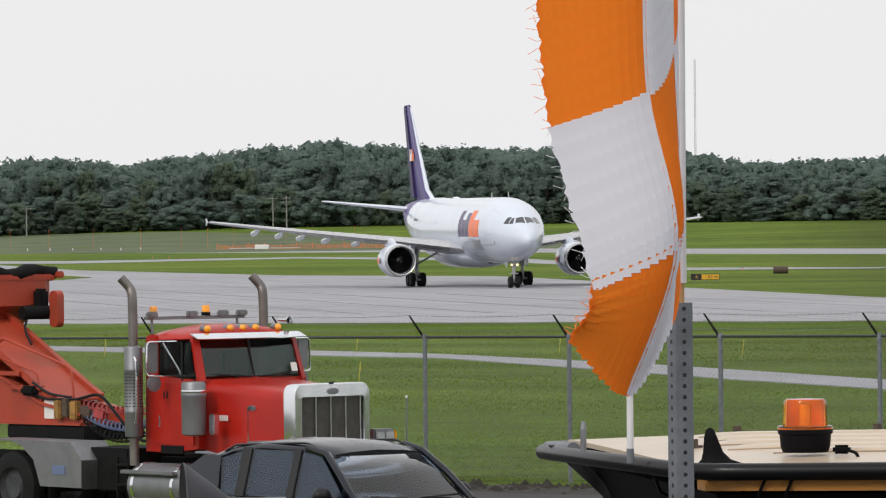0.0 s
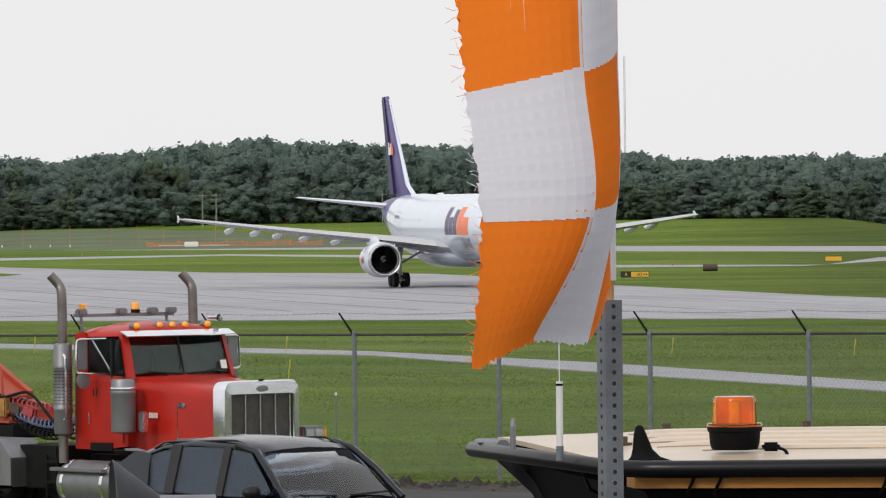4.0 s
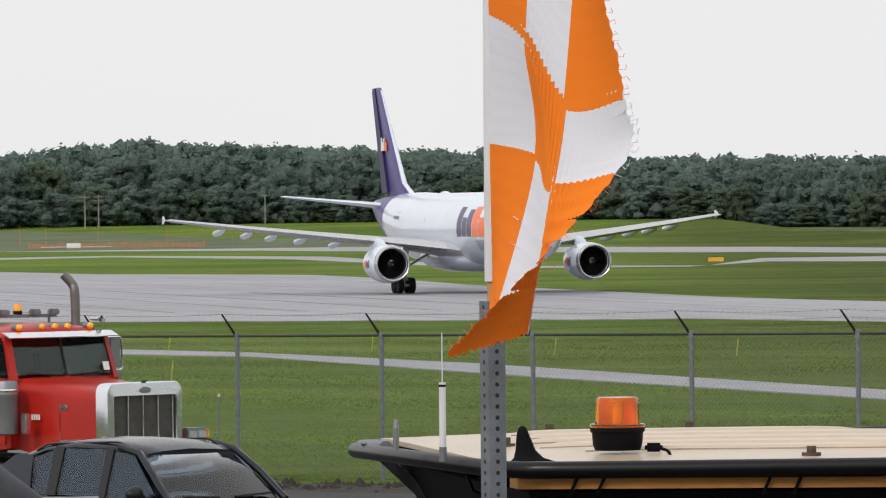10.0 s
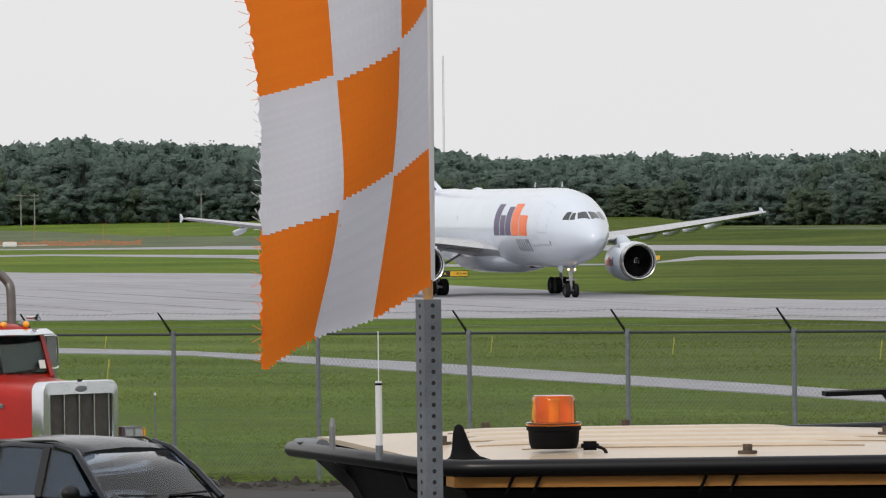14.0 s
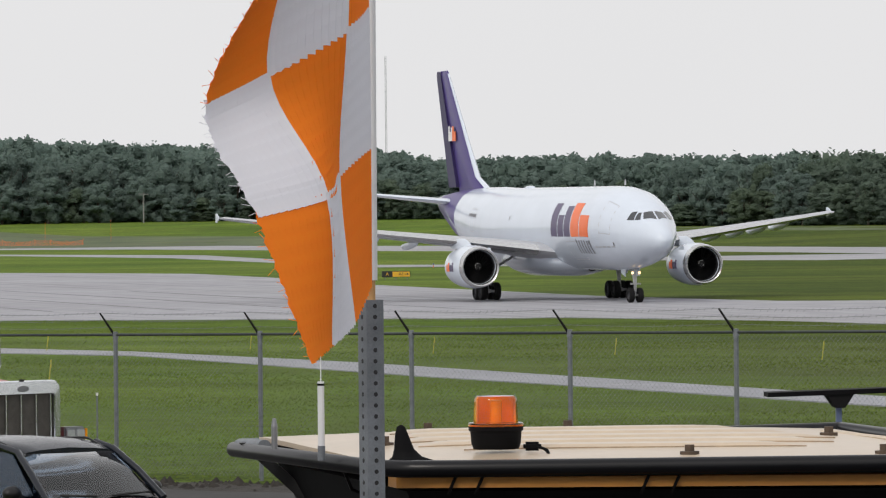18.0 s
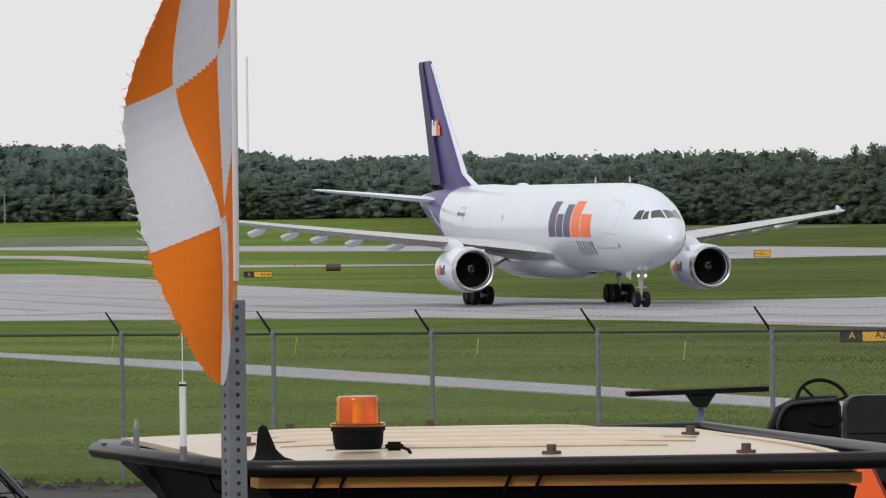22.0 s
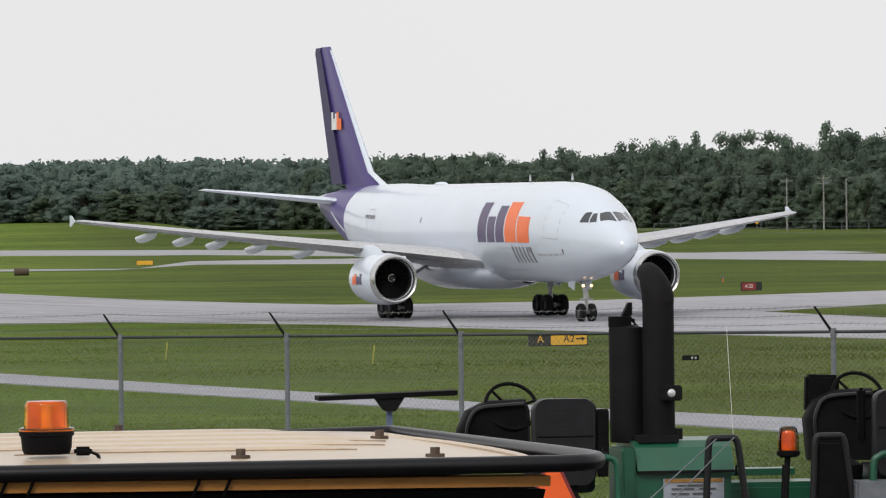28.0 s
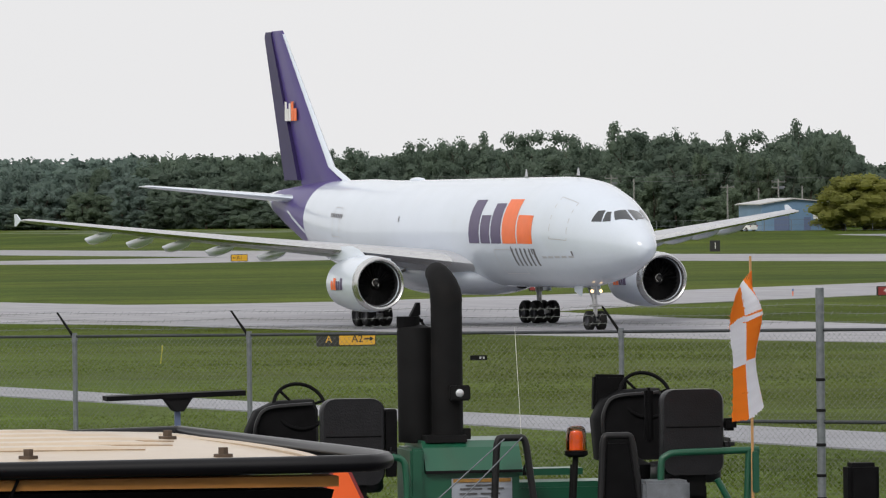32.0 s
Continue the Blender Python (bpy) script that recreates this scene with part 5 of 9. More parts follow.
        put("indicator", AMBER_CORE, lambda bm: block(bm, (x * 1.235, -2.72, 1.25 + 0.05 * x), (0.04, 0.14, 0.15), None, 0.01), "amber indicator", 0, pod)
        road_wheel(t, (x * 1.0, -2.25, 0.52), 0.52, 0.28)
        for y in (2.75, 4.05):
            for dx in (0.88, 1.16):
                road_wheel(t, (x * dx, y, 0.52), 0.52, 0.27, DUSTY_RIM)
        # quarter fenders over the drive wheels
        fender = put("quarter_fender", STAINLESS, lambda bm: (loft(bm, [[Vector((x * 0.72, y, z)), Vector((x * 1.31, y, z)), Vector((x * 1.31, y, z - 0.02)), Vector((x * 0.72, y, z - 0.02))] for y, z in ((1.02, 0.56), (1.02, 0.95), (1.28, 1.2), (3.3, 1.2))]), side_panel(bm, [(1.02, 0.56), (1.02, 0.95), (1.28, 1.2), (2.75, 1.2), (2.45, 1.12), (2.16, 0.93), (2.0, 0.56)], x * 1.32, 0.02)), "grey quarter fender", 0)
        put("fender_plate", AIR_HOSE_BLUE, lambda bm: block(bm, (x * 1.335, 1.55, 0.8), (0.012, 0.3, 0.13), None, 0.01), "small blue plate", 0, fender)
    # windscreen in two panes, wipers, visor with marker lamps
    for x in (-1, 1):
        put("windscreen", TRUCK_GLASS, lambda bm: loft(bm, [[Vector((x * 0.015, y - 0.02, z)), Vector((x * w, y + 0.02, z)), Vector((x * w, y + 0.04, z)), Vector((x * 0.015, y, z))] for y, w, z in ((-1.2, 0.84, 2.14), (-1.04, 0.80, 2.66))]), "dark windscreen pane", 0)
        put("wiper", BLACK_PAINT, lambda bm: (rod(bm, (x * 0.05, -1.25, 2.12), (x * 0.62, -1.22, 2.17), 0.012, seg=6), rod(bm, (x * 0.3, -1.25, 2.1), (x * 0.35, -1.23, 2.15), 0.012, seg=6)), "", 0)
    put("windscreen_divider", BLACK_PAINT, lambda bm: rod(bm, (0, -1.24, 2.12), (0, -1.07, 2.67), 0.016, seg=6), "", 0)
    put("inspection_label", LABEL_WHITE, lambda bm: block(bm, (0.72, -1.2, 2.24), (0.1, 0.012, 0.12), (-18, 0, 0)), "small sticker", 0)
    visor = put("sun_visor", CHROME, lambda bm: loft(bm, [[Vector((x, y - 0.10 * (1 - (x / 0.95) ** 2), z)) for x in np.linspace(-0.95, 0.95, 13)] + [Vector((x, y - 0.10 * (1 - (x / 0.95) ** 2) + 0.01, z - 0.012)) for x in np.linspace(0.95, -0.95, 13)] for y, z in ((-1.02, 2.73), (-1.2, 2.66))]), "chrome sun visor", 0)
    for x in (-0.62, -0.22, 0.0, 0.22, 0.62):
        lamp = put("marker_lamp", STAINLESS, lambda bm: lathe(bm, [(0.05, 0), (0.055, 0.03), (0.055, 0.1), (0.0, 0.12)], Matrix.Translation((x, -0.86, 2.79)) @ Euler((radians(90), 0, 0)).to_matrix().to_4x4(), 14), "bullet marker lamp")
        put("lens", AMBER_CORE, lambda bm: bmesh.ops.create_uvsphere(bm, u_segments=12, v_segments=8, radius=0.052, matrix=Matrix.Translation((x, -0.975, 2.79))), "amber lens", 40, lamp)
    for x in (0.35,):
        put("air_horn", CHROME, lambda bm: lathe(bm, [(0.02, 0.26), (0.025, 0.1), (0.045, 0.02), (0.055, 0.0)], Matrix.Translation((x + (0.55 if x > 0 else 0), -0.9, 2.88)) @ Euler((radians(-90), 0, 0)).to_matrix().to_4x4(), 14), "chrome air horn")
    put("lamp_bar", STAINLESS, lambda bm: (block(bm, (0, 0.12, 2.93), (1.7, 0.1, 0.045)), [rod(bm, (x, 0.1, 2.6), (x, 0.12, 2.92), 0.02) for x in (-0.75, 0.75)]), "dull steel lamp bar over the cab", 0)
    for x in (-0.72, 0.2):
        b = put("warning_beacon", CHASSIS, lambda bm: rod(bm, (x, 0.12, 2.95), (x, 0.12, 3.0), 0.065), "small amber beacon")
        put("lens", AMBER_CORE, lambda bm: lathe(bm, [(0.055, 3.0), (0.055, 3.08), (0.045, 3.095), (0.0, 3.1)], Matrix.Translation((x, 0.12, 0)), 16), "amber lens", 40, b)
    for x in (-0.8, -0.1, 0.45, 0.78):
        put("work_lamp", STAINLESS, lambda bm: block(bm, (x, 0.05, 2.98), (0.17, 0.1, 0.085), None, 0.02), "square work lamp", 0)
    # hood, radiator shell and grille
    put("hood", TRUCK_RED, lambda bm: loft(bm, [[Vector((sx * w, y, z)) for sx, w, z in ((-1, w0, z0), (-1, w0, z1 - 0.16), (-1, w0 - 0.03, z1 - 0.06), (-1, w0 - 0.13, z1), (0, 0, z1 + 0.035), (1, w0 - 0.13, z1), (1, w0 - 0.03, z1 - 0.06), (1, w0, z1 - 0.16), (1, w0, z0))] for y, w0, z0, z1 in ((-1.15, 0.86, 1.15, 2.1), (-1.35, 0.80, 1.1, 2.07), (-2.0, 0.70, 0.95, 2.02), (-2.72, 0.625, 0.9, 1.95))]), "long red hood", 50)
    put("hood_badge", CHROME, lambda bm: (lathe(bm, [(0.0, 0.0), (0.06, 0.002), (0.065, 0.012), (0.0, 0.014)], Matrix.Translation((-0.69, -2.05, 1.72)) @ Euler((0, radians(-90), 0)).to_matrix().to_4x4() @ Matrix.Diagonal((0.6, 1.4, 1, 1)), 18), block(bm, (-0.70, -1.97, 1.45), (0.012, 0.03, 0.58))), "chrome side trim and oval badge", 0)
    put("unit_mark", LABEL_WHITE, lambda bm: [block(bm, (-0.815, -1.5 - 0.05 * i, 1.58), (0.006, 0.035, 0.075)) for i in range(4)], "small white unit-mark bars", 0)
    shell = put("radiator_shell", CHROME, lambda bm: [loft(bm, [[Vector((x, y, z + 1.43)) for x, z in rounded(1.33 * k, 1.12 * k, 0.13, 6)] for y, k in ((-2.7, 0.99), (-2.9, 1.0), (-2.94, 0.975))], caps=False), loft(bm, [[Vector((x, -2.94, z + 1.43)) for x, z in rounded(1.33 * 0.975, 1.12 * 0.975, 0.13, 6)], [Vector((x, -2.945, z + 1.38)) for x, z in rounded(1.12, 0.86, 0.05, 6)], [Vector((x, -2.86, z + 1.38)) for x, z in rounded(1.10, 0.84, 0.05, 6)]], caps=False)], "chrome radiator shell", 40)
    put("grille", GRILLE_MESH, lambda bm: [block(bm, (0, -2.86, 1.38), (1.11, 0.02, 0.86))] + [block(bm, (0, -2.875, 0.97 + 0.028 * i), (1.10, 0.012, 0.012)) for i in range(30)], "dark grille mesh", 0, shell)
    for x in (-0.515, -0.26, 0.0, 0.26, 0.515):
        put("grille_bar", CHROME, lambda bm: rod(bm, (x, -2.895, 0.96), (x, -2.895, 1.8), 0.014, seg=8), "chrome grille bar", 40, shell)
    put("shell_badge", STAINLESS, lambda bm: lathe(bm, [(0.0, 0), (0.09, 0.003), (0.095, 0.012), (0.0, 0.015)], Matrix.Translation((0, -2.945, 1.88)) @ Euler((radians(90), 0, 0)).to_matrix().to_4x4() @ Matrix.Diagonal((1, 0.45, 1, 1)), 20), "oval badge", 0, shell)
    put("hood_ornament", BLACK_PAINT, lambda bm: slab(bm, [(-0.05, 0), (0.05, 0), (0.015, -0.05), (-0.015, -0.05)], 0.02, Matrix.Translation((0, -2.92, 2.01))), "", 0, shell)
    shell.location.z += 0.07
    put("bumper", CHROME, lambda bm: block(bm, (0, -3.1, 0.55), (2.3, 0.12, 0.42), None, 0.04), "chrome bumper", 0)
    # chassis rails, deck and fifth wheel
    put("chassis_frame", CHASSIS, lambda bm: [block(bm, (x, 0.9, 0.86), (0.09, 7.4, 0.27)) for x in (-0.42, 0.42)] + [block(bm, (0, y, 0.85), (0.84, 0.12, 0.2)) for y in (-2.6, 0.2, 1.6, 3.4, 4.5)], "black chassis rails", 0)
    put("deck_box", CHASSIS, lambda bm: block(bm, (-0.55, 0.86, 0.82), (1.0, 1.1, 0.6), None, 0.02), "dark battery and deck box", 0)
    for x in (-0.4, 0.4):
        put("seat", SEAT_VINYL, lambda bm: block(bm, (x, -0.3, 2.22), (0.48, 0.14, 0.5), (-8, 0, 0), 0.05), "dark seat back", 40)
    put("steering_wheel", BLACK_PLASTIC, lambda bm: pipe(bm, [(0.4 + 0.21 * math.cos(a), -0.86 - 0.08 * math.sin(a), 2.18 + 0.19 * math.sin(a)) for a in np.linspace(0, 2 * math.pi, 25)], 0.016, 6), "", 50)
    put("fifth_wheel", CHASSIS, lambda bm: (lathe(bm, [(0.0, 1.1), (0.48, 1.12), (0.5, 1.2), (0.0, 1.24)], Matrix.Translation((0, 3.1, 0)), 24), block(bm, (0, 3.1, 1.05), (0.8, 0.7, 0.16), None, 0.02)), "greasy fifth wheel")
    for at in (-2.25, 2.75, 4.05):
        put("axle", CHASSIS, lambda bm: rod(bm, (-1.1, at, 0.52), (1.1, at, 0.52), 0.1), "", 40)
    return t


def coil(bm, a, b, turns, radius, wire, sag=0.0):
    a, b = Vector(a), Vector(b)
    n = turns * 9
    d = (b - a).normalized()
    s = d.orthogonal().normalized()
    w = d.cross(s)
    pipe(bm, [a.lerp(b, i / n) - Vector((0, 0, sag * 4 * (i / n) * (1 - i / n))) + (s * math.cos(2 * math.pi * i / 9) + w * math.sin(2 * math.pi * i / 9)) * radius for i in range(n + 1)], wire, 5)


def dump_trailer():
    m = Matrix.Translation((-3.41, 79.0, 2.10)) @ Euler((0, 0, radians(40))).to_matrix().to_4x4()
    t = thing("dump_trailer", m, "orange-red steel bottom-dump trailer hitched to the tractor, worn and dusty", "trailer")

    def put(name, mat, build, label="", smooth=0, parent=None):
        bm = BM()
        build(bm)
        return part(name, bm, mat, parent or t, label, smooth)

    # neck: two side girders rising back to the hopper, with the sloping sheet between them
    for x in (-0.42, 0.42):
        put("neck_girder", TRAILER_ORANGE, lambda bm: side_panel(bm, [(2.17, 1.42), (2.17, 1.52), (3.1, 1.66), (4.2, 2.07), (6.4, 2.85), (6.4, 1.4)], x, 0.07), "orange neck girder")
        put("girder_flange", TRAILER_ORANGE, lambda bm: side_panel(bm, [(2.15, 1.38), (2.15, 1.42), (6.4, 1.4), (6.4, 1.36)], x, 0.2), "")
        put("girder_edge", TRAILER_ORANGE, lambda bm: side_panel(bm, [(2.15, 1.52), (2.15, 1.56), (3.1, 1.7), (4.2, 2.11), (6.4, 2.89), (6.4, 2.85), (4.2, 2.07), (3.1, 1.66)], x * 1.06, 0.14), "")
        put("slope_rib", TRAILER_ORANGE, lambda bm: side_panel(bm, [(2.9, 1.68), (2.88, 1.80), (3.1, 1.90), (5.4, 3.06), (5.5, 2.98), (3.1, 1.78)], x, 0.09), "sloping edge rib")
        if x > 0:
            continue
        put("grab_rail", TRAILER_ORANGE, lambda bm: pipe(bm, bend([(x * 0.95, 4.25, 2.55), (x * 0.95, 4.15, 2.60), (x * 0.95, 2.5, 2.20), (x * 0.95, 2.42, 1.56)], 5, 0.12), 0.02, 8), "orange pipe rail", 40)
        put("short_rail", TRAILER_ORANGE, lambda bm: pipe(bm, bend([(x * 1.1, 4.6, 2.42), (x * 1.1, 3.25, 2.12), (x * 1.1, 3.14, 1.7)], 5, 0.12), 0.018, 8), "", 40)
    put("front_slope", TRAILER_ORANGE, lambda bm: loft(bm, [[Vector((x, y, z + q)) for x, q in ((-0.4, 0), (0.4, 0), (0.4, -0.03), (-0.4, -0.03))] for y, z in ((2.9, 1.74), (5.45, 3.0))]), "sloping orange front sheet")
    for k in range(4):
        put("slope_stiffener", TRAILER_ORANGE, lambda bm: block(bm, (-0.46, 3.5 + 0.5 * k, 1.9 + 0.2 * k), (0.1, 0.75, 0.06), (0, 0, 0)), "")
    hopper = put("hopper", TRAILER_ORANGE, lambda bm: loft(bm, [[Vector((x, y, z)) for x, z in ((-1.22 * k, 3.1), (-1.22 * k, 3.42), (-1.16 * k, 3.46), (1.16 * k, 3.46), (1.22 * k, 3.42), (1.22 * k, 3.1), (0.6, low), (-0.6, low))] for y, k, low in ((5.0, 0.8, 3.05), (5.12, 0.93, 3.02), (5.4, 1.0, 2.75), (6.4, 1.0, 1.9), (11.5, 1.0, 1.9))]), "orange hopper body", 0)
    put("hopper_rim", TRAILER_ORANGE, lambda bm: [block(bm, (x, 8.2, 3.5), (0.12, 6.6, 0.1), None, 0.02) for x in (-1.2, 1.2)] + [block(bm, (0, 5.05, 3.46), (2.3, 0.12, 0.1), None, 0.02)], "", 0, hopper)
    for k in range(5):
        put("hopper_rib", TRAILER_ORANGE, lambda bm: [block(bm, (x, 6.2 + 1.2 * k, 3.0), (0.1, 0.1, 0.9)) for x in (-1.24, 1.24)], "", 0, hopper)
    put("tarp_roll", CHASSIS, lambda bm: pipe(bm, [(x, 5.1 + 0.04 * math.sin(9 * x), 3.54 + 0.03 * math.cos(7 * x)) for x in np.linspace(-1.2, 1.2, 15)], [0.1 + 0.025 * math.sin(11 * i) for i in range(15)], 10), "dark rolled tarpaulin", 50)
    put("tarp_arm", TRAILER_ORANGE, lambda bm: loft(bm, [[Vector((0.9 - q, y + dy, z + dz)) for dy, dz in rounded(0.2, 0.54, 0.09, 5)] for q, y, z in ((-0.06, 4.62, 3.0), (0.06, 4.62, 3.0))]), "orange tarp arm cover", 40)
    put("tarp_motor", CHASSIS, lambda bm: (rod(bm, (0.9, 4.8, 2.95), (0.4, 4.8, 2.95), 0.1), block(bm, (0.82, 4.9, 3.1), (0.14, 0.25, 0.4), None, 0.04)), "black tarp motor", 40)
    for way in ([(0.5, 4.8, 2.9), (0.3, 4.6, 2.7), (0.2, 4.3, 2.5)], [(-0.52, 3.5, 1.92), (-0.5, 3.4, 1.84), (-0.5, 3.0, 1.74), (-0.5, 2.2, 1.76)], [(-0.5, 3.3, 1.98), (-0.5, 2.9, 1.82), (-0.48, 2.4, 1.78)]):
        put("hydraulic_hose", BLACK_PAINT, lambda bm: pipe(bm, bend(way, 5), 0.02, 6), "black hose", 40)
    put("upper_coupler", CHASSIS, lambda bm: block(bm, (0, 3.0, 1.27), (1.0, 1.9, 0.2), None, 0.02), "greasy black coupler plate")
    put("control_box", CHASSIS, lambda bm: block(bm, (-0.52, 3.35, 1.86), (0.14, 0.34, 0.14), None, 0.04), "dark valve box")
    put("label_sheet", LABEL_WHITE, lambda bm: block(bm, (-0.47, 2.94, 1.6), (0.012, 0.24, 0.27)), "white rectangular label")
    for k in range(3):
        put("gladhand_box", DIRTY_YELLOW if k != 1 else RUST_BROWN, lambda bm: block(bm, (-0.5, 2.66 - 0.19 * k, 1.6 + 0.03 * (k % 2)), (0.12, 0.15, 0.27), (0, 0, 4 * k), 0.02), "dusty yellow connector block" if k != 1 else "rusty connector block")
    for x in (-0.6, 0.6):
        put("landing_leg", CHASSIS, lambda bm: (block(bm, (x, 6.5, 0.75), (0.14, 0.14, 1.45)), block(bm, (x, 6.5, 0.02), (0.3, 0.3, 0.04))), "dark landing leg")
    for at in (8.6, 9.9):
        put("axle", CHASSIS, lambda bm: rod(bm, (-1.1, at, 0.52), (1.1, at, 0.52), 0.1), "", 40)
    for y in (8.6, 9.9):
        for x in (-1.0, 1.0):
            road_wheel(t, (x, y, 0.52), 0.52, 0.3)
    put("rear_frame", TRAILER_ORANGE, lambda bm: [block(bm, (x, 8.6, 1.5), (0.14, 4.4, 0.34)) for x in (-0.55, 0.55)] + [block(bm, (x, y, 1.0), (0.12, 0.16, 1.0)) for x in (-0.6, 0.6) for y in (8.6, 9.9)], "orange frame rails")
    return t


def air_lines():
    m = Matrix.Translation((-3.41, 79.0, 2.10)) @ Euler((0, 0, radians(40))).to_matrix().to_4x4()
    t = thing("air_hoses", m, "tangled coiled red, blue and black air hoses between cab and trailer", "hose")
    for name, mat, z, sag, r, turns in (("hose", AIR_HOSE_RED, 1.62, 0.05, 0.05, 16), ("hose", AIR_HOSE_BLUE, 1.5, 0.16, 0.055, 18), ("hose", RUBBER, 1.45, 0.27, 0.06, 17)):
        bm = BM()
        coil(bm, (-0.42, 2.2, z + 0.08), (-0.62, 0.22, z + 0.02), turns, r, 0.013, sag)
        part(name, bm, mat, t, "coiled air hose", 40)
    bm = BM()
    pipe(bm, bend([(-0.5, 2.2, 1.76), (-0.55, 1.6, 1.86), (-0.6, 0.95, 1.4), (-0.6, 0.55, 1.18), (-0.6, 0.2, 1.3)], 6), 0.022, 8)
    part("hose", bm, RUBBER, t, "drooping black hose", 40)
    for k, mat in enumerate((RUST_BROWN, AIR_HOSE_RED)):
        bm = BM()
        block(bm, (-0.46, 2.05 - 0.32 * k, 1.58 - 0.03 * k), (0.1, 0.26, 0.16), (10, 0, 8), 0.03)
        part("junction", bm, mat, t, "grimy hose junction")
    return t


truck()
dump_trailer()
air_lines()


def estate_car():
    m = Matrix.Translation((-1.10, 66.6, 2.17)) @ Euler((0, 0, radians(38))).to_matrix().to_4x4()
    t = thing("car", m, "charcoal estate car with roof rails beside the red truck", "car")

    def put(name, mat, build, label="", smooth=35, parent=None):
        bm = BM()
        build(bm)
        return part(name, bm, mat, parent or t, label, smooth)

    def section(y, w, z0, z1):
        return [Vector((x * w, y, z)) for x, z in ((-0.9, z0), (-1.0, z0 + 0.25), (-1.0, z1 - 0.22), (-0.96, z1 - 0.05), (-0.86, z1), (0, z1 + 0.03), (0.86, z1), (0.96, z1 - 0.05), (1.0, z1 - 0.22), (1.0, z0 + 0.25), (0.9, z0))]

    put("body", CAR_PAINT, lambda bm: loft(bm, [section(*q) for q in ((2.32, 0.78, 0.4, 0.92), (2.25, 0.88, 0.28, 0.98), (1.6, 0.93, 0.24, 1.0), (0, 0.94, 0.22, 0.97), (-0.9, 0.94, 0.22, 0.96), (-1.1, 0.93, 0.22, 0.93), (-1.9, 0.90, 0.24, 0.84), (-2.3, 0.80, 0.3, 0.68), (-2.38, 0.7, 0.36, 0.6))]), "charcoal body", 50)
    # greenhouse: roof skin on pillars, glass between
    RY = ((2.2, 0.60, 1.33), (1.8, 0.66, 1.44), (1.4, 0.70, 1.53), (0.8, 0.72, 1.585), (0.0, 0.71, 1.57), (-0.35, 0.68, 1.52), (-0.5, 0.66, 1.47))
    put("roof", CAR_PAINT, lambda bm: loft(bm, [[Vector((x * w, y, z + 0.05 * (1 - x * x) - (0.04 if abs(x) == 1 else 0))) for x in (-1, -0.92, -0.6, 0, 0.6, 0.92, 1)] + [Vector((x * w, y, z - 0.06)) for x in (1, 0, -1)] for y, w, z in RY]), "charcoal roof skin", 50)
    put("windscreen", SCREEN_GLASS, lambda bm: loft(bm, [[Vector((x * w, y - 0.10 * (1 - x * x), z)) for x in np.linspace(-1, 1, 9)] + [Vector((x * w, y - 0.10 * (1 - x * x) + 0.03, z - 0.01)) for x in np.linspace(1, -1, 9)] for y, w, z in ((-1.18, 0.76, 0.94), (-0.8, 0.70, 1.25), (-0.5, 0.64, 1.46))]), "raked windscreen", 60)
    put("tailgate_glass", CAR_GLASS, lambda bm: loft(bm, [[Vector((x * w, y, z)) for x in (-1, 0, 1)] + [Vector((x * w, y - 0.03, z)) for x in (1, 0, -1)] for y, w, z in ((2.3, 0.74, 1.0), (2.2, 0.58, 1.3))]), "", 0)
    for x in (-1, 1):
        put("a_pillar", CAR_PAINT, lambda bm: pipe(bm, [(x * 0.85, -1.22, 0.92), (x * 0.78, -0.82, 1.24), (x * 0.70, -0.46, 1.48), (x * 0.715, -0.1, 1.55)], 0.045, 8), "", 50)
        for y0, y1 in ((0.0, 0.14), (0.98, 1.16)):
            put("pillar", BLACK_PAINT, lambda bm: loft(bm, [[Vector((x * k, y, z)) for k, y in ((a, y0 + s), (a - 0.04, y0 + s), (a - 0.04, y1 + s), (a, y1 + s))] for a, z, s in ((0.885, 0.96, 0.0), (0.715, 1.53, 0.02))]), "", 0)
        put("d_pillar", CAR_PAINT, lambda bm: loft(bm, [[Vector((x * k, y, z)) for k, y in ((a, y0), (a - 0.05, y0), (a - 0.05, y1), (a, y1))] for a, z, y0, y1 in ((0.888, 0.97, 1.48, 2.28), (0.80, 1.25, 1.56, 2.24), (0.735, 1.42, 1.6, 1.95))]), "", 0)
        for pts in (((-1.0, 0.96), (0.0, 0.96), (0.0, 1.5), (-0.38, 1.46)), ((0.14, 0.96), (0.98, 0.97), (0.98, 1.51), (0.14, 1.51)), ((1.16, 0.97), (1.5, 0.98), (1.64, 1.38), (1.16, 1.49))):
            put("side_window", CAR_GLASS, lambda bm: loft(bm, [[Vector((x * (0.872 - (z - 0.96) * 0.295 - d), y, z)) for y, z in pts] for d in (0, 0.012)]), "tinted side window", 0)
        put("roof_rail", BLACK_PAINT, lambda bm: pipe(bm, bend([(x * 0.66, 1.62, 1.47), (x * 0.66, 1.4, 1.55), (x * 0.66, 0.0, 1.605), (x * 0.64, -0.3, 1.52)], 4, 0.12), 0.014, 8), "black roof rail", 50)
        mirror = put("door_mirror", BLACK_PAINT, lambda bm: bmesh.ops.create_uvsphere(bm, u_segments=14, v_segments=10, radius=1, matrix=Matrix.Translation((x * 1.03, -0.78, 1.03)) @ Matrix.Diagonal((0.125, 0.09, 0.085, 1))), "black door mirror", 50)
        put("mirror_foot", BLACK_PAINT, lambda bm: block(bm, (x * 0.92, -0.76, 0.98), (0.14, 0.08, 0.05), None, 0.015), "", 0, mirror)
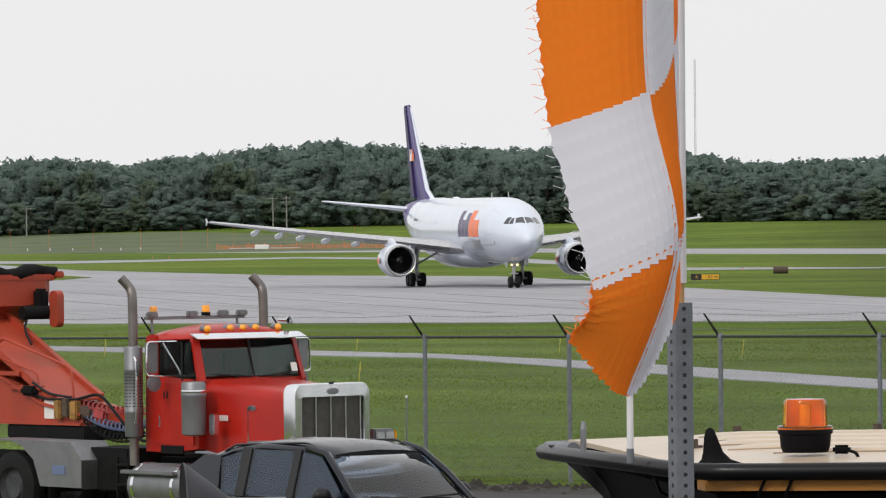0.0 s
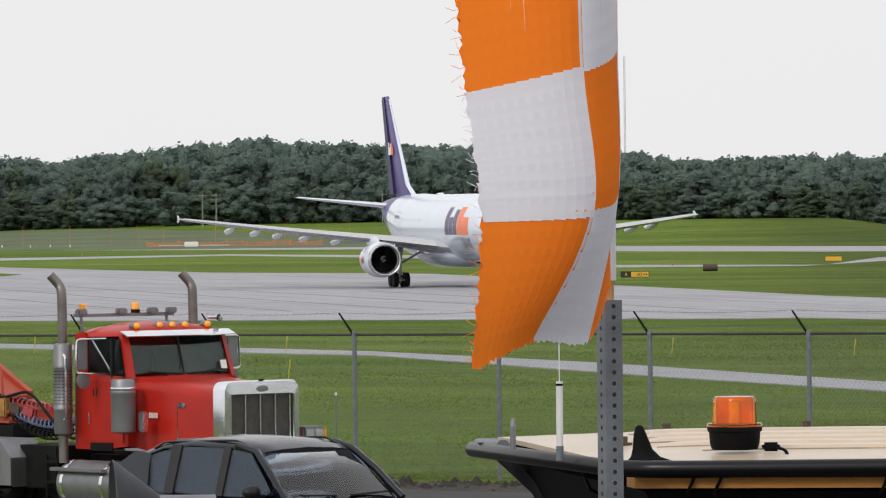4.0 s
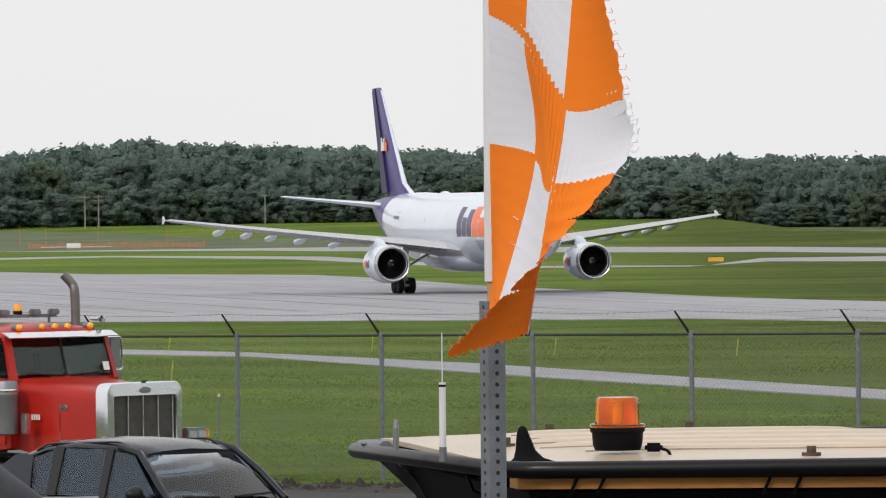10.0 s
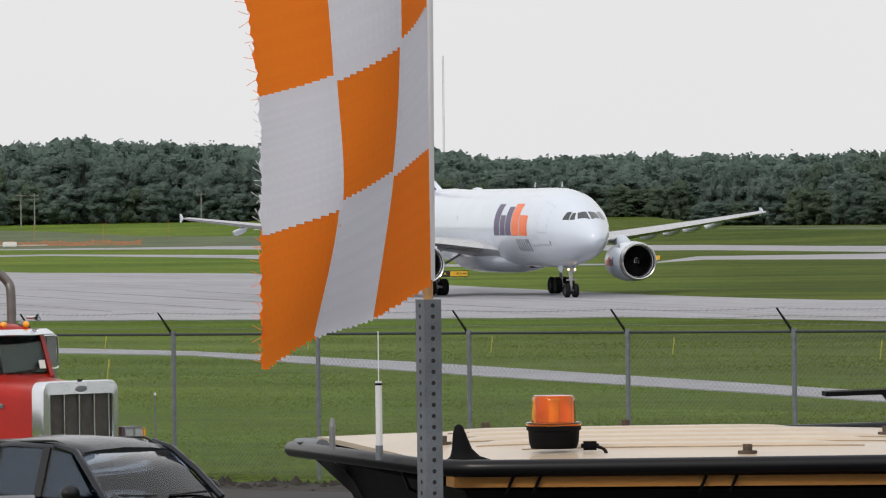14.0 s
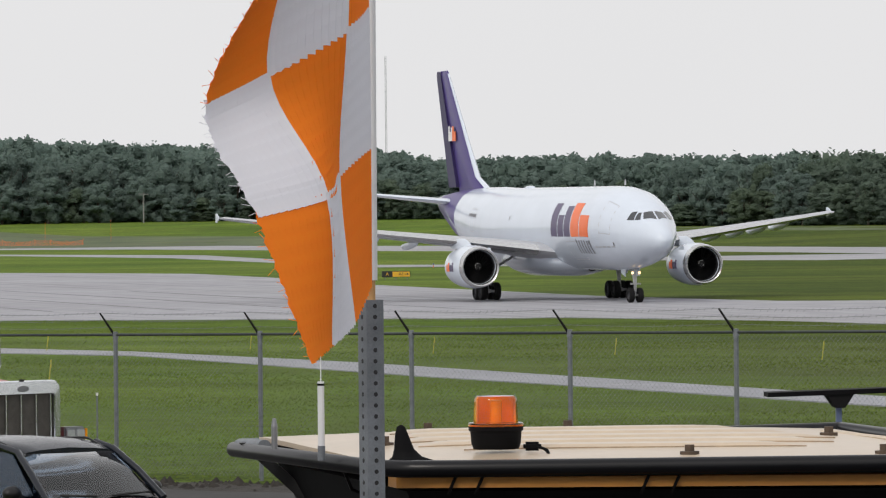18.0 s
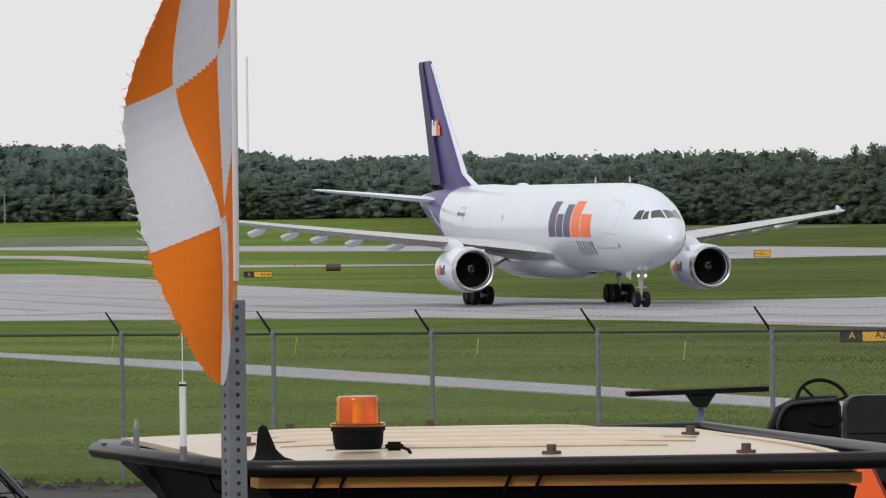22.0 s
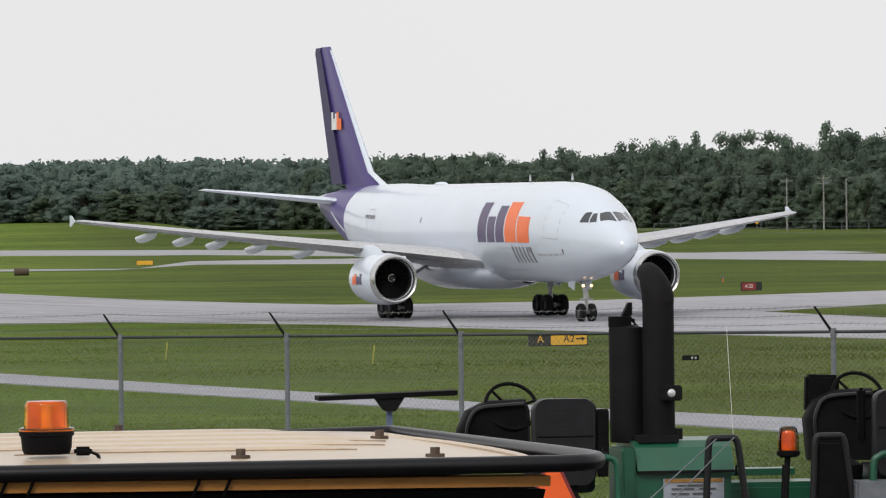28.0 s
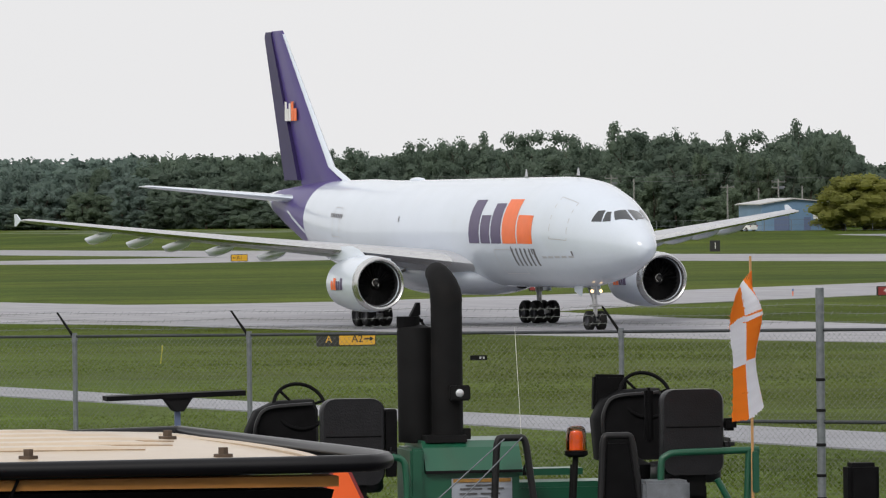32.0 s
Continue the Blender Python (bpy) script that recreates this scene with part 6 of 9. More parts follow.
        put("wiper", BLACK_PAINT, lambda bm: rod(bm, (x * 0.1 - 0.05, -1.26, 0.98), (x * 0.1 + 0.55 * (1 if x > 0 else -1), -1.2, 1.0), 0.013, seg=6), "", 0)
        for y in (-1.45, 1.35):
            road_wheel(t, (x * 0.8, y, 0.33), 0.33, 0.22)
    put("cabin_floor", BLACK_PLASTIC, lambda bm: block(bm, (0, 0.5, 0.9), (1.5, 3.2, 0.08)), "", 0)
    for x in (-0.38, 0.38):
        for y in (-0.05, 0.95):
            put("seat", SEAT_VINYL, lambda bm: (block(bm, (x, y + 0.12, 1.12), (0.5, 0.14, 0.5), (-12, 0, 0), 0.05), block(bm, (x, y + 0.18, 1.42), (0.26, 0.1, 0.16), None, 0.04)), "dark seat with headrest", 40)
    return t


estate_car()


# ---- foreground: tractor with the cream cab roof ----
CAB = [Vector((0.37, 21.35)), Vector((0.80, 18.75)), Vector((3.04, 18.45)), Vector((2.70, 21.55))]


def cab_point(u, v, z):
    """A point over the roof: u from its left to right edge, v from its near to far edge."""
    p = CAB[1].lerp(CAB[2], u).lerp(CAB[0].lerp(CAB[3], u), v)
    return Vector((p.x, p.y, z))


def cab_tractor():
    o = Vector((1.75, 20.0, ground_z(1.75, 20.0)))
    t = thing("tractor", Matrix.Translation(o), "tractor with a stained cream cab roof inside a black guard rail", "tractor")

    def put(name, mat, build, label="", smooth=40, parent=None):
        bm = BM()
        build(bm)
        bmesh.ops.translate(bm, verts=bm.verts, vec=-o)
        return part(name, bm, mat, parent or t, label, smooth)

    ZR = 5.595
    # guard rail round the roof
    loop = [cab_point(0, 1, ZR - 0.05), cab_point(0.0, 0.02, ZR - 0.01), cab_point(0.06, -0.01, ZR - 0.012), cab_point(0.96, 0.0, ZR), cab_point(1.01, 0.06, ZR + 0.006), cab_point(1.0, 1.0, ZR - 0.012), cab_point(0.0, 1.0, ZR - 0.05)]
    pts = bend(loop[1:6], 6, 0.25)
    put("guard_rail", RAIL_BLACK, lambda bm: pipe(bm, [loop[0]] + pts + [loop[6]], 0.029, 14), "chipped black tube guard rail", 60)
    put("rail_end", GALVANISED, lambda bm: pipe(bm, [cab_point(0.012, 0.82, ZR - 0.022), cab_point(0.004, 0.97, ZR - 0.032), cab_point(0.06, 1.0, ZR - 0.033)], 0.026, 12), "worn bare rail end", 60)
    # domed roof skin with pressed ridges
    def dome(u, v):
        return 5.578 + 0.034 * (1 - (2 * u - 1) ** 4) * (1 - (2 * v - 1) ** 6) + 0.012 * v
    def skin_roof(bm):
        us, vs = np.linspace(0.035, 0.965, 34), np.linspace(0.03, 0.97, 30)
        g = [[bm.verts.new(cab_point(u, v, dome(u, v))) for u in us] for v in vs]
        for a, b in zip(g, g[1:]):
            for i in range(len(us) - 1):
                bm.faces.new((a[i], a[i + 1], b[i + 1], b[i]))
        edge = [e for e in bm.edges if e.is_boundary]
        made = bmesh.ops.extrude_edge_only(bm, edges=edge)
        bmesh.ops.translate(bm, verts=[x for x in made["geom"] if isinstance(x, bmesh.types.BMVert)], vec=(0, 0, -0.018))
    roof = put("roof", CAB_CREAM, skin_roof, "sun-bleached cream roof panel with rusty stains", 50)
    for k, (v, u0, u1) in enumerate(((0.32, 0.2, 0.72), (0.44, 0.16, 0.80), (0.56, 0.16, 0.84), (0.68, 0.18, 0.82), (0.80, 0.2, 0.78))):
        def ridge(bm):
            us = np.linspace(u0, u1, 16)
            rings = []
            for u in us:
                e = min(1.0, (u - u0) / 0.05 + 0.05, (u1 - u) / 0.05 + 0.05)
                rings.append([cab_point(u, v + dv, dome(u, v + dv) + h * e) for dv, h in ((-0.032, -0.002), (-0.024, 0.013), (0.024, 0.013), (0.032, -0.002))])
            loft(bm, rings, close=False)
        made = put("ridge", CAB_CREAM, ridge, "pressed roof ridge", 30, roof)
        put("dirt_shade_line", RIDGE_DIRT_SHADE, lambda bm: pipe(bm, [cab_point(u, v - 0.034, dome(u, v - 0.034) + 0.001) for u in np.linspace(u0, u1, 16)], 0.0035, 5), "brown line of dirt and painted shading along the ridge", 0, made)
    # roof fixings
    for u, v in ((0.13, 0.5), (0.5, 0.14), (0.79, 0.14), (0.86, 0.62), (0.52, 0.9), (0.3, 0.93)):
        z = dome(u, v)
        bolt = put("bolt", RUST_BROWN, lambda bm: (rod(bm, cab_point(u, v, z + 0.004), cab_point(u, v, z + 0.032), 0.018, seg=6), rod(bm, cab_point(u, v, z - 0.006), cab_point(u, v, z + 0.01), 0.033, seg=12)), "rusty roof bolt")
    put("hatch_rim", CAB_CREAM, lambda bm: pipe(bm, [cab_point(0.88 + 0.06 * math.cos(a), 0.4 + 0.36 * math.sin(a), dome(0.9, 0.4) - 0.002) for a in np.linspace(-1.2, 1.4, 14)], 0.012, 6), "", 50, roof)
    # beacon
    bx, by = cab_point(0.232, 0.22, 0).xy
    bz = dome(0.232, 0.22) + 0.012
    beacon = put("beacon_base", BLACK_PLASTIC, lambda bm: lathe(bm, [(0.078, 0.0), (0.085, 0.02), (0.088, 0.06), (0.094, 0.064), (0.094, 0.078), (0.0, 0.08)], Matrix.Translation((bx, by, bz)), 28, True), "black beacon base")
    put("lens", AMBER, lambda bm: lathe(bm, [(0.079, 0.078)] + [(0.0785 - 0.004 * i / 22 - 0.0013 * (i % 2), 0.081 + 0.004 * i) for i in range(22)] + [(0.073, 0.172), (0.066, 0.181), (0.0, 0.183)], Matrix.Translation((bx, by, bz)), 28), "glossy amber beacon dome", 50, beacon)
    put("reflector", AMBER_CORE, lambda bm: (rod(bm, (bx, by, bz + 0.08), (bx, by, bz + 0.16), 0.014, seg=12), loft(bm, [[Vector((bx + 0.052 * math.cos(a), by - 0.01 + 0.05 * math.sin(a), z)) for a in np.linspace(0.3, 2.84, 12)] + [Vector((bx + 0.047 * math.cos(a), by - 0.01 + 0.045 * math.sin(a), z)) for a in np.linspace(2.84, 0.3, 12)] for z in (bz + 0.085, bz + 0.165)]), lathe(bm, [(0.0, 0.081), (0.06, 0.082), (0.06, 0.088), (0.0, 0.09)], Matrix.Translation((bx, by, bz)), 18)), "orange reflector inside the dome", 40, beacon)
    put("lens_rim", AMBER, lambda bm: lathe(bm, [(0.093, 0.078), (0.096, 0.084), (0.093, 0.09), (0.079, 0.09)], Matrix.Translation((bx, by, bz)), 28), "", 40, beacon)
    put("beacon_plug", BLACK_PLASTIC, lambda bm: (block(bm, (bx + 0.12, by - 0.05, bz + 0.01), (0.06, 0.04, 0.03), None, 0.008), pipe(bm, bend([(bx + 0.13, by - 0.06, bz + 0.01), (bx + 0.17, by - 0.12, bz), (bx + 0.17, by - 0.2, bz - 0.06)], 5), 0.006, 6)), "", 40, beacon)
    # aerials and fin
    ax, ay = 0.693, 19.3
    aerial = put("whip_aerial", PVC_WHITE, lambda bm: (rod(bm, (ax - 0.06, ay, 5.6), (ax - 0.06, ay, 5.64), 0.012), rod(bm, (ax - 0.06, ay, 5.63), (ax - 0.06, ay, 5.86), 0.0115), rod(bm, (ax - 0.06, ay, 5.86), (ax - 0.06, ay, 6.03), 0.002, seg=5)), "white whip aerial")
    put("aerial_collar", BLACK_PLASTIC, lambda bm: rod(bm, (ax - 0.06, ay, 5.845), (ax - 0.06, ay, 5.853), 0.0125), "", 40, aerial)
    put("aerial_foot", GALVANISED, lambda bm: rod(bm, (ax - 0.06, ay, 5.59), (ax - 0.06, ay, 5.64), 0.013), "", 40, aerial)
    put("stub_aerial", STAINLESS, lambda bm: (rod(bm, (0.49, 20.0, 5.6), (0.49, 20.0, 5.68), 0.011), rod(bm, (0.49, 20.0, 5.68), (0.49, 20.0, 5.71), 0.012, 0.006)), "short steel stub")
    put("fin_aerial", BLACK_PLASTIC, lambda bm: loft(bm, [[Vector((0.905 + dx + w * math.cos(a), 18.95 + d * math.sin(a), z)) for a in np.linspace(0, 2 * math.pi, 18, endpoint=False)] for z, w, d, dx in ((5.585, 0.082, 0.05, 0.02), (5.60, 0.08, 0.048, 0.018), (5.615, 0.05, 0.03, 0.004), (5.64, 0.034, 0.022, -0.006), (5.69, 0.022, 0.016, -0.014), (5.715, 0.014, 0.012, -0.016), (5.722, 0.004, 0.004, -0.016))]), "black shark-fin aerial", 60)
    # cab body under the roof
    put("header_band", CAB_YELLOW, lambda bm: (loft(bm, [[cab_point(u, v, z) for u, v in ((0.04, 0.05), (0.93, 0.05), (0.93, 0.1), (0.04, 0.1))] for z in (5.513, 5.548)])), "dull yellow header band", 0)
    for u in (0.115, 0.155, 0.40, 0.445):
        put("header_seam", BLACK_PLASTIC, lambda bm: rod(bm, cab_point(u, 0.045, 5.49), cab_point(u + 0.012, 0.045, 5.55), 0.006, seg=5), "", 0)
    put("cab_shell", BLACK_PLASTIC, lambda bm: loft(bm, [[cab_point(u, v, z) for u, v in ((a, b), (c, b), (c, d), (a, d))] for z, a, b, c, d in ((4.3, 0.2, 0.12, 0.84, 0.9), (5.2, 0.12, 0.09, 0.90, 0.93), (5.5, 0.06, 0.07, 0.93, 0.95))]), "black cab shell", 0)
    put("cab_window", TINTED, lambda bm: loft(bm, [[cab_point(u, v, z) for u, v in ((a, b), (c, b), (c, b + 0.005), (a, b + 0.005))] for z, a, b, c in ((4.7, 0.22, 0.085, 0.8, ), (5.42, 0.14, 0.062, 0.88))]), "dark rear window", 0)
    # flared left corner strut and its loop
    put("corner_strut", BLACK_PAINT, lambda bm: (loft(bm, [[p + Vector((dx, 0, 0)) for dx in (-0.03, 0.03)] + [p + Vector((dx, 0.06, 0)) for dx in (0.03, -0.03)] for p in (cab_point(0.0, 0.9, 5.58), cab_point(0.12, 0.85, 5.3), cab_point(0.2, 0.8, 4.9))])), "black corner strut", 40)
    put("cable_loop", BLACK_PAINT, lambda bm: (pipe(bm, [cab_point(0.03, 0.35, 5.55), cab_point(0.05, 0.38, 5.47), cab_point(0.08, 0.4, 5.44), cab_point(0.11, 0.36, 5.5), cab_point(0.12, 0.33, 5.55)], 0.006, 6)), "black cable loop", 40)
    put("gusset", CAB_CREAM, lambda bm: loft(bm, [[cab_point(u, v, z) for u, v in ((0.045, 0.3), (0.09, 0.12), (0.10, 0.13), (0.055, 0.31))] for z in (5.535, 5.553)]), "cream gusset", 0)
    # body, hood and wheels below
    put("chassis", CAB_YELLOW, lambda bm: (block(bm, (1.75, 20.1, 4.0), (1.3, 2.6, 0.5), None, 0.06), block(bm, (1.75, 22.6, 4.25), (0.95, 2.3, 0.7), None, 0.1)), "yellow body", 0)
    for x, y, r, w in ((0.85, 19.6, 0.72, 0.42), (2.65, 19.6, 0.72, 0.42), (1.0, 23.0, 0.48, 0.3), (2.5, 23.0, 0.48, 0.3)):
        road_wheel(t, (x - o.x, y - o.y, r), r, w, CAB_YELLOW)
    put("axle", CHASSIS, lambda bm: rod(bm, (0.85, 19.6, o.z + 0.72), (2.65, 19.6, o.z + 0.72), 0.1), "")
    put("axle", CHASSIS, lambda bm: rod(bm, (1.0, 23.0, o.z + 0.48), (2.5, 23.0, o.z + 0.48), 0.08), "")
    return t


cab_tractor()


# ---- mowers ----
def seat_unit(put, x, y, z, turn=0):
    """An operator's high-backed seat with its top at z."""
    base = Matrix.Translation((x, y, z)) @ Euler((0, 0, radians(turn))).to_matrix().to_4x4()
    def back(bm):
        loft(bm, [[base @ Vector((px * k, d - 0.02 * pz, pz - 0.31)) for px, pz in rounded(0.46, 0.62, 0.09, 6)] for d, k in ((-0.07, 0.94), (-0.045, 1.0), (0.045, 1.0), (0.07, 0.94))])
    seat = put("seat_back", SEAT_VINYL, back, "worn black vinyl seat back", 50)
    put("seat_seam", BLACK_PLASTIC, lambda bm: (pipe(bm, [base @ Vector((u, -0.074, -0.27)) for u in np.linspace(-0.2, 0.2, 5)], 0.006, 5), pipe(bm, [base @ Vector((u, -0.074, -0.42 - 0.02 * math.cos(u * 8))) for u in np.linspace(-0.12, 0.12, 7)], 0.007, 5)), "", 40, seat)
    put("seat_cushion", SEAT_VINYL, lambda bm: loft(bm, [[base @ Vector((px, 0.26 + py, zz)) for px, py in rounded(0.48 * k, 0.5 * k, 0.1, 6)] for zz, k in ((-0.68, 0.92), (-0.65, 1), (-0.56, 1), (-0.54, 0.94))]), "black seat cushion", 50)
    put("seat_post", CHASSIS, lambda bm: (block(bm, base @ Vector((0, 0.2, -0.82)), (0.26, 0.26, 0.28), None, 0.03), block(bm, base @ Vector((0, 0.02, -0.62)), (0.2, 0.06, 0.3))), "dark suspension post", 0)
    put("arm_rest", SEAT_VINYL, lambda bm: block(bm, base @ Vector((0.27, 0.05, -0.4)), (0.07, 0.3, 0.09), None, 0.03), "black arm rest", 40)
    return seat


def console_unit(put, x, y, z):
    """A rounded black control console with a steering wheel on it; z: top of the console."""
    con = put("console", BLACK_PLASTIC, lambda bm: loft(bm, [[Vector((x + px, y + d + 0.12 * pz, z - 0.2 + pz)) for px, pz in ((-0.25 * k, -0.32), (-0.27 * k, -0.02), (-0.2 * k, 0.12 * k), (-0.05, 0.19 * k), (0.22 * k, 0.2 * k), (0.25 * k, 0.12), (0.25 * k, -0.32))] for d, k in ((-0.14, 0.9), (-0.1, 1), (0.1, 1), (0.14, 0.9))]), "moulded black control console", 50)
    put("console_rim", BLACK_PAINT, lambda bm: pipe(bm, bend([(x - 0.2, y - 0.15, z - 0.5), (x - 0.23, y - 0.16, z - 0.2), (x - 0.16, y - 0.15, z - 0.05), (x + 0.2, y - 0.15, z - 0.03)], 5), 0.016, 6), "", 40, con)
    wheel_m = Matrix.Translation((x + 0.12, y - 0.05, z - 0.05)) @ Euler((radians(58), radians(8), 0)).to_matrix().to_4x4()
    sw = put("steering_wheel", BLACK_PLASTIC, lambda bm: (pipe(bm, [wheel_m @ Vector((0.19 * math.cos(a), 0.19 * math.sin(a), 0)) for a in np.linspace(0, 2 * math.pi, 33)], 0.014, 8), [pipe(bm, [wheel_m @ Vector((0, 0, -0.04)), wheel_m @ Vector((0.19 * math.cos(a), 0.19 * math.sin(a), 0))], 0.011, 6) for a in (0.4, 2.5, 4.6)], lathe(bm, [(0.0, 0.0), (0.045, -0.01), (0.05, -0.05), (0.03, -0.3), (0.0, -0.3)], wheel_m, 14)), "black steering wheel", 50)
    return con


def maker(t, o):
    def put(name, mat, build, label="", smooth=40, parent=None):
        bm = BM()
        build(bm)
        bmesh.ops.translate(bm, verts=bm.verts, vec=-o)
        return part(name, bm, mat, parent or t, label, smooth)
    return put


def mower_with_canopy():
    o = Vector((5.8, 40.6, ground_z(5.8, 40.6)))
    t = thing("mower", Matrix.Translation(o), "green ride-on mower with black seat and thin black canopy", "mower")
    put = maker(t, o)
    put("chassis", GREEN_PAINT, lambda bm: (block(bm, (5.8, 40.8, 3.75), (1.5, 2.4, 0.5), None, 0.06), block(bm, (5.8, 41.9, 4.1), (1.1, 0.9, 0.5), None, 0.08), block(bm, (6.05, 40.45, 4.15), (0.6, 0.7, 0.42), None, 0.05)), "green chassis", 0)
    seat_unit(put, 6.255, 40.0, 5.065)
    console_unit(put, 5.86, 40.75, 5.04)
    put("lever", BLACK_PLASTIC, lambda bm: loft(bm, [[Vector((6.535 + dx, 40 + dy, z)) for dx, dy in ((-w, -w), (w, -w), (w, w), (-w, w))] for z, w in ((4.5, 0.035), (4.66, 0.04), (4.97, 0.042), (4.985, 0.034))]), "black upright lever", 0)
    put("canopy", BLACK_PLASTIC, lambda bm: loft(bm, [[Vector((5.0 + px, 40.2 + dy, 5.105 + dz + 0.022 * px)) for px, dz in ((-0.5, -0.02), (-0.5, 0.012), (0.5, 0.018), (0.5, -0.018))] for dy in (-0.14, 0.14)]), "thin black sunshade canopy", 0)
    put("canopy_gusset", CHASSIS, lambda bm: slab(bm, [(-0.1, 0), (0.1, 0.003), (0.035, -0.095), (-0.03, -0.095)], 0.25, Matrix.Translation((5.02, 40.2, 5.087))), "", 0)
    put("canopy_post", AIR_HOSE_BLUE, lambda bm: block(bm, (5.022, 40.2, 4.5), (0.04, 0.05, 1.0)), "dark blue steel post", 0)
    put("grab_rail", GREEN_PAINT, lambda bm: pipe(bm, bend([(6.45, 39.7, 4.66), (6.585, 39.7, 4.64), (6.6, 39.7, 4.42), (6.58, 39.7, 4.0)], 6), 0.024, 10), "green tube rail", 50)
    put("slow_emblem", SMV_ORANGE, lambda bm: slab(bm, [(-0.2, -0.2), (0.2, -0.2), (0.045, 0.15), (-0.045, 0.15)], 0.008, Matrix.Translation((6.0, 38.9, 4.47))), "bright orange slow-vehicle triangle", 0)
    put("emblem_border", SIGN_RED, lambda bm: [loft(bm, [[Vector((6.0 + a[0] * k, 38.893, 4.455 + a[1] * k)) for k in (1.0, 1.2)] + [Vector((6.0 + b[0] * k, 38.893, 4.455 + b[1] * k)) for k in (1.2, 1.0)], [Vector((6.0 + a[0] * k, 38.9, 4.455 + a[1] * k)) for k in (1.0, 1.2)] + [Vector((6.0 + b[0] * k, 38.9, 4.455 + b[1] * k)) for k in (1.2, 1.0)]]) for a, b in (((-0.2, -0.18), (0.2, -0.18)), ((0.2, -0.18), (0.04, 0.16)), ((0.04, 0.16), (-0.04, 0.16)), ((-0.04, 0.16), (-0.2, -0.18)))], "dark red border", 0)
    put("emblem_bracket", CHASSIS, lambda bm: (rod(bm, (6.0, 38.92, 4.4), (6.0, 39.7, 4.2), 0.02), rod(bm, (6.0, 38.92, 3.9), (6.0, 38.92, 4.4), 0.02)), "")
    for x in (5.0, 6.6):
        for y, r in ((40.0, 0.34), (41.9, 0.42)):
            road_wheel(t, (x - o.x, y - o.y, r), r, 0.3, GREEN_PAINT)
    put("axle", CHASSIS, lambda bm: rod(bm, (5.0, 40.0, o.z + 0.34), (6.6, 40.0, o.z + 0.34), 0.06), "")
    put("axle", CHASSIS, lambda bm: rod(bm, (5.0, 41.9, o.z + 0.42), (6.6, 41.9, o.z + 0.42), 0.06), "")
    put("cutter_deck", GREEN_PAINT, lambda bm: block(bm, (5.8, 43.2, o.z + 0.22), (2.6, 0.9, 0.25), None, 0.05), "green cutter deck", 0)
    put("deck_arm", CHASSIS, lambda bm: [rod(bm, (x, 42.2, o.z + 0.6), (x, 43.1, o.z + 0.3), 0.04) for x in (5.2, 6.4)], "")
    return t


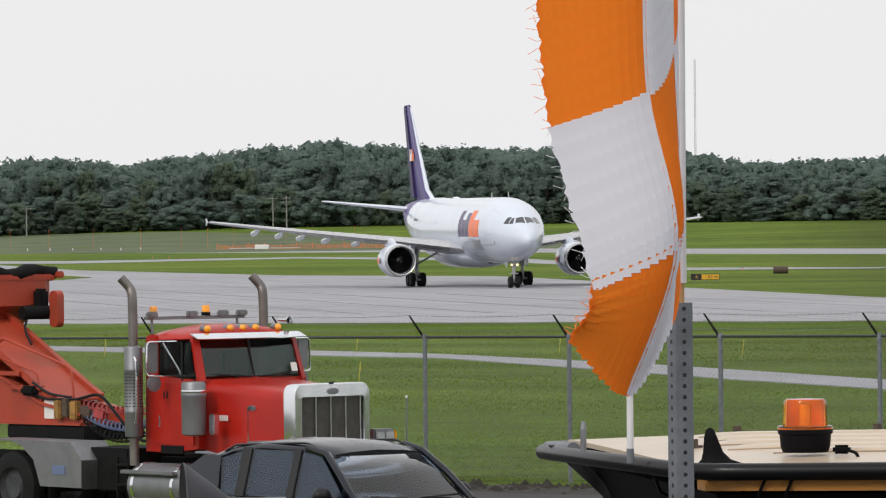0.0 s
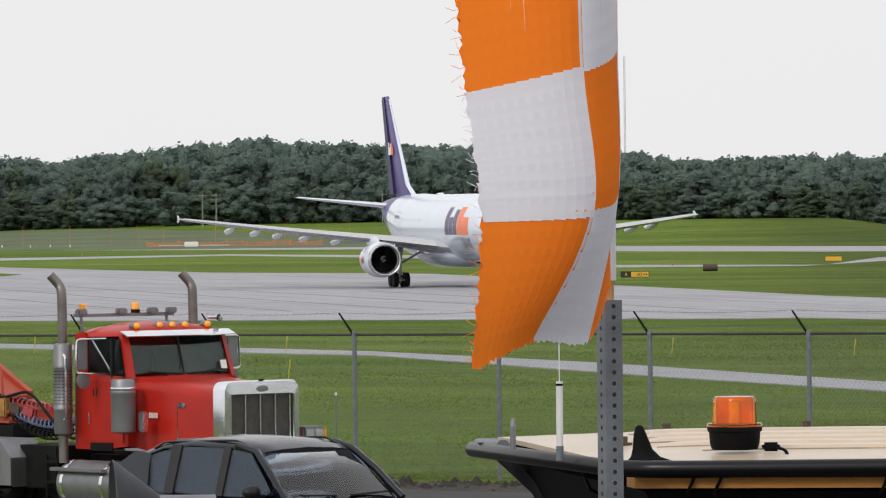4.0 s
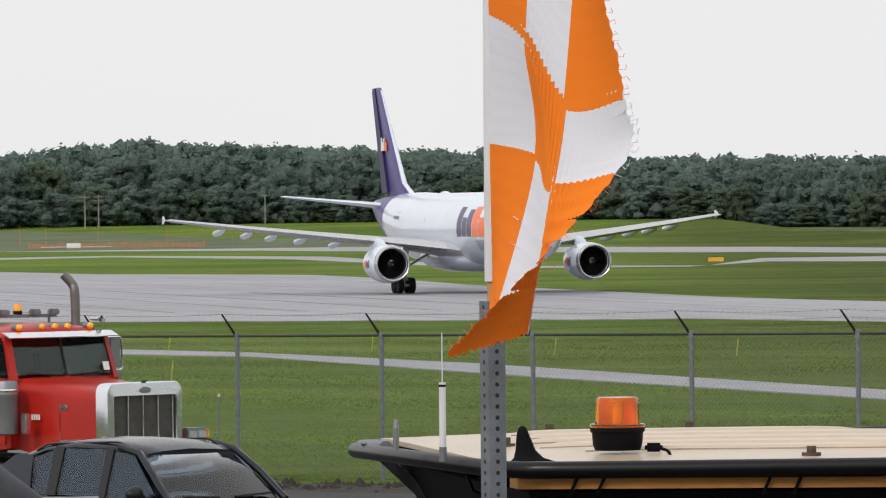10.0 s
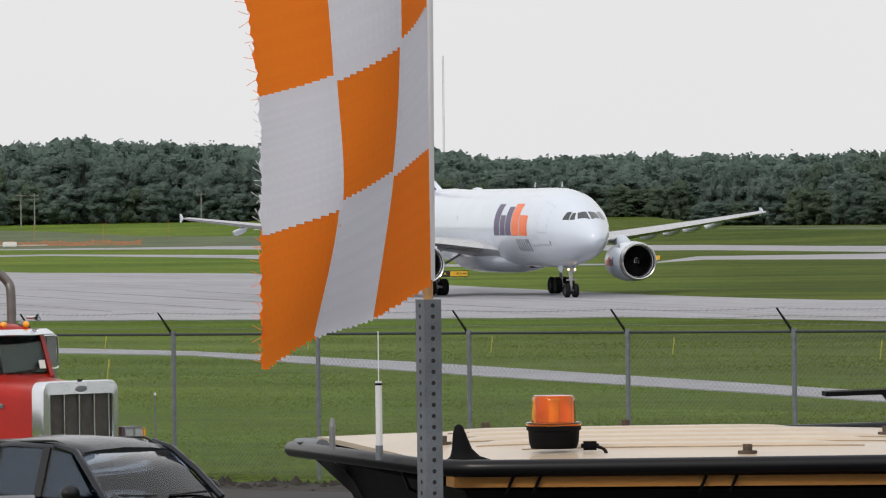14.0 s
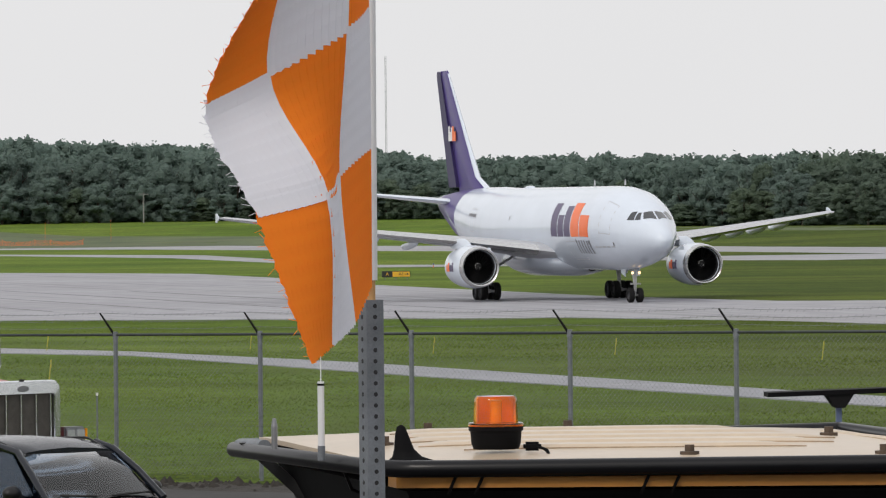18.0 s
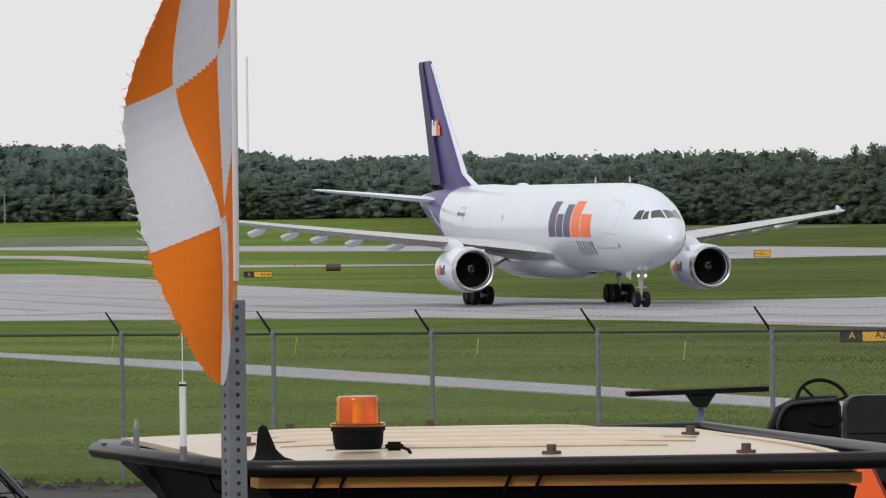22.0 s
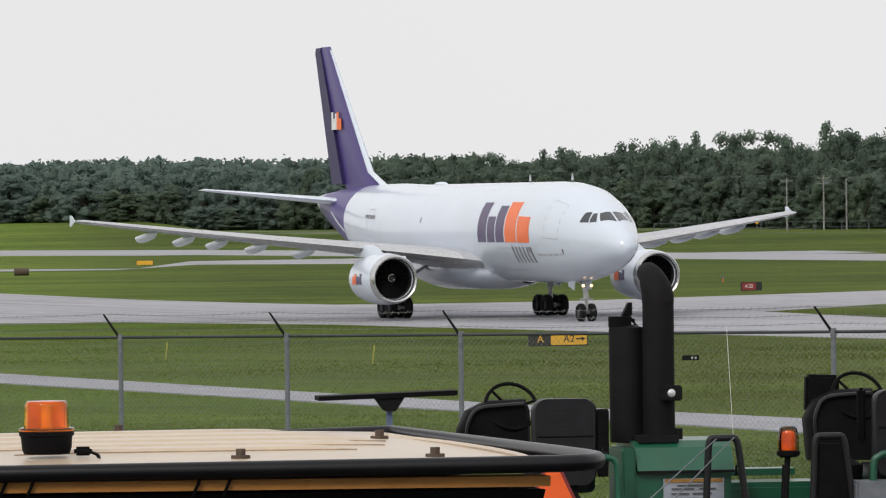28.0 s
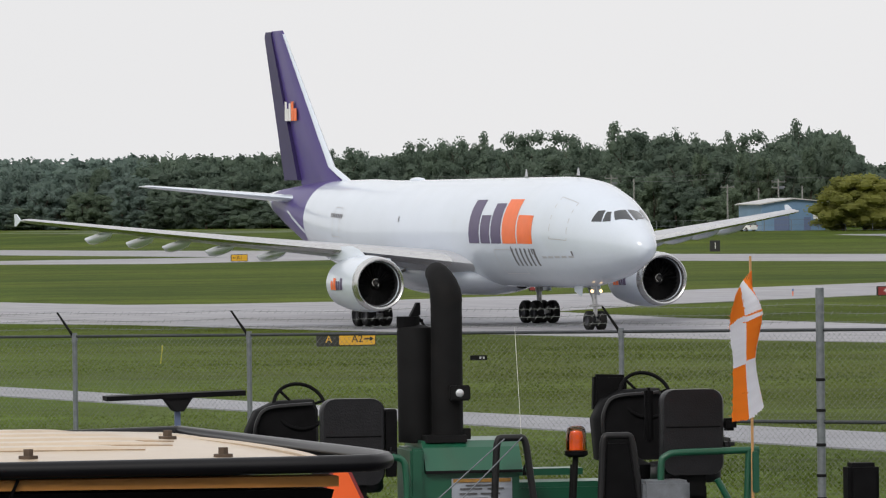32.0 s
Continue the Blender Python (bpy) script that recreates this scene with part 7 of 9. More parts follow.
def mower_with_stacks():
    o = Vector((7.7, 41.0, ground_z(7.7, 41.0)))
    t = thing("mower", Matrix.Translation(o), "large green ride-on mower with two tall black stacks", "mower")
    put = maker(t, o)
    put("chassis", GREEN_PAINT, lambda bm: (block(bm, (7.7, 40.9, 3.7), (2.2, 2.2, 0.45), None, 0.05), block(bm, (7.9, 41.0, 4.25), (1.6, 0.5, 0.3), None, 0.04), block(bm, (7.75, 41.2, 4.46), (0.8, 0.25, 0.05))), "green frame", 0)
    # engine box with its sloping hood
    put("engine_box", GREEN_PAINT, lambda bm: block(bm, (7.1, 40.35, 4.18), (0.72, 0.85, 0.74), None, 0.02), "green engine housing", 0)
    put("side_plate", GREEN_PAINT, lambda bm: block(bm, (6.71, 40.2, 4.3), (0.1, 0.6, 0.8), None, 0.015), "green side plate", 0)
    put("hood", GREEN_PAINT, lambda bm: loft(bm, [[Vector((x, y, z)) for y, z in ((39.88, 4.53), (40.02, 4.70), (40.1, 4.745), (40.8, 4.745), (40.8, 4.54))] for x in (6.77, 6.79, 7.45, 7.475)]), "green sloping hood", 0)
    put("hood_lip", CHASSIS, lambda bm: block(bm, (7.12, 39.9, 4.53), (0.7, 0.06, 0.02)), "", 0)
    sign = put("warning_label", LABEL_SHADED, lambda bm: block(bm, (7.18, 39.915, 4.36), (0.44, 0.012, 0.24)), "faded grey warning label with a brown head", 0)
    put("label_head", DIRTY_YELLOW, lambda bm: block(bm, (7.18, 39.905, 4.465), (0.42, 0.006, 0.025)), "", 0, sign)
    put("label_text", LABEL_INK, lambda bm: [block(bm, (7.18 + dx, 39.905, z), (w, 0.006, 0.012)) for dx, z, w in ((-0.02, 4.43, 0.2), (-0.08, 4.405, 0.16), (0.1, 4.405, 0.12), (-0.1, 4.37, 0.13), (0.06, 4.37, 0.14), (-0.06, 4.335, 0.2), (0.1, 4.3, 0.1), (-0.1, 4.3, 0.14))], "unreadable dark lines", 0, sign)
    # intake canister and the big exhaust with elbow
    can = put("intake_canister", CHASSIS, lambda bm: lathe(bm, [(0.0, 4.72), (0.125, 4.73), (0.128, 5.53), (0.122, 5.56), (0.05, 5.58), (0.0, 5.58)], Matrix.Translation((6.775, 40.35, 0)), 24), "matt black intake canister", 40)
    put("canister_cap", BLACK_PLASTIC, lambda bm: (rod(bm, (6.73, 40.35, 5.56), (6.73, 40.35, 5.64), 0.085), loft(bm, [[Vector((6.80 + dx, 40.35 + dy, z)) for dx, dy in ((-0.1, -0.01), (0.04, -0.01), (0.04, 0.01), (-0.1, 0.01))] for z in (5.6, 5.62)]), slab(bm, [(0.0, 0.0), (0.085, 0.03), (0.085, 0.12), (0.06, 0.12)], 0.08, Matrix.Translation((6.73, 40.35, 5.62)))), "black rain cap", 30, can)
    st = put("exhaust_pipe", CHASSIS, lambda bm: rod(bm, (6.985, 40.2, 4.74), (6.985, 40.2, 5.80), 0.114, seg=24), "matt black exhaust shroud")
    put("exhaust_elbow", CHASSIS, lambda bm: pipe(bm, [(6.985, 40.2, 5.74), (6.984, 40.2, 5.78), (6.978, 40.205, 5.82), (6.966, 40.225, 5.87), (6.952, 40.26, 5.915), (6.944, 40.31, 5.94), (6.942, 40.36, 5.95)], [0.117, 0.1165, 0.114, 0.106, 0.095, 0.086, 0.082], 24), "matt black curved exhaust outlet", 60, st)
    put("lamp_bracket", CHASSIS, lambda bm: block(bm, (7.05, 40.07, 5.09), (0.15, 0.1, 0.11), None, 0.01), "", 0, st)
    put("side_bracket", CHASSIS, lambda bm: block(bm, (7.2, 40.1, 5.34), (0.12, 0.03, 0.035)), "", 0, st)
    put("round_lamp", LENS_CLEAR, lambda bm: bmesh.ops.create_uvsphere(bm, u_segments=14, v_segments=8, radius=0.03, matrix=Matrix.Translation((7.045, 40.02, 5.09)) @ Matrix.Diagonal((1, 0.4, 1, 1))), "small round pale lamp", 40, st)
    put("stack_foot", CHASSIS, lambda bm: (block(bm, (6.95, 40.2, 4.76), (0.3, 0.3, 0.05)), block(bm, (7.1, 40.2, 4.79), (0.1, 0.05, 0.08))), "", 0, st)
    # Pale solid blocks stand in for light through the bracket's two holes.
    put("bracket_holes", LENS_CLEAR, lambda bm: [block(bm, (7.2 + dx, 40.08, 5.34), (0.014, 0.006, 0.016)) for dx in (0.01, 0.035)], "", 0, st)
    # roll hoops and cables
    for xs, nm in (((7.245, 7.5), "roll_hoop"), ((8.02, 8.275), "roll_hoop")):
        put(nm, BLACK_PAINT, lambda bm: pipe(bm, bend([(xs[0] - 0.03, 39.7, 4.0), (xs[0] + 0.01, 39.7, 4.775), (xs[1] - 0.04, 39.7, 4.775), (xs[1] + 0.06, 39.7, 4.0)], 6, 0.12), 0.026, 12), "black bent tube guard", 50)
    put("guard_panel", BLACK_PLASTIC, lambda bm: slab(bm, [(-0.12, -0.7), (0.17, -0.7), (0.11, 0.0), (-0.1, 0.0)], 0.03, Matrix.Translation((8.15, 39.72, 4.72))), "black guard panel", 0)
    put("cable", GALVANISED, lambda bm: (rod(bm, (7.43, 39.65, 4.78), (6.85, 39.5, 4.25), 0.005, seg=5), rod(bm, (7.3, 39.65, 4.77), (6.72, 39.5, 4.3), 0.005, seg=5)), "thin steel stay wires", 0)
    put("whip_aerial", LABEL_WHITE, lambda bm: rod(bm, (7.47, 39.9, 4.76), (7.43, 39.9, 5.56), 0.0018, seg=5), "thin pale whip", 0)
    # beacon on its stalk
    stalk = put("beacon_stalk", CHASSIS, lambda bm: (rod(bm, (7.86, 40, 4.2), (7.885, 40, 4.62), 0.022), rod(bm, (7.84, 40.02, 4.2), (7.86, 40.02, 4.56), 0.012)), "dark bent stalk")
    put("beacon_base", BLACK_PLASTIC, lambda bm: lathe(bm, [(0.06, 4.615), (0.085, 4.63), (0.085, 4.66), (0.0, 4.665)], Matrix.Translation((7.89, 40, 0)), 20), "black beacon base", 40, stalk)
    put("beacon_lens", AMBER_RED, lambda bm: lathe(bm, [(0.076, 4.66), (0.075, 4.76), (0.066, 4.82), (0.045, 4.838), (0.0, 4.842)], Matrix.Translation((7.89, 40, 0)), 20), "red-orange beacon dome", 50, stalk)
    put("beacon_core", AMBER_CORE, lambda bm: lathe(bm, [(0.035, 4.665), (0.035, 4.76), (0.03, 4.79), (0.0, 4.80)], Matrix.Translation((7.89, 40, 0)), 14), "", 40, stalk)
    # operator's place
    seat_unit(put, 8.74, 40.0, 5.09)
    console_unit(put, 8.42, 40.7, 5.08)
    put("display_box", BLACK_PLASTIC, lambda bm: block(bm, (8.31, 40.85, 5.04), (0.25, 0.1, 0.28), (0, 2, 0), 0.02), "black display hood", 40)
    put("lever", BLACK_PLASTIC, lambda bm: block(bm, (8.47, 40.2, 4.9), (0.06, 0.08, 0.4), None, 0.02), "black control lever", 40)
    put("arm_block", BLACK_PLASTIC, lambda bm: block(bm, (9.02, 40.0, 4.83), (0.1, 0.1, 0.09), None, 0.02), "", 40)
    put("round_housing", BLACK_PLASTIC, lambda bm: lathe(bm, [(0.0, -0.1), (0.09, -0.08), (0.1, 0.05), (0.0, 0.1)], Matrix.Translation((8.36, 40.1, 4.5)), 14), "", 40)
    put("side_rail", GREEN_PAINT, lambda bm: (pipe(bm, bend([(8.44, 39.7, 4.0), (8.45, 39.7, 4.6), (8.53, 39.7, 4.645), (9.17, 39.7, 4.655)], 6, 0.2), 0.026, 10), rod(bm, (8.86, 39.7, 4.45), (9.0, 39.7, 4.2), 0.024), rod(bm, (9.07, 39.7, 4.0), (9.10, 39.7, 4.66), 0.028)), "green tube side rail", 50)
    put("grey_cover", GALVANISED, lambda bm: block(bm, (8.47, 39.75, 4.3), (0.34, 0.3, 0.3), None, 0.02), "grey steel cover", 0)
    put("hydraulic_fitting", STAINLESS, lambda bm: (rod(bm, (8.7, 39.8, 4.27), (8.82, 39.8, 4.25), 0.022), rod(bm, (8.82, 39.8, 4.25), (8.9, 39.8, 4.18), 0.016)), "steel hose fitting")
    put("lift_ring", CHASSIS, lambda bm: (pipe(bm, bend([(7.615, 40.6, 4.46), (7.62, 40.6, 4.53), (7.65, 40.6, 4.545), (7.675, 40.6, 4.53), (7.68, 40.6, 4.46)], 4), 0.009, 6), block(bm, (7.65, 40.6, 4.475), (0.06, 0.03, 0.03))), "dark lifting ring")
    for x in (6.75, 8.8):
        for y, r in ((40.4, 0.4), (42.0, 0.46)):
            road_wheel(t, (x - o.x, y - o.y, r), r, 0.32, GREEN_PAINT)
    put("axle", CHASSIS, lambda bm: rod(bm, (6.75, 40.4, o.z + 0.4), (8.8, 40.4, o.z + 0.4), 0.06), "")
    put("axle", CHASSIS, lambda bm: rod(bm, (6.75, 42.0, o.z + 0.46), (8.8, 42.0, o.z + 0.46), 0.06), "")
    return t


mower_with_canopy()
mower_with_stacks()


def mower_rear_part():
    """Only the top of a third machine's box rises into view past the fence post."""
    o = Vector((9.50, 38.0, ground_z(9.50, 38.0)))
    t = thing("tool_box", Matrix.Translation(o), "dark upright control box on a steel stand", "box")
    put = maker(t, o)
    put("box", BLACK_PLASTIC, lambda bm: block(bm, (9.50, 38.0, 4.42), (0.22, 0.2, 0.42), None, 0.03), "black box", 40)
    put("stand", CHASSIS, lambda bm: rod(bm, (9.50, 38.0, o.z), (9.50, 38.0, 4.25), 0.035), "")
    put("stand_foot", CHASSIS, lambda bm: block(bm, (9.50, 38.0, o.z + 0.02), (0.3, 0.3, 0.04)), "", 0)
    return t


mower_rear_part()


def spout():
    o = Vector((-1.3, 30.0, ground_z(-1.3, 30.0)))
    t = thing("chute", Matrix.Translation(o), "dark grey sheet-metal spout with a dark mouth, on a steel stand", "chute")
    put = maker(t, o)
    axis = Matrix.Translation((-1.395, 30.0, 4.882)) @ Euler((0, 0, radians(7.5))).to_matrix().to_4x4() @ Euler((0, radians(90), 0)).to_matrix().to_4x4()
    put("cone", DUSTY_RIM, lambda bm: lathe(bm, [(0.25, 0.012), (0.257, 0.0), (0.259, 0.008), (0.15, 0.15), (0.07, 0.25), (0.06, 0.25), (0.14, 0.15)], axis, 40), "dark grey sheet-metal cone", 50)
    # A shallow black dish stands in for the shade inside the cone.
    put("mouth", BLACK_HOLE, lambda bm: lathe(bm, [(0.252, 0.006), (0.14, 0.06), (0.0, 0.08)], axis, 40), "dark mouth", 40)
    put("outlet", STAINLESS, lambda bm: lathe(bm, [(0.066, 0.24), (0.066, 0.55), (0.06, 0.55), (0.06, 0.24)], axis, 24), "", 40)
    put("stand", CHASSIS, lambda bm: (rod(bm, (-1.0, 30.05, o.z), (-1.0, 30.05, 4.84), 0.03), block(bm, (-1.0, 30.05, o.z + 0.02), (0.4, 0.4, 0.04))), "", 0)
    return t


spout()


# ---- checkered flags: cloth in small rigid pieces, which walk() moves ----
# each line: seconds, then the three seams (upper, lower, hem), each at one third, two thirds and the free edge: centimetres right of the pole and above its foot
SWAY = []


def sway(t, *points):
    SWAY.append((t, points))


sway(0, (-1, 58), (-7, 48), (-29, 40), (0, 24), (-1, 13), (-20, 4), (-2, -4), (-12, -20), (-24, -7))
sway(1, (0, 82), (9, 70), (-10, 78), (-1, 43), (-5, 44), (-21, 56), (-1, 30), (-11, 24), (-29, 18), (-1, 2), (-5, -9), (-21, -10))
sway(2, (2, 85), (-8, 84), (-10, 75), (-10, 50), (-16, 52), (-21, 37), (-6, 33), (-12, 25), (-25, 15), (-9, -7), (-11, -10), (-17, -10))
sway(3, (-3, 61), (-10, 56), (-29, 49), (-3, 28), (-6, 27), (-11, 17), (-4, -4), (-8, -9), (-12, -16))
sway(4, (2, 58), (-6, 53), (-32, 47), (2, 24), (-4, 20), (-29, 19), (-5, -8), (-17, -8), (-31, -14))
sway(5, (-5, 59), (-16, 54), (-32, 47), (-5, 29), (-13, 24), (-31, 17), (-8, -4), (-17, -9), (-29, -14))
sway(6, (-4, 92), (-13, 82), (-18, 78), (-8, 58), (-18, 51), (-30, 50), (-9, 29), (-20, 24), (-32, 17), (-8, -4), (-20, -10), (-34, -15))
sway(7, (0, 90), (-11, 80), (-16, 78), (-3, 51), (-7, 45), (-20, 54), (-8, 29), (-20, 25), (-33, 16), (-2, -5), (-24, -12), (-38, -17))
sway(8, (-4, 93), (-16, 84), (-42, 72), (-6, 61), (-10, 51), (-30, 41), (-5, 27), (-10, 17), (-22, 19), (-2, -7), (-14, -11), (-20, -21))
sway(8.6, (0, 92), (-8, 84), (-14, 80), (-3, 58), (-14, 50), (-24, 48), (-2, 30), (-6, 22), (-26, 24), (0, -2), (0, -12), (-14, -16))
sway(9, (4, 85), (6, 66), (-24, 58), (0.4, 43), (12, 53), (-4, 44), (0.4, 29), (6, 23), (13, 19.5), (-3, -5), (3, -9.6), (5, -15))
sway(10, (10, 85), (20, 78), (24, 77), (8, 61), (17, 45), (30, 47), (10, 33), (14, 26), (28, 29), (0, -4), (8, -6), (-10, -12))
sway(11, (-6, 57), (11, 40), (35, 34), (-8, 25), (10, 9), (35, 3), (-19, -8), (3, -20), (23, -29))
sway(11.5, (-2, 92), (-4, 84), (-14, 80), (-2, 58), (-8, 50), (-24, 46), (0, 30), (-2, 22), (-28, 20), (4, 0), (-6, -7), (-32, -12))
sway(12, (24, 57), (7, 50), (-1, 32), (14, 22), (2, 19), (-12, 17), (10, -6), (-12, -8), (-40, -9))
sway(13, (-5, 95), (-18, 82), (-22, 78), (-6, 58), (-31, 46), (-34, 35), (-5, 29), (-21, 21), (-37, 17), (-18, -2), (-33, -6), (-39, -11))
sway(14, (-6, 59), (-21, 51), (-38, 46), (-8, 29), (-20, 22), (-38, 16), (-13, -3), (-26, -7), (-38, -14))
sway(15, (-6, 59), (-20, 51), (-35, 46), (-12, 30), (-21, 20), (-34, 15), (-14, -3), (-25, -7), (-32, -14))
sway(16, (-6, 95), (-22, 85), (-50, 78), (-7, 59), (-21, 50), (-39, 45), (-16, 30), (-24, 14), (-43, 11), (-16, -3), (-29, -5), (-37, -19))
sway(17, (3, 61), (9, 48), (18, 51), (9, 30), (10, 26), (17, 20), (8, -5), (4, -5), (-14, -4))
sway(18, (-4, 95), (-16, 84), (-22, 76), (-5, 62), (-23, 52), (-37, 45), (-7, 29), (-10, 24), (-26, 20), (-4, -4), (-9, -9), (-14, -13))
sway(19, (-12, 62), (-25, 56), (-43, 55), (-11, 28), (-28, 24), (-39, 21), (-13, -5), (-26, -7), (-35, -10))
sway(20, (0, 93), (2, 80), (-12, 75), (1, 61), (2, 49), (-14, 38), (3, 30), (4, 16), (-14, 20), (0, -4), (-6, -7), (-12, -11))
sway(21, (-15, 61), (-31, 55), (-45, 47), (-20, 28), (-28, 22), (-31, 21), (-16, -4), (-24, -11), (-34, -11))
sway(22, (-2, 95), (-8, 84), (-12, 76), (-3, 57), (-13, 49), (-24, 44), (-2, 22), (-3, 18), (-19, 12), (-1, -9), (-3, -18), (-10, -10))
sway(23, (-5, 95), (-16, 88), (-18, 85), (-8, 61), (-15, 57), (-22, 55), (-15, 30), (-15, 24), (-24, 24), (-11, -4), (-15, -9), (-19, -7))
sway(24, (-9, 61), (-18, 54), (-35, 51), (-7, 27), (-14, 25), (-28, 23), (-6, -2), (-13, -7), (-24, -8))
sway(25, (-2, 95), (-8, 84), (-12, 76), (-3, 57), (-13, 49), (-24, 44), (-2, 22), (-3, 18), (-19, 12), (-1, -9), (-3, -18), (-10, -10))
sway(26, (-5, 62), (-23, 52), (-37, 45), (-7, 29), (-10, 24), (-26, 20), (-4, -4), (-9, -9), (-14, -13))
sway(27, (-6, 61), (-10, 51), (-30, 41), (-5, 27), (-10, 17), (-22, 19), (-2, -7), (-14, -11), (-20, -21))
sway(28, (2, 58), (-6, 53), (-32, 47), (2, 24), (-4, 20), (-29, 19), (-5, -8), (-17, -8), (-31, -14))
sway(29, (-3, 61), (-10, 56), (-29, 49), (-3, 28), (-6, 27), (-11, 17), (-4, -4), (-8, -9), (-12, -16))
sway(30, (-9, 61), (-18, 54), (-35, 51), (-7, 27), (-14, 25), (-28, 23), (-6, -2), (-13, -7), (-24, -8))
sway(31, (-12, 62), (-25, 56), (-43, 55), (-11, 28), (-28, 24), (-39, 21), (-13, -5), (-26, -7), (-35, -10))
sway(32, (-7, 59), (-21, 50), (-39, 45), (-16, 30), (-24, 14), (-43, 11), (-16, -3), (-29, -5), (-37, -19))

SWAY_FAR = []


def sway_far(t, *points):
    SWAY_FAR.append((t, points))


sway_far(0, (-4, 100), (-10, 92), (-30, 88), (-4, 64), (-12, 58), (-28, 54), (5, 40), (-10, 30), (-12, 30))
sway_far(10, (-2, 98), (-5, 92), (-28, 82), (-2, 56), (-12, 52), (-18, 54), (-4, 31), (-10, 28), (-17, 26))
sway_far(20, (4, 108), (-8, 98), (-16, 94), (2, 68), (-6, 60), (-16, 56), (6, 54), (0, 28), (-15, 30))
sway_far(29.5, (-6, 116), (-14, 112), (-22, 110), (-2, 87), (-10, 86), (-29, 80), (1, 60), (-6, 54), (-24, 48), (4, 34), (-4, 24), (-20, 24))
sway_far(30, (-2, 120), (-6, 112), (14, 104), (-6, 86), (-14, 88), (8, 88), (-5, 60), (-17, 60), (-18, 54), (-5, 26), (-9, 20), (-11, 17))
sway_far(30.5, (4, 122), (12, 114), (13, 108), (10, 96), (8, 90), (-6, 106), (0, 66), (8, 68), (-2, 58), (4, 26), (10, 24), (-10, 22))
sway_far(31, (-6, 116), (-14, 112), (-22, 110), (-2, 87), (-10, 86), (-29, 80), (1, 60), (-6, 54), (-24, 46), (7, 33), (7, 20), (-9, 27))
sway_far(31.5, (-2, 122), (-10, 118), (-14, 112), (-2, 86), (-8, 84), (-18, 84), (-6, 62), (-12, 54), (-20, 50), (-2, 22), (-13, 18), (-20, 14))
sway_far(32, (-4, 116), (-8, 110), (-13, 103), (7, 96), (-5, 91), (-16, 86), (2, 62), (-5, 60), (-14, 57), (7, 30), (-3, 21), (-15, 20))


def catmull(p, u):
    """A smooth curve through the points of p, u from 0 to len(p) - 1."""
    i = min(int(u), len(p) - 2)
    f = u - i
    a, b, c, d = p[max(i - 1, 0)], p[i], p[i + 1], p[min(i + 2, len(p) - 1)]
    return 0.5 * (2 * b + (c - a) * f + (2 * a - 5 * b + 4 * c - d) * f * f + (3 * b - 3 * c + d - a) * f ** 3)


def seams(points, foot, wide, high, hem):
    """The crossings of the flag's seams, four rows of four, from the pole's foot: what a check lacks in width it has in depth, towards the wind's lee."""
    if len(points) < 12:  # a shape without its own top edge has it one check above the upper seam
        points = tuple((x * 1.1, z + 100 * high) for x, z in points[:3]) + tuple(points)
    flat = np.zeros((4, 4, 3))
    for r in range(4):
        flat[r, 0] = (0, 0, hem + high * (3 - r))
        for k in range(3):
            x, z = points[3 * r + k]
            flat[r, k + 1] = (x / 100, 0, z / 100)
    step = np.diff(flat, axis=1)
    lack = np.sqrt(np.maximum(0, wide ** 2 - (step ** 2).sum(2)))
    even = lack.copy()
    even[1:-1] = 0.25 * lack[:-2] + 0.5 * lack[1:-1] + 0.25 * lack[2:]
    even[0], even[3] = 0.6 * lack[0] + 0.4 * lack[1], 0.6 * lack[3] + 0.4 * lack[2]
    deep = np.concatenate((np.zeros((4, 1)), np.cumsum(even * (0.85, 0.7, 0.55), axis=1)), axis=1)
    # towards the eye, so that the seams keep their bearing
    eye = np.array(EYE) - np.array(foot)
    near = deep / np.linalg.norm(eye)
    return flat + (eye - flat) * near[:, :, None]


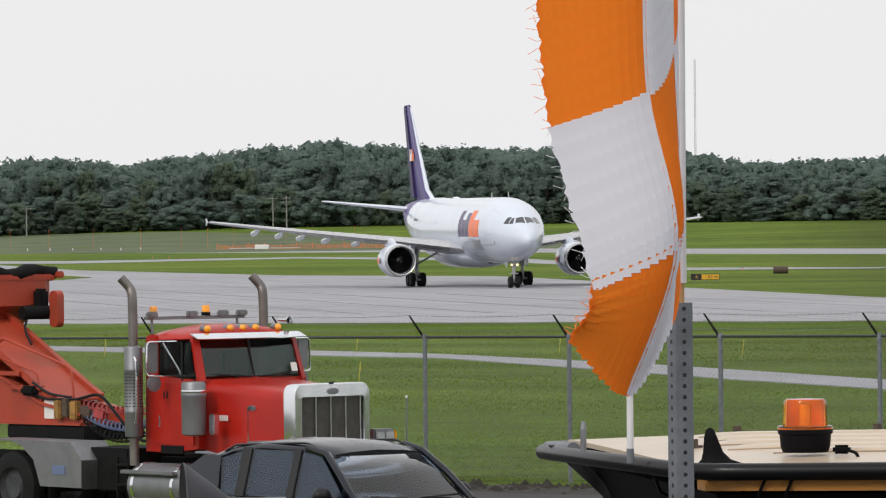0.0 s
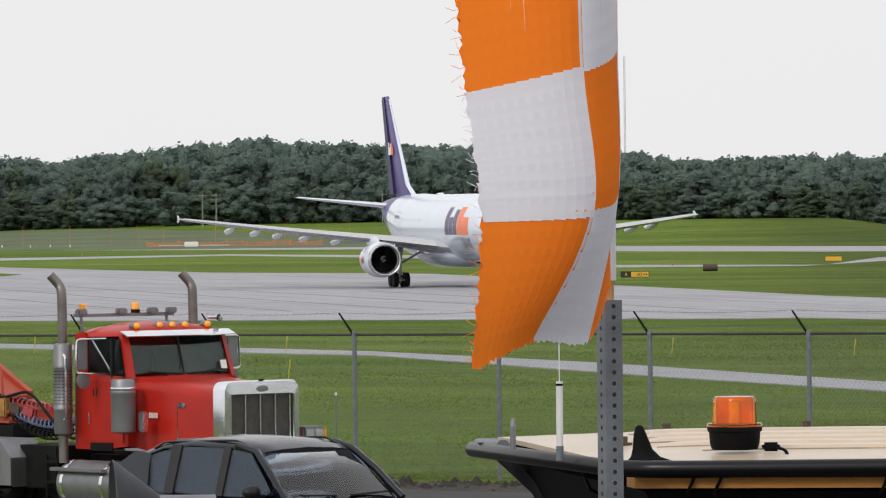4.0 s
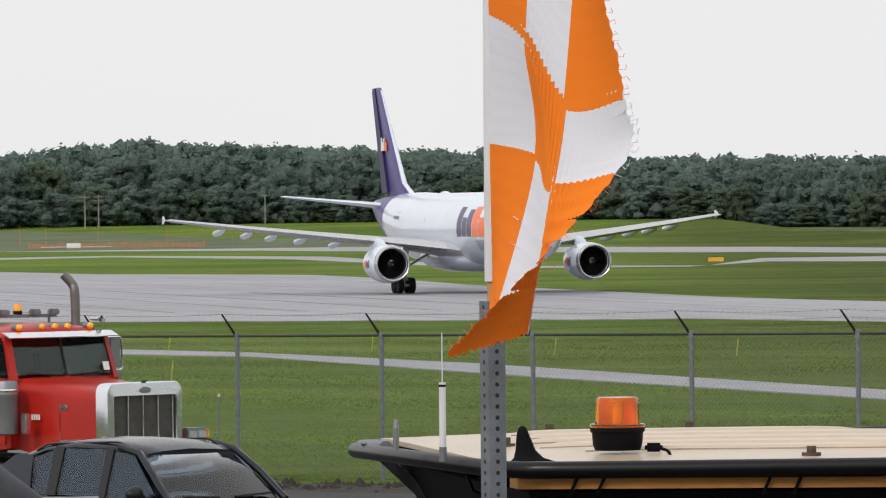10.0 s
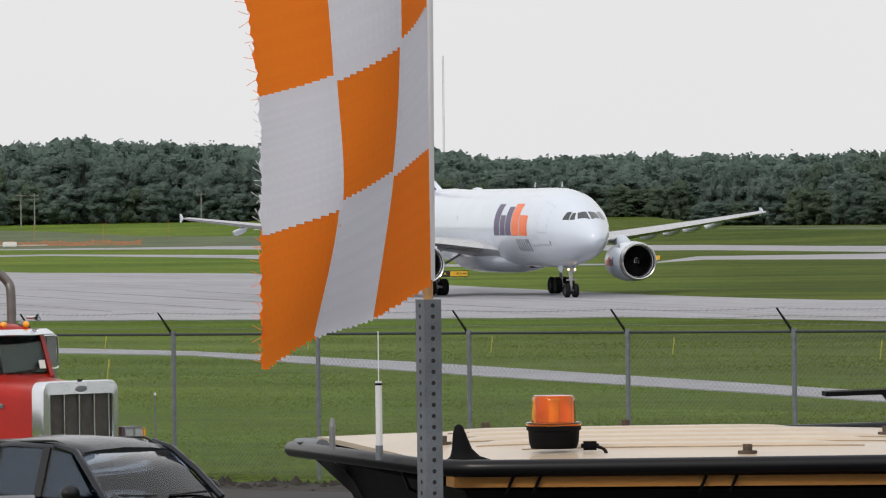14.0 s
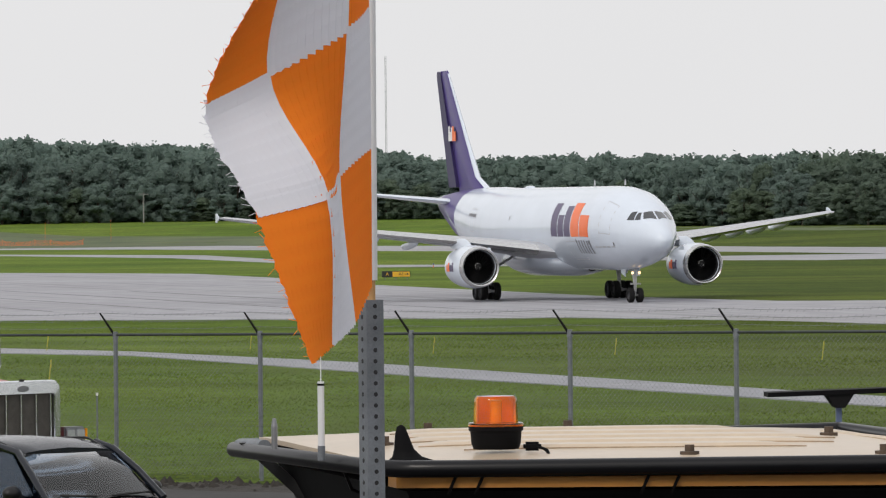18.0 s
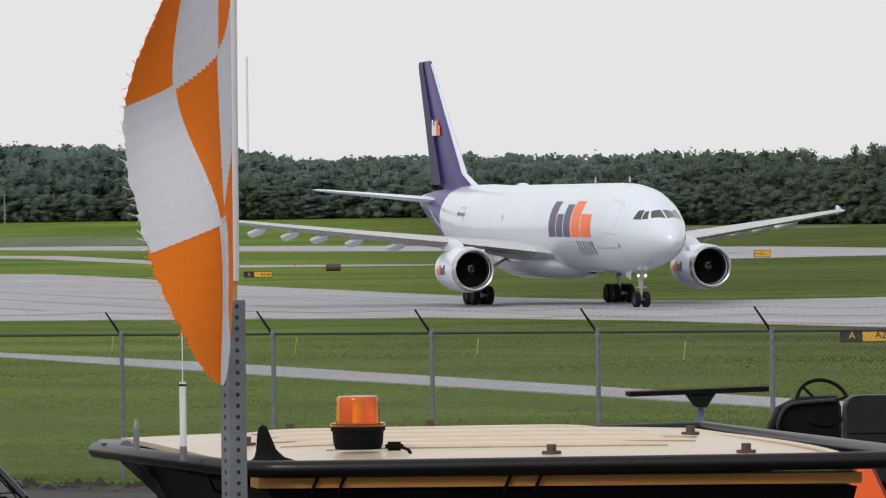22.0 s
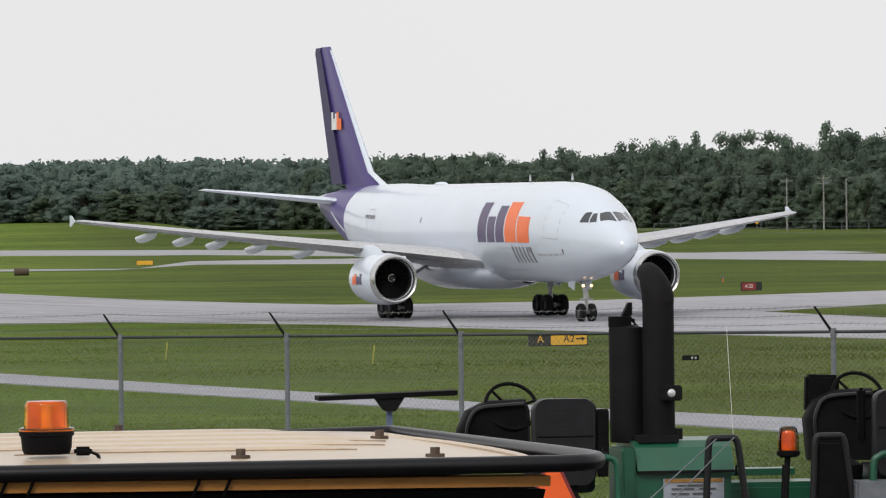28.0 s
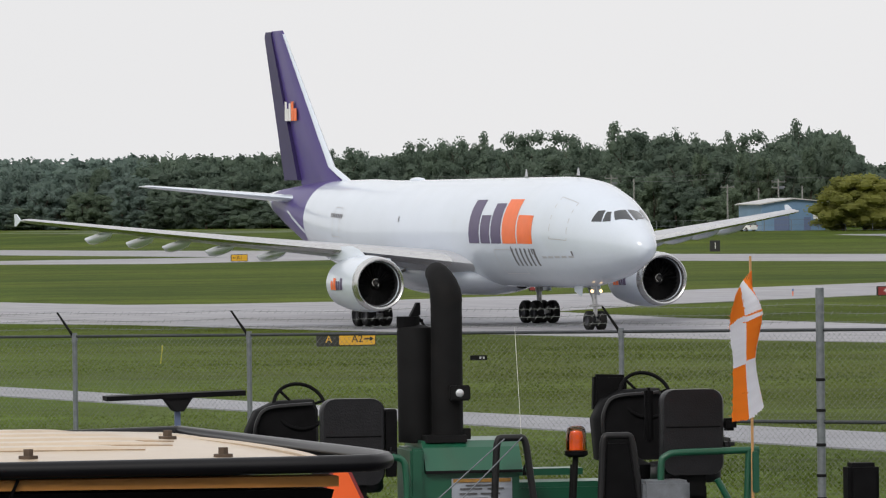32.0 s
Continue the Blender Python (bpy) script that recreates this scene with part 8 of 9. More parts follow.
def flag(name, foot, wide, high, hem, label, subs):
    t = thing(name, Matrix.Translation(foot), label, "flag")
    pieces = []
    w, h = wide / subs[0], high / subs[1]
    rng2 = np.random.default_rng(3)

    def piece_mesh(mat, ragged):
        bm = BM()
        n = 5 if ragged else 3
        back = 0.0008 if mat is CLOTH_WHITE else 0.0
        pts = []
        for j in range(n):
            for i in range(n):
                x, z = (i / (n - 1) - 0.5) * w * 1.1, (j / (n - 1) - 0.5) * h * 1.36
                if ragged == 1 and i == n - 1:
                    x += w * rng2.uniform(-0.45, 0.12)
                if ragged == 2 and j == 0:
                    z += h * rng2.uniform(-0.02, 0.14)
                pts.append(bm.verts.new((x, back, z)))
        for j in range(n - 1):
            for i in range(n - 1):
                bm.faces.new((pts[j * n + i], pts[j * n + i + 1], pts[j * n + i + n + 1], pts[j * n + i + n]))
        ext = bmesh.ops.extrude_face_region(bm, geom=bm.faces[:])
        bmesh.ops.translate(bm, verts=[g for g in ext["geom"] if isinstance(g, bmesh.types.BMVert)], vec=(0, 0.0004, 0))
        if ragged == 1:
            for k in range(2):  # loose threads
                z = rng2.uniform(-0.5, 0.5) * h
                pipe(bm, [Vector((w * 0.3, back, z)), Vector((w * 0.75, 0.01, z + rng2.uniform(-0.2, 0.2) * h)), Vector((w * rng2.uniform(0.8, 1.6), 0.0, z + rng2.uniform(-0.4, 0.4) * h))], 0.0007, 4)
        me = bpy.data.meshes.new("cloth_piece")
        bmesh.ops.recalc_face_normals(bm, faces=bm.faces)
        bm.to_mesh(me)
        bm.free()
        me.materials.append(mat)
        return me

    kinds = {(mat.name, ragged, k): piece_mesh(mat, ragged) for mat in (CLOTH_ORANGE, CLOTH_WHITE) for ragged in (0, 1, 2) for k in range(3 if ragged else 1)}
    for c in range(3 * subs[0]):
        for r in range(3 * subs[1]):
            mat = CLOTH_ORANGE if (c // subs[0] + r // subs[1]) % 2 == 0 else CLOTH_WHITE
            ragged = 1 if c == 3 * subs[0] - 1 else 2 if r == 3 * subs[1] - 1 else 0
            ob = new("cloth_piece", kinds[(mat.name, ragged, (c + r) % 3 if ragged else 0)])
            ob.parent = t
            pieces.append((ob, (c + 0.5) / subs[0], (r + 0.5) / subs[1]))
    return t, pieces


def weights(u, n=4):
    """How much each of n points bears on a smooth curve at u."""
    return np.array([catmull([1.0 if i == k else 0.0 for i in range(n)], u) for k in range(n)])


def flag_rows(pieces, shapes, foot, wide, high, hem, times):
    """Rows of walk() for every piece of a flag."""
    ks = [t for t, _ in shapes]
    grids = [seams(q, foot, wide, high, hem) for _, q in shapes]
    out = [[] for _ in pieces]
    e = 0.1
    knots = [[np.outer(weights(v), weights(u)) for u, v in ((u, v), (min(3, u + e), v), (max(0, u - e), v), (u, max(0, v - e)), (u, min(3, v + e)))] for _, u, v in pieces]
    for t in times:
        i = max(0, min(len(ks) - 2, int(np.searchsorted(ks, t, side="right")) - 1))
        f = (t - ks[i]) / (ks[i + 1] - ks[i])
        f = f * f * (3 - 2 * f)
        g = grids[i] * (1 - f) + grids[i + 1] * f
        for rows, knot in zip(out, knots):
            p, a, b, c, d = [Vector(np.tensordot(k, g, axes=2)) for k in knot]
            up = (c - d).normalized()
            right = a - b
            right = (right - up * right.dot(up)).normalized()
            back = up.cross(right)
            m = Matrix((right, back, up)).transposed().to_4x4()
            m.translation = p
            rows.append((float(t), m))
    return out


def flag_post():
    x, y = 0.543, 13.0
    g = ground_z(x, y)
    t = thing("sign_post", Matrix.Translation((x, y, g)), "perforated galvanised square post with a white flag staff in its top", "post")
    def tube(bm):
        block(bm, (0, 0, (6.239 - g) / 2), (0.044, 0.044, 6.239 - g))
        return bm
    b = BM()
    tube(b)
    bmesh.ops.rotate(b, verts=b.verts, cent=(0, 0, 0), matrix=Euler((0, 0, radians(24))).to_matrix())
    post = part("post", b, GALVANISED, t, "scuffed square steel tube")
    # Black discs on the solid tube stand in for the dark of its holes.
    for face in (0, 90):
        for k in range(int((6.22 - g) / 0.0254)):
            z = 6.225 - 0.0254 * k
            if z < 5.6:
                break
            b = BM()
            rot = Euler((0, 0, radians(24 + face - 90))).to_matrix()
            n = rot @ Vector((0, -0.0222, 0)) if face else rot @ Vector((0, -0.0222, 0))
            p = Vector((0, 0, z - g)) + n
            d = n.normalized() * 0.0012
            rod(b, p - d, p + d * 0.3, 0.0052, seg=12)
            part("hole_disc", b, BLACK_HOLE, post)
    b = BM()
    block(b, (0, 0, 0.01), (0.16, 0.16, 0.02), None, 0.004)
    part("foot_plate", b, GALVANISED, t)
    s = thing("flag_staff", Matrix.Translation((x, y, 6.239)), "white sleeved wooden flag staff standing in the steel post", "staff")
    b = BM()
    rod(b, (0, 0, -0.3), (0, 0, 0.06), 0.0115, seg=14)
    part("wood", b, POLE_WOOD, s, "bare wooden end", 40)
    b = BM()
    rod(b, (0.0, 0, 0.045), (0.004, 0, 1.15), 0.0165, 0.016, 16)
    part("sleeve", b, PVC_WHITE, s, "white flag sleeve", 40)
    b = BM()
    lathe(b, [(0.018, 1.14), (0.02, 1.16), (0.012, 1.19), (0.0, 1.2)], None, 14)
    part("knob", b, PVC_WHITE, s, "", 40)


flag_post()
NEAR_CLOTH = ((0.543, 12.95, 6.239), 0.29, 0.31, 0.045)
near_flag, near_pieces = flag("checkered_flag", *NEAR_CLOTH, "frayed orange and white checkered flag blowing from its staff", (11, 8))


def far_staff():
    x, y = 9.105, 39.62
    t = thing("flag_staff", Matrix.Translation((x, y, 4.3)), "thin wooden flag staff on the green mower", "staff")
    b = BM()
    rod(b, (0, 0, -0.4), (0, 0, 1.75), 0.011, 0.009, 10)
    part("stick", b, POLE_WOOD, t, "thin wooden stick", 40)
    b = BM()
    block(b, (0.02, 0, 0.2), (0.05, 0.05, 0.3), None, 0.008)
    part("socket", b, GREEN_PAINT, t)


far_staff()
FAR_CLOTH = ((9.11, 39.6, 4.69), 0.27, 0.32, 0.27)
far_flag, far_pieces = flag("checkered_flag", *FAR_CLOTH, "small orange and white checkered flag blowing above the mower", (7, 4))


# ---- signs and small things on the airfield ----
def lettering(text, size, m, mat, parent, name="legend"):
    """Raised letters in the built-in font, as a mesh."""
    cu = bpy.data.curves.new(name, "FONT")
    cu.body, cu.size, cu.extrude, cu.align_x, cu.align_y = text, size, 0.01, "CENTER", "CENTER"
    tmp = new(name, cu)
    me = bpy.data.meshes.new_from_object(tmp.evaluated_get(bpy.context.evaluated_depsgraph_get()))
    bpy.data.objects.remove(tmp)
    me.materials.clear()
    me.materials.append(mat)
    ob = new(name, me)
    ob.parent = parent
    ob.matrix_local = m @ Euler((radians(90), 0, 0)).to_matrix().to_4x4()
    return ob


def field_sign(x, y, wide, high, panels, label, turn=0.0, lift=0.25):
    """A taxiway sign on short legs. panels: (from, to, material, text, ink)."""
    z = ground_z(x, y)
    t = thing("taxiway_sign", Matrix.Translation((x, y, z)) @ Euler((0, 0, radians(turn))).to_matrix().to_4x4(), label, "sign")
    b = BM()
    block(b, (0, 0.06, lift + high / 2), (wide + 0.08, 0.2, high + 0.08), None, 0.03)
    part("case", b, SIGN_BLACK, t, "dark sign case")
    for x0, x1, mat, text, ink in panels:
        b = BM()
        c, w = (x0 + x1) / 2 * wide - wide / 2, (x1 - x0) * wide
        block(b, (c, -0.05, lift + high / 2), (w - 0.03, 0.02, high - 0.02))
        p = part("panel", b, mat, t)
        if text:
            lettering(text, high * (0.85 if len(text) < 4 else 0.66), Matrix.Translation((c, -0.066, lift + high / 2)), ink, p)
    for dx in (-0.4, 0.0, 0.4):
        b = BM()
        rod(b, (dx * wide, 0.06, -0.1), (dx * wide, 0.06, lift + 0.05), 0.04, seg=8)
        part("leg", b, GALVANISED, t)
    return t


def arrow(parent, c, size, mat, flip=1):
    b = BM()
    slab(b, [(-0.5 * size * flip, -0.07 * size), (0.1 * size * flip, -0.07 * size), (0.1 * size * flip, -0.24 * size), (0.5 * size * flip, 0), (0.1 * size * flip, 0.24 * size), (0.1 * size * flip, 0.07 * size), (-0.5 * size * flip, 0.07 * size)], 0.012, Matrix.Translation(c))
    part("arrow", b, mat, parent, "black arrow")


s = field_sign(23.55, 508, 2.5, 0.48, ((0, 0.36, SIGN_BLACK, "A", SIGN_YELLOW), (0.36, 1, SIGN_YELLOW, "A1", SIGN_BLACK)), "yellow and black taxiway sign in the grass", 3)
arrow(s, (0.95, -0.066, 0.49), 0.4, SIGN_BLACK)
s = field_sign(36.95, 237.5, 2.55, 0.52, ((0, 0.36, SIGN_BLACK, "A", SIGN_YELLOW), (0.36, 1, SIGN_YELLOW, "A2", SIGN_BLACK)), "black and yellow taxiway sign behind the fence", 9, 0.05)
arrow(s, (0.98, -0.066, 0.31), 0.42, SIGN_BLACK)
s = field_sign(87.3, 640, 1.9, 0.7, ((0, 1, SIGN_YELLOW, "A1", SIGN_BLACK),), "small yellow taxiway sign", 8)
arrow(s, (-0.62, -0.066, 0.6), 0.4, SIGN_BLACK, -1)
field_sign(77.3, 405, 1.55, 0.55, ((0, 0.72, SIGN_RED, "4-22", SIGN_WHITE), (0.72, 1, SIGN_BLACK, "", SIGN_WHITE)), "red runway holding sign with white figures", 10, 0.1)
field_sign(92.2, 360, 2.0, 0.55, ((0, 0.72, SIGN_RED, "4-22", SIGN_WHITE), (0.72, 1, SIGN_BLACK, "", SIGN_WHITE)), "red runway holding sign with white figures", 12, 0.15)
field_sign(156.1, 699, 1.3, 1.3, ((0, 1, SIGN_BLACK, "1", SIGN_WHITE),), "black runway distance marker with a white figure", 10, 0.1)
field_sign(52.2, 640, 1.9, 0.5, ((0, 1, SIGN_YELLOW, "", SIGN_BLACK),), "small yellow taxiway sign seen edge on", 4)


def marker(x, y, kind):
    z = ground_z(x, y)
    if kind == "drum":
        t = thing("utility_drum", Matrix.Translation((x, y, z)), "weathered brown drum lying in the grass", "drum")
        b = BM()
        lathe(b, [(0.0, -0.75), (0.36, -0.74), (0.38, -0.7), (0.38, 0.7), (0.36, 0.74), (0.0, 0.75)], Matrix.Translation((0, 0, 0.38)) @ Euler((0, radians(90), 0)).to_matrix().to_4x4(), 18)
        part("drum_body", b, RUST_BROWN, t, "", 40)
        b = BM()
        block(b, (0.55, -0.1, 0.3), (0.3, 0.3, 0.6), None, 0.05)
        part("drum_box", b, SIGN_BLACK, t)
    elif kind == "light":
        t = thing("taxiway_light", Matrix.Translation((x, y, z)), "small stake-mounted taxiway edge light", "light")
        b = BM()
        rod(b, (0, 0, -0.05), (0, 0, 0.35), 0.04, seg=8)
        part("stem", b, STAKE_ORANGE, t)
        b = BM()
        lathe(b, [(0.06, 0.33), (0.07, 0.4), (0.05, 0.5), (0.0, 0.52)], None, 10)
        part("globe", b, AIR_HOSE_BLUE, t)
    else:
        mat, h, r = {"yellow": (STAKE_YELLOW, 0.72, 0.015), "orange": (STAKE_ORANGE, 4.2, 0.02), "white": (PVC_WHITE, 0.6, 0.1)}[kind]
        t = thing("marker_stake", Matrix.Translation((x, y, z)), kind + " marker stake in the grass", "stake", "marker stakes")
        b = BM()
        loft(b, [[Vector((dx + 0.12 * q * (0.6 if kind == "yellow" else 0), dy, q * h - 0.1)) for dx, dy in ((-r, -0.02), (r, -0.02), (r, 0.02), (-r, 0.02))] for q in (0, 1)])
        part("blade", b, mat, t)
        if kind != "white":
            b = BM()
            block(b, (0.07 if kind == "yellow" else 0, 0, h - 0.2), (r * 2.4, 0.05, 0.22))
            part("band", b, mat, t)
    return t


for x, y, k in ((34.1, 571, "drum"), (31.9, 602, "light"), (87.7, 369, "light"), (84.3, 454, "light"), (-43.7, 850, "light"), (-41.5, 855, "light")):
    marker(x, y, k)
for u, d in ((-0.0602, 205), (-0.0156, 212), (-0.0153, 150), (0.0203, 215), (0.0527, 205), (0.085, 200), (0.122, 190)):
    marker(u * d, d, "yellow")
for u in (-0.0745, -0.068, -0.0605, -0.0525, -0.0455, -0.041, -0.0365, -0.0275, -0.0155, -0.004):
    marker(u * 1110, 1110 + 400 * u, "orange")
for u in (-0.0735, -0.0695, -0.0655, -0.0605, -0.057, -0.0535):
    marker(u * 1080, 1080, "white")


def low_white_frame():
    x, y = -33.0, 1045
    t = thing("approach_lights", Matrix.Translation((x, y, ground_z(x, y))), "long low white light bar in the far grass", "light bar")
    b = BM()
    block(b, (0, 0, 0.35), (13, 0.2, 0.16))
    part("bar", b, ROOF_GREY, t)
    b = BM()
    block(b, (-0.5, -0.3, 0.55), (2.6, 0.6, 0.9), None, 0.1)
    part("cabinet", b, SIGN_WHITE, t)
    for k in range(7):
        b = BM()
        rod(b, (-6 + 2 * k, 0, -0.1), (-6 + 2 * k, 0, 0.35), 0.06, seg=6)
        part("leg", b, GALVANISED, t)


low_white_frame()


def safety_net():
    """A low run of orange netting on short posts."""
    x, y = -26.0, 1062
    t = thing("safety_net", Matrix.Translation((x, y, ground_z(x, y))), "sagging orange plastic safety netting in the far grass", "barrier")
    for k in range(12):
        b = BM()
        rod(b, (-16.5 + 3 * k, 0, -0.1), (-16.5 + 3 * k, 0, 1.3 - 0.3 * (k % 3 == 1)), 0.04, seg=6)
        part("post", b, STAKE_ORANGE, t)
    for k in range(11):
        b = BM()
        h0, h1 = 1.0 - 0.3 * (k % 3 == 1), 1.0 - 0.3 * (k % 3 == 0)
        for q in range(5):
            a0, a1 = Vector((-16.5 + 3 * k, 0, h0 * (q + 1) / 5)), Vector((-13.5 + 3 * k, 0, h1 * (q + 1) / 5))
            pipe(b, [a0.lerp(a1, f) - Vector((0, 0, 0.25 * f * (1 - f))) for f in np.linspace(0, 1, 5)], 0.035, 4)
        part("netting", b, STAKE_ORANGE, t)


safety_net()


# ---- far side: utility poles, mast, building ----
def utility_pole(u, d, h, arms, lamp=False):
    x, y = math.tan(u) * d, d
    t = thing("utility_pole", Matrix.Translation((x, y, ground_z(x, y))), "wooden utility pole before the trees, greyed for haze", "pole", "utility poles")
    b = BM()
    rod(b, (0, 0, -0.3), (0, 0, h), 0.16, 0.11, 8)
    part("shaft", b, WOOD_HAZED, t)
    for k in range(arms):
        b = BM()
        block(b, (0, 0, h - 0.5 - 0.9 * k), (2.2, 0.14, 0.14))
        part("cross_arm", b, WOOD_HAZED, t)
        for dx in (-1.0, 0, 1.0):
            b = BM()
            rod(b, (dx, 0, h - 0.42 - 0.9 * k), (dx, 0, h - 0.2 - 0.9 * k), 0.06, seg=6)
            part("insulator", b, GALVANISED, t)
    if lamp:
        b = BM()
        block(b, (0.5, 0, h - 1.4), (0.9, 0.4, 0.5), None, 0.1)
        part("transformer", b, GALVANISED, t)
    return t


for u, d, h, a, l in ((-0.0300, 1270, 7.6, 1, False), (-0.0276, 1270, 7.6, 2, False), (-0.0735, 1265, 7, 1, False), (0.0018, 1275, 7, 1, False), (0.1950, 960, 9.0, 1, False), (0.2015, 950, 9.4, 2, True), (0.2055, 955, 8.8, 0, False), (0.231, 880, 8.2, 2, True), (0.2352, 870, 7, 0, False), (0.222, 890, 7.5, 1, False), (0.2275, 885, 6.8, 0, False)):
    utility_pole(u, d, h, a, l)


def lines():
    t = thing("power_lines", Matrix(), "thin dark overhead wires along the wood", "cable")
    for u0, d0, u1, d1, z in ((0.1950, 960, 0.2015, 950, 11.2), (0.2015, 950, 0.222, 890, 11.0), (0.2015, 950, 0.222, 890, 10.2), (0.222, 890, 0.231, 880, 9.8), (0.231, 880, 0.262, 850, 10.2), (0.17, 980, 0.1950, 960, 11.4)):
        b = BM()
        pipe(b, [Vector((math.tan(u0) * d0, d0, z)).lerp(Vector((math.tan(u1) * d1, d1, z)), f) - Vector((0, 0, 1.6 * f * (1 - f))) for f in np.linspace(0, 1, 9)], 0.03, 4)
        part("wire", b, WIRE, t)


lines()


def mast():
    u, d = 0.0448, 1900
    x, y = u * d, d
    t = thing("radio_mast", Matrix.Translation((x, y, ground_z(x, y))), "tall thin lattice radio mast far behind the wood", "mast")
    for a in range(3):
        b = BM()
        rod(b, (0.35 * math.cos(a * 2.1), 0.35 * math.sin(a * 2.1), 0), (0.3 * math.cos(a * 2.1), 0.3 * math.sin(a * 2.1), 52), 0.07, seg=5)
        part("leg", b, LINE_GREY, t)
    b = BM()
    for k in range(60):
        z = k * 0.86
        for a in range(3):
            rod(b, (0.33 * math.cos(a * 2.1), 0.33 * math.sin(a * 2.1), z), (0.33 * math.cos(a * 2.1 + 2.1), 0.33 * math.sin(a * 2.1 + 2.1), z + 0.86), 0.04, seg=4)
    tagged(part("lacing", b, LINE_GREY, t), kind="stuff")
    return t


mast()


def blue_shed():
    d = 860
    x0, x1 = math.tan(0.2280) * d, math.tan(0.2392) * d
    z = ground_z((x0 + x1) / 2, d)
    o = Vector(((x0 + x1) / 2, d, z))
    w = x1 - x0
    t = thing("shed", Matrix.Translation(o), "pale blue metal-clad shed with a shallow grey roof", "building")
    b = BM()
    loft(b, [[Vector((x, y, q)) for x, q in ((-w / 2, 0), (-w / 2, 4.1), (0, 4.9), (w / 2, 4.4), (w / 2, 0))] for y in (0, 16)])
    part("wall", b, BLUE_METAL, t, "blue ribbed cladding")
    for k in range(int(w / 0.6)):
        b = BM()
        block(b, (-w / 2 + 0.3 + 0.6 * k, -0.03, 2.0), (0.06, 0.05, 4.0))
        part("rib", b, BLUE_METAL, t)
    b = BM()
    loft(b, [[Vector((x, y, q)) for x, q in ((-w / 2 - 0.5, 4.08), (0, 4.93), (w / 2 + 0.5, 4.4), (w / 2 + 0.5, 4.55), (0, 5.12), (-w / 2 - 0.5, 4.26))] for y in (-0.5, 16.5)])
    part("roof", b, ROOF_GREY, t, "grey metal roof")
    for dx, ww, h in ((-1.9, 2.4, 2.4), (2.2, 1.1, 2.1)):
        b = BM()
        block(b, (dx, -0.06, h / 2), (ww, 0.1, h))
        part("door", b, AIR_HOSE_BLUE, t, "dark blue door")
    b = BM()
    block(b, (3.6, -0.05, 2.2), (0.9, 0.08, 0.9))
    part("window", b, SIGN_WHITE, t, "pale window")
    return t


blue_shed()


# ---- far road: warning sign, fence and passing cars ----
def FAR_ROAD_Z(x, y):
    return ground_z(x, y) + 0.05


def diamond_sign():
    x, y = 161.26, 840
    z = ground_z(x, y)
    t = thing("road_sign", Matrix.Translation((x, y, z)), "yellow diamond warning sign on a thin post", "sign")
    b = BM()
    rod(b, (0, 0, -0.2), (0, 0, 2.5), 0.04, seg=8)
    part("post", b, GALVANISED, t)
    b = BM()
    slab(b, [(0, -0.6), (0.6, 0), (0, 0.6), (-0.6, 0)], 0.02, Matrix.Translation((0, -0.06, 3.75 - z)))
    plate = part("plate", b, SIGN_YELLOW, t, "yellow diamond plate")
    b = BM()
    block(b, (0, -0.075, 3.75 - z), (0.12, 0.008, 0.42))
    part("symbol", b, SIGN_BLACK, plate, "dark symbol bar")


diamond_sign()


def far_fence_bay(i):
    a = Vector((150 + 4.0 * i, 866 - 1.2 * i))
    z = ground_z(a.x, a.y)
    t = thing("fence_panel", Matrix.Translation((a.x, a.y, z)), "thin grey chain-link fence bay along the far road", "fence", "far fence bays")
    b = BM()
    rod(b, (0, 0, -0.1), (0, 0, 1.8), 0.05, seg=6)
    part("post", b, GALVANISED, t)
    for h in (0.1, 0.95, 1.78):
        b = BM()
        rod(b, (0, 0, h), (4.0, -1.2, h), 0.025, seg=5)
        part("rail", b, GALVANISED, t)


for i in range(24):
    far_fence_bay(i)


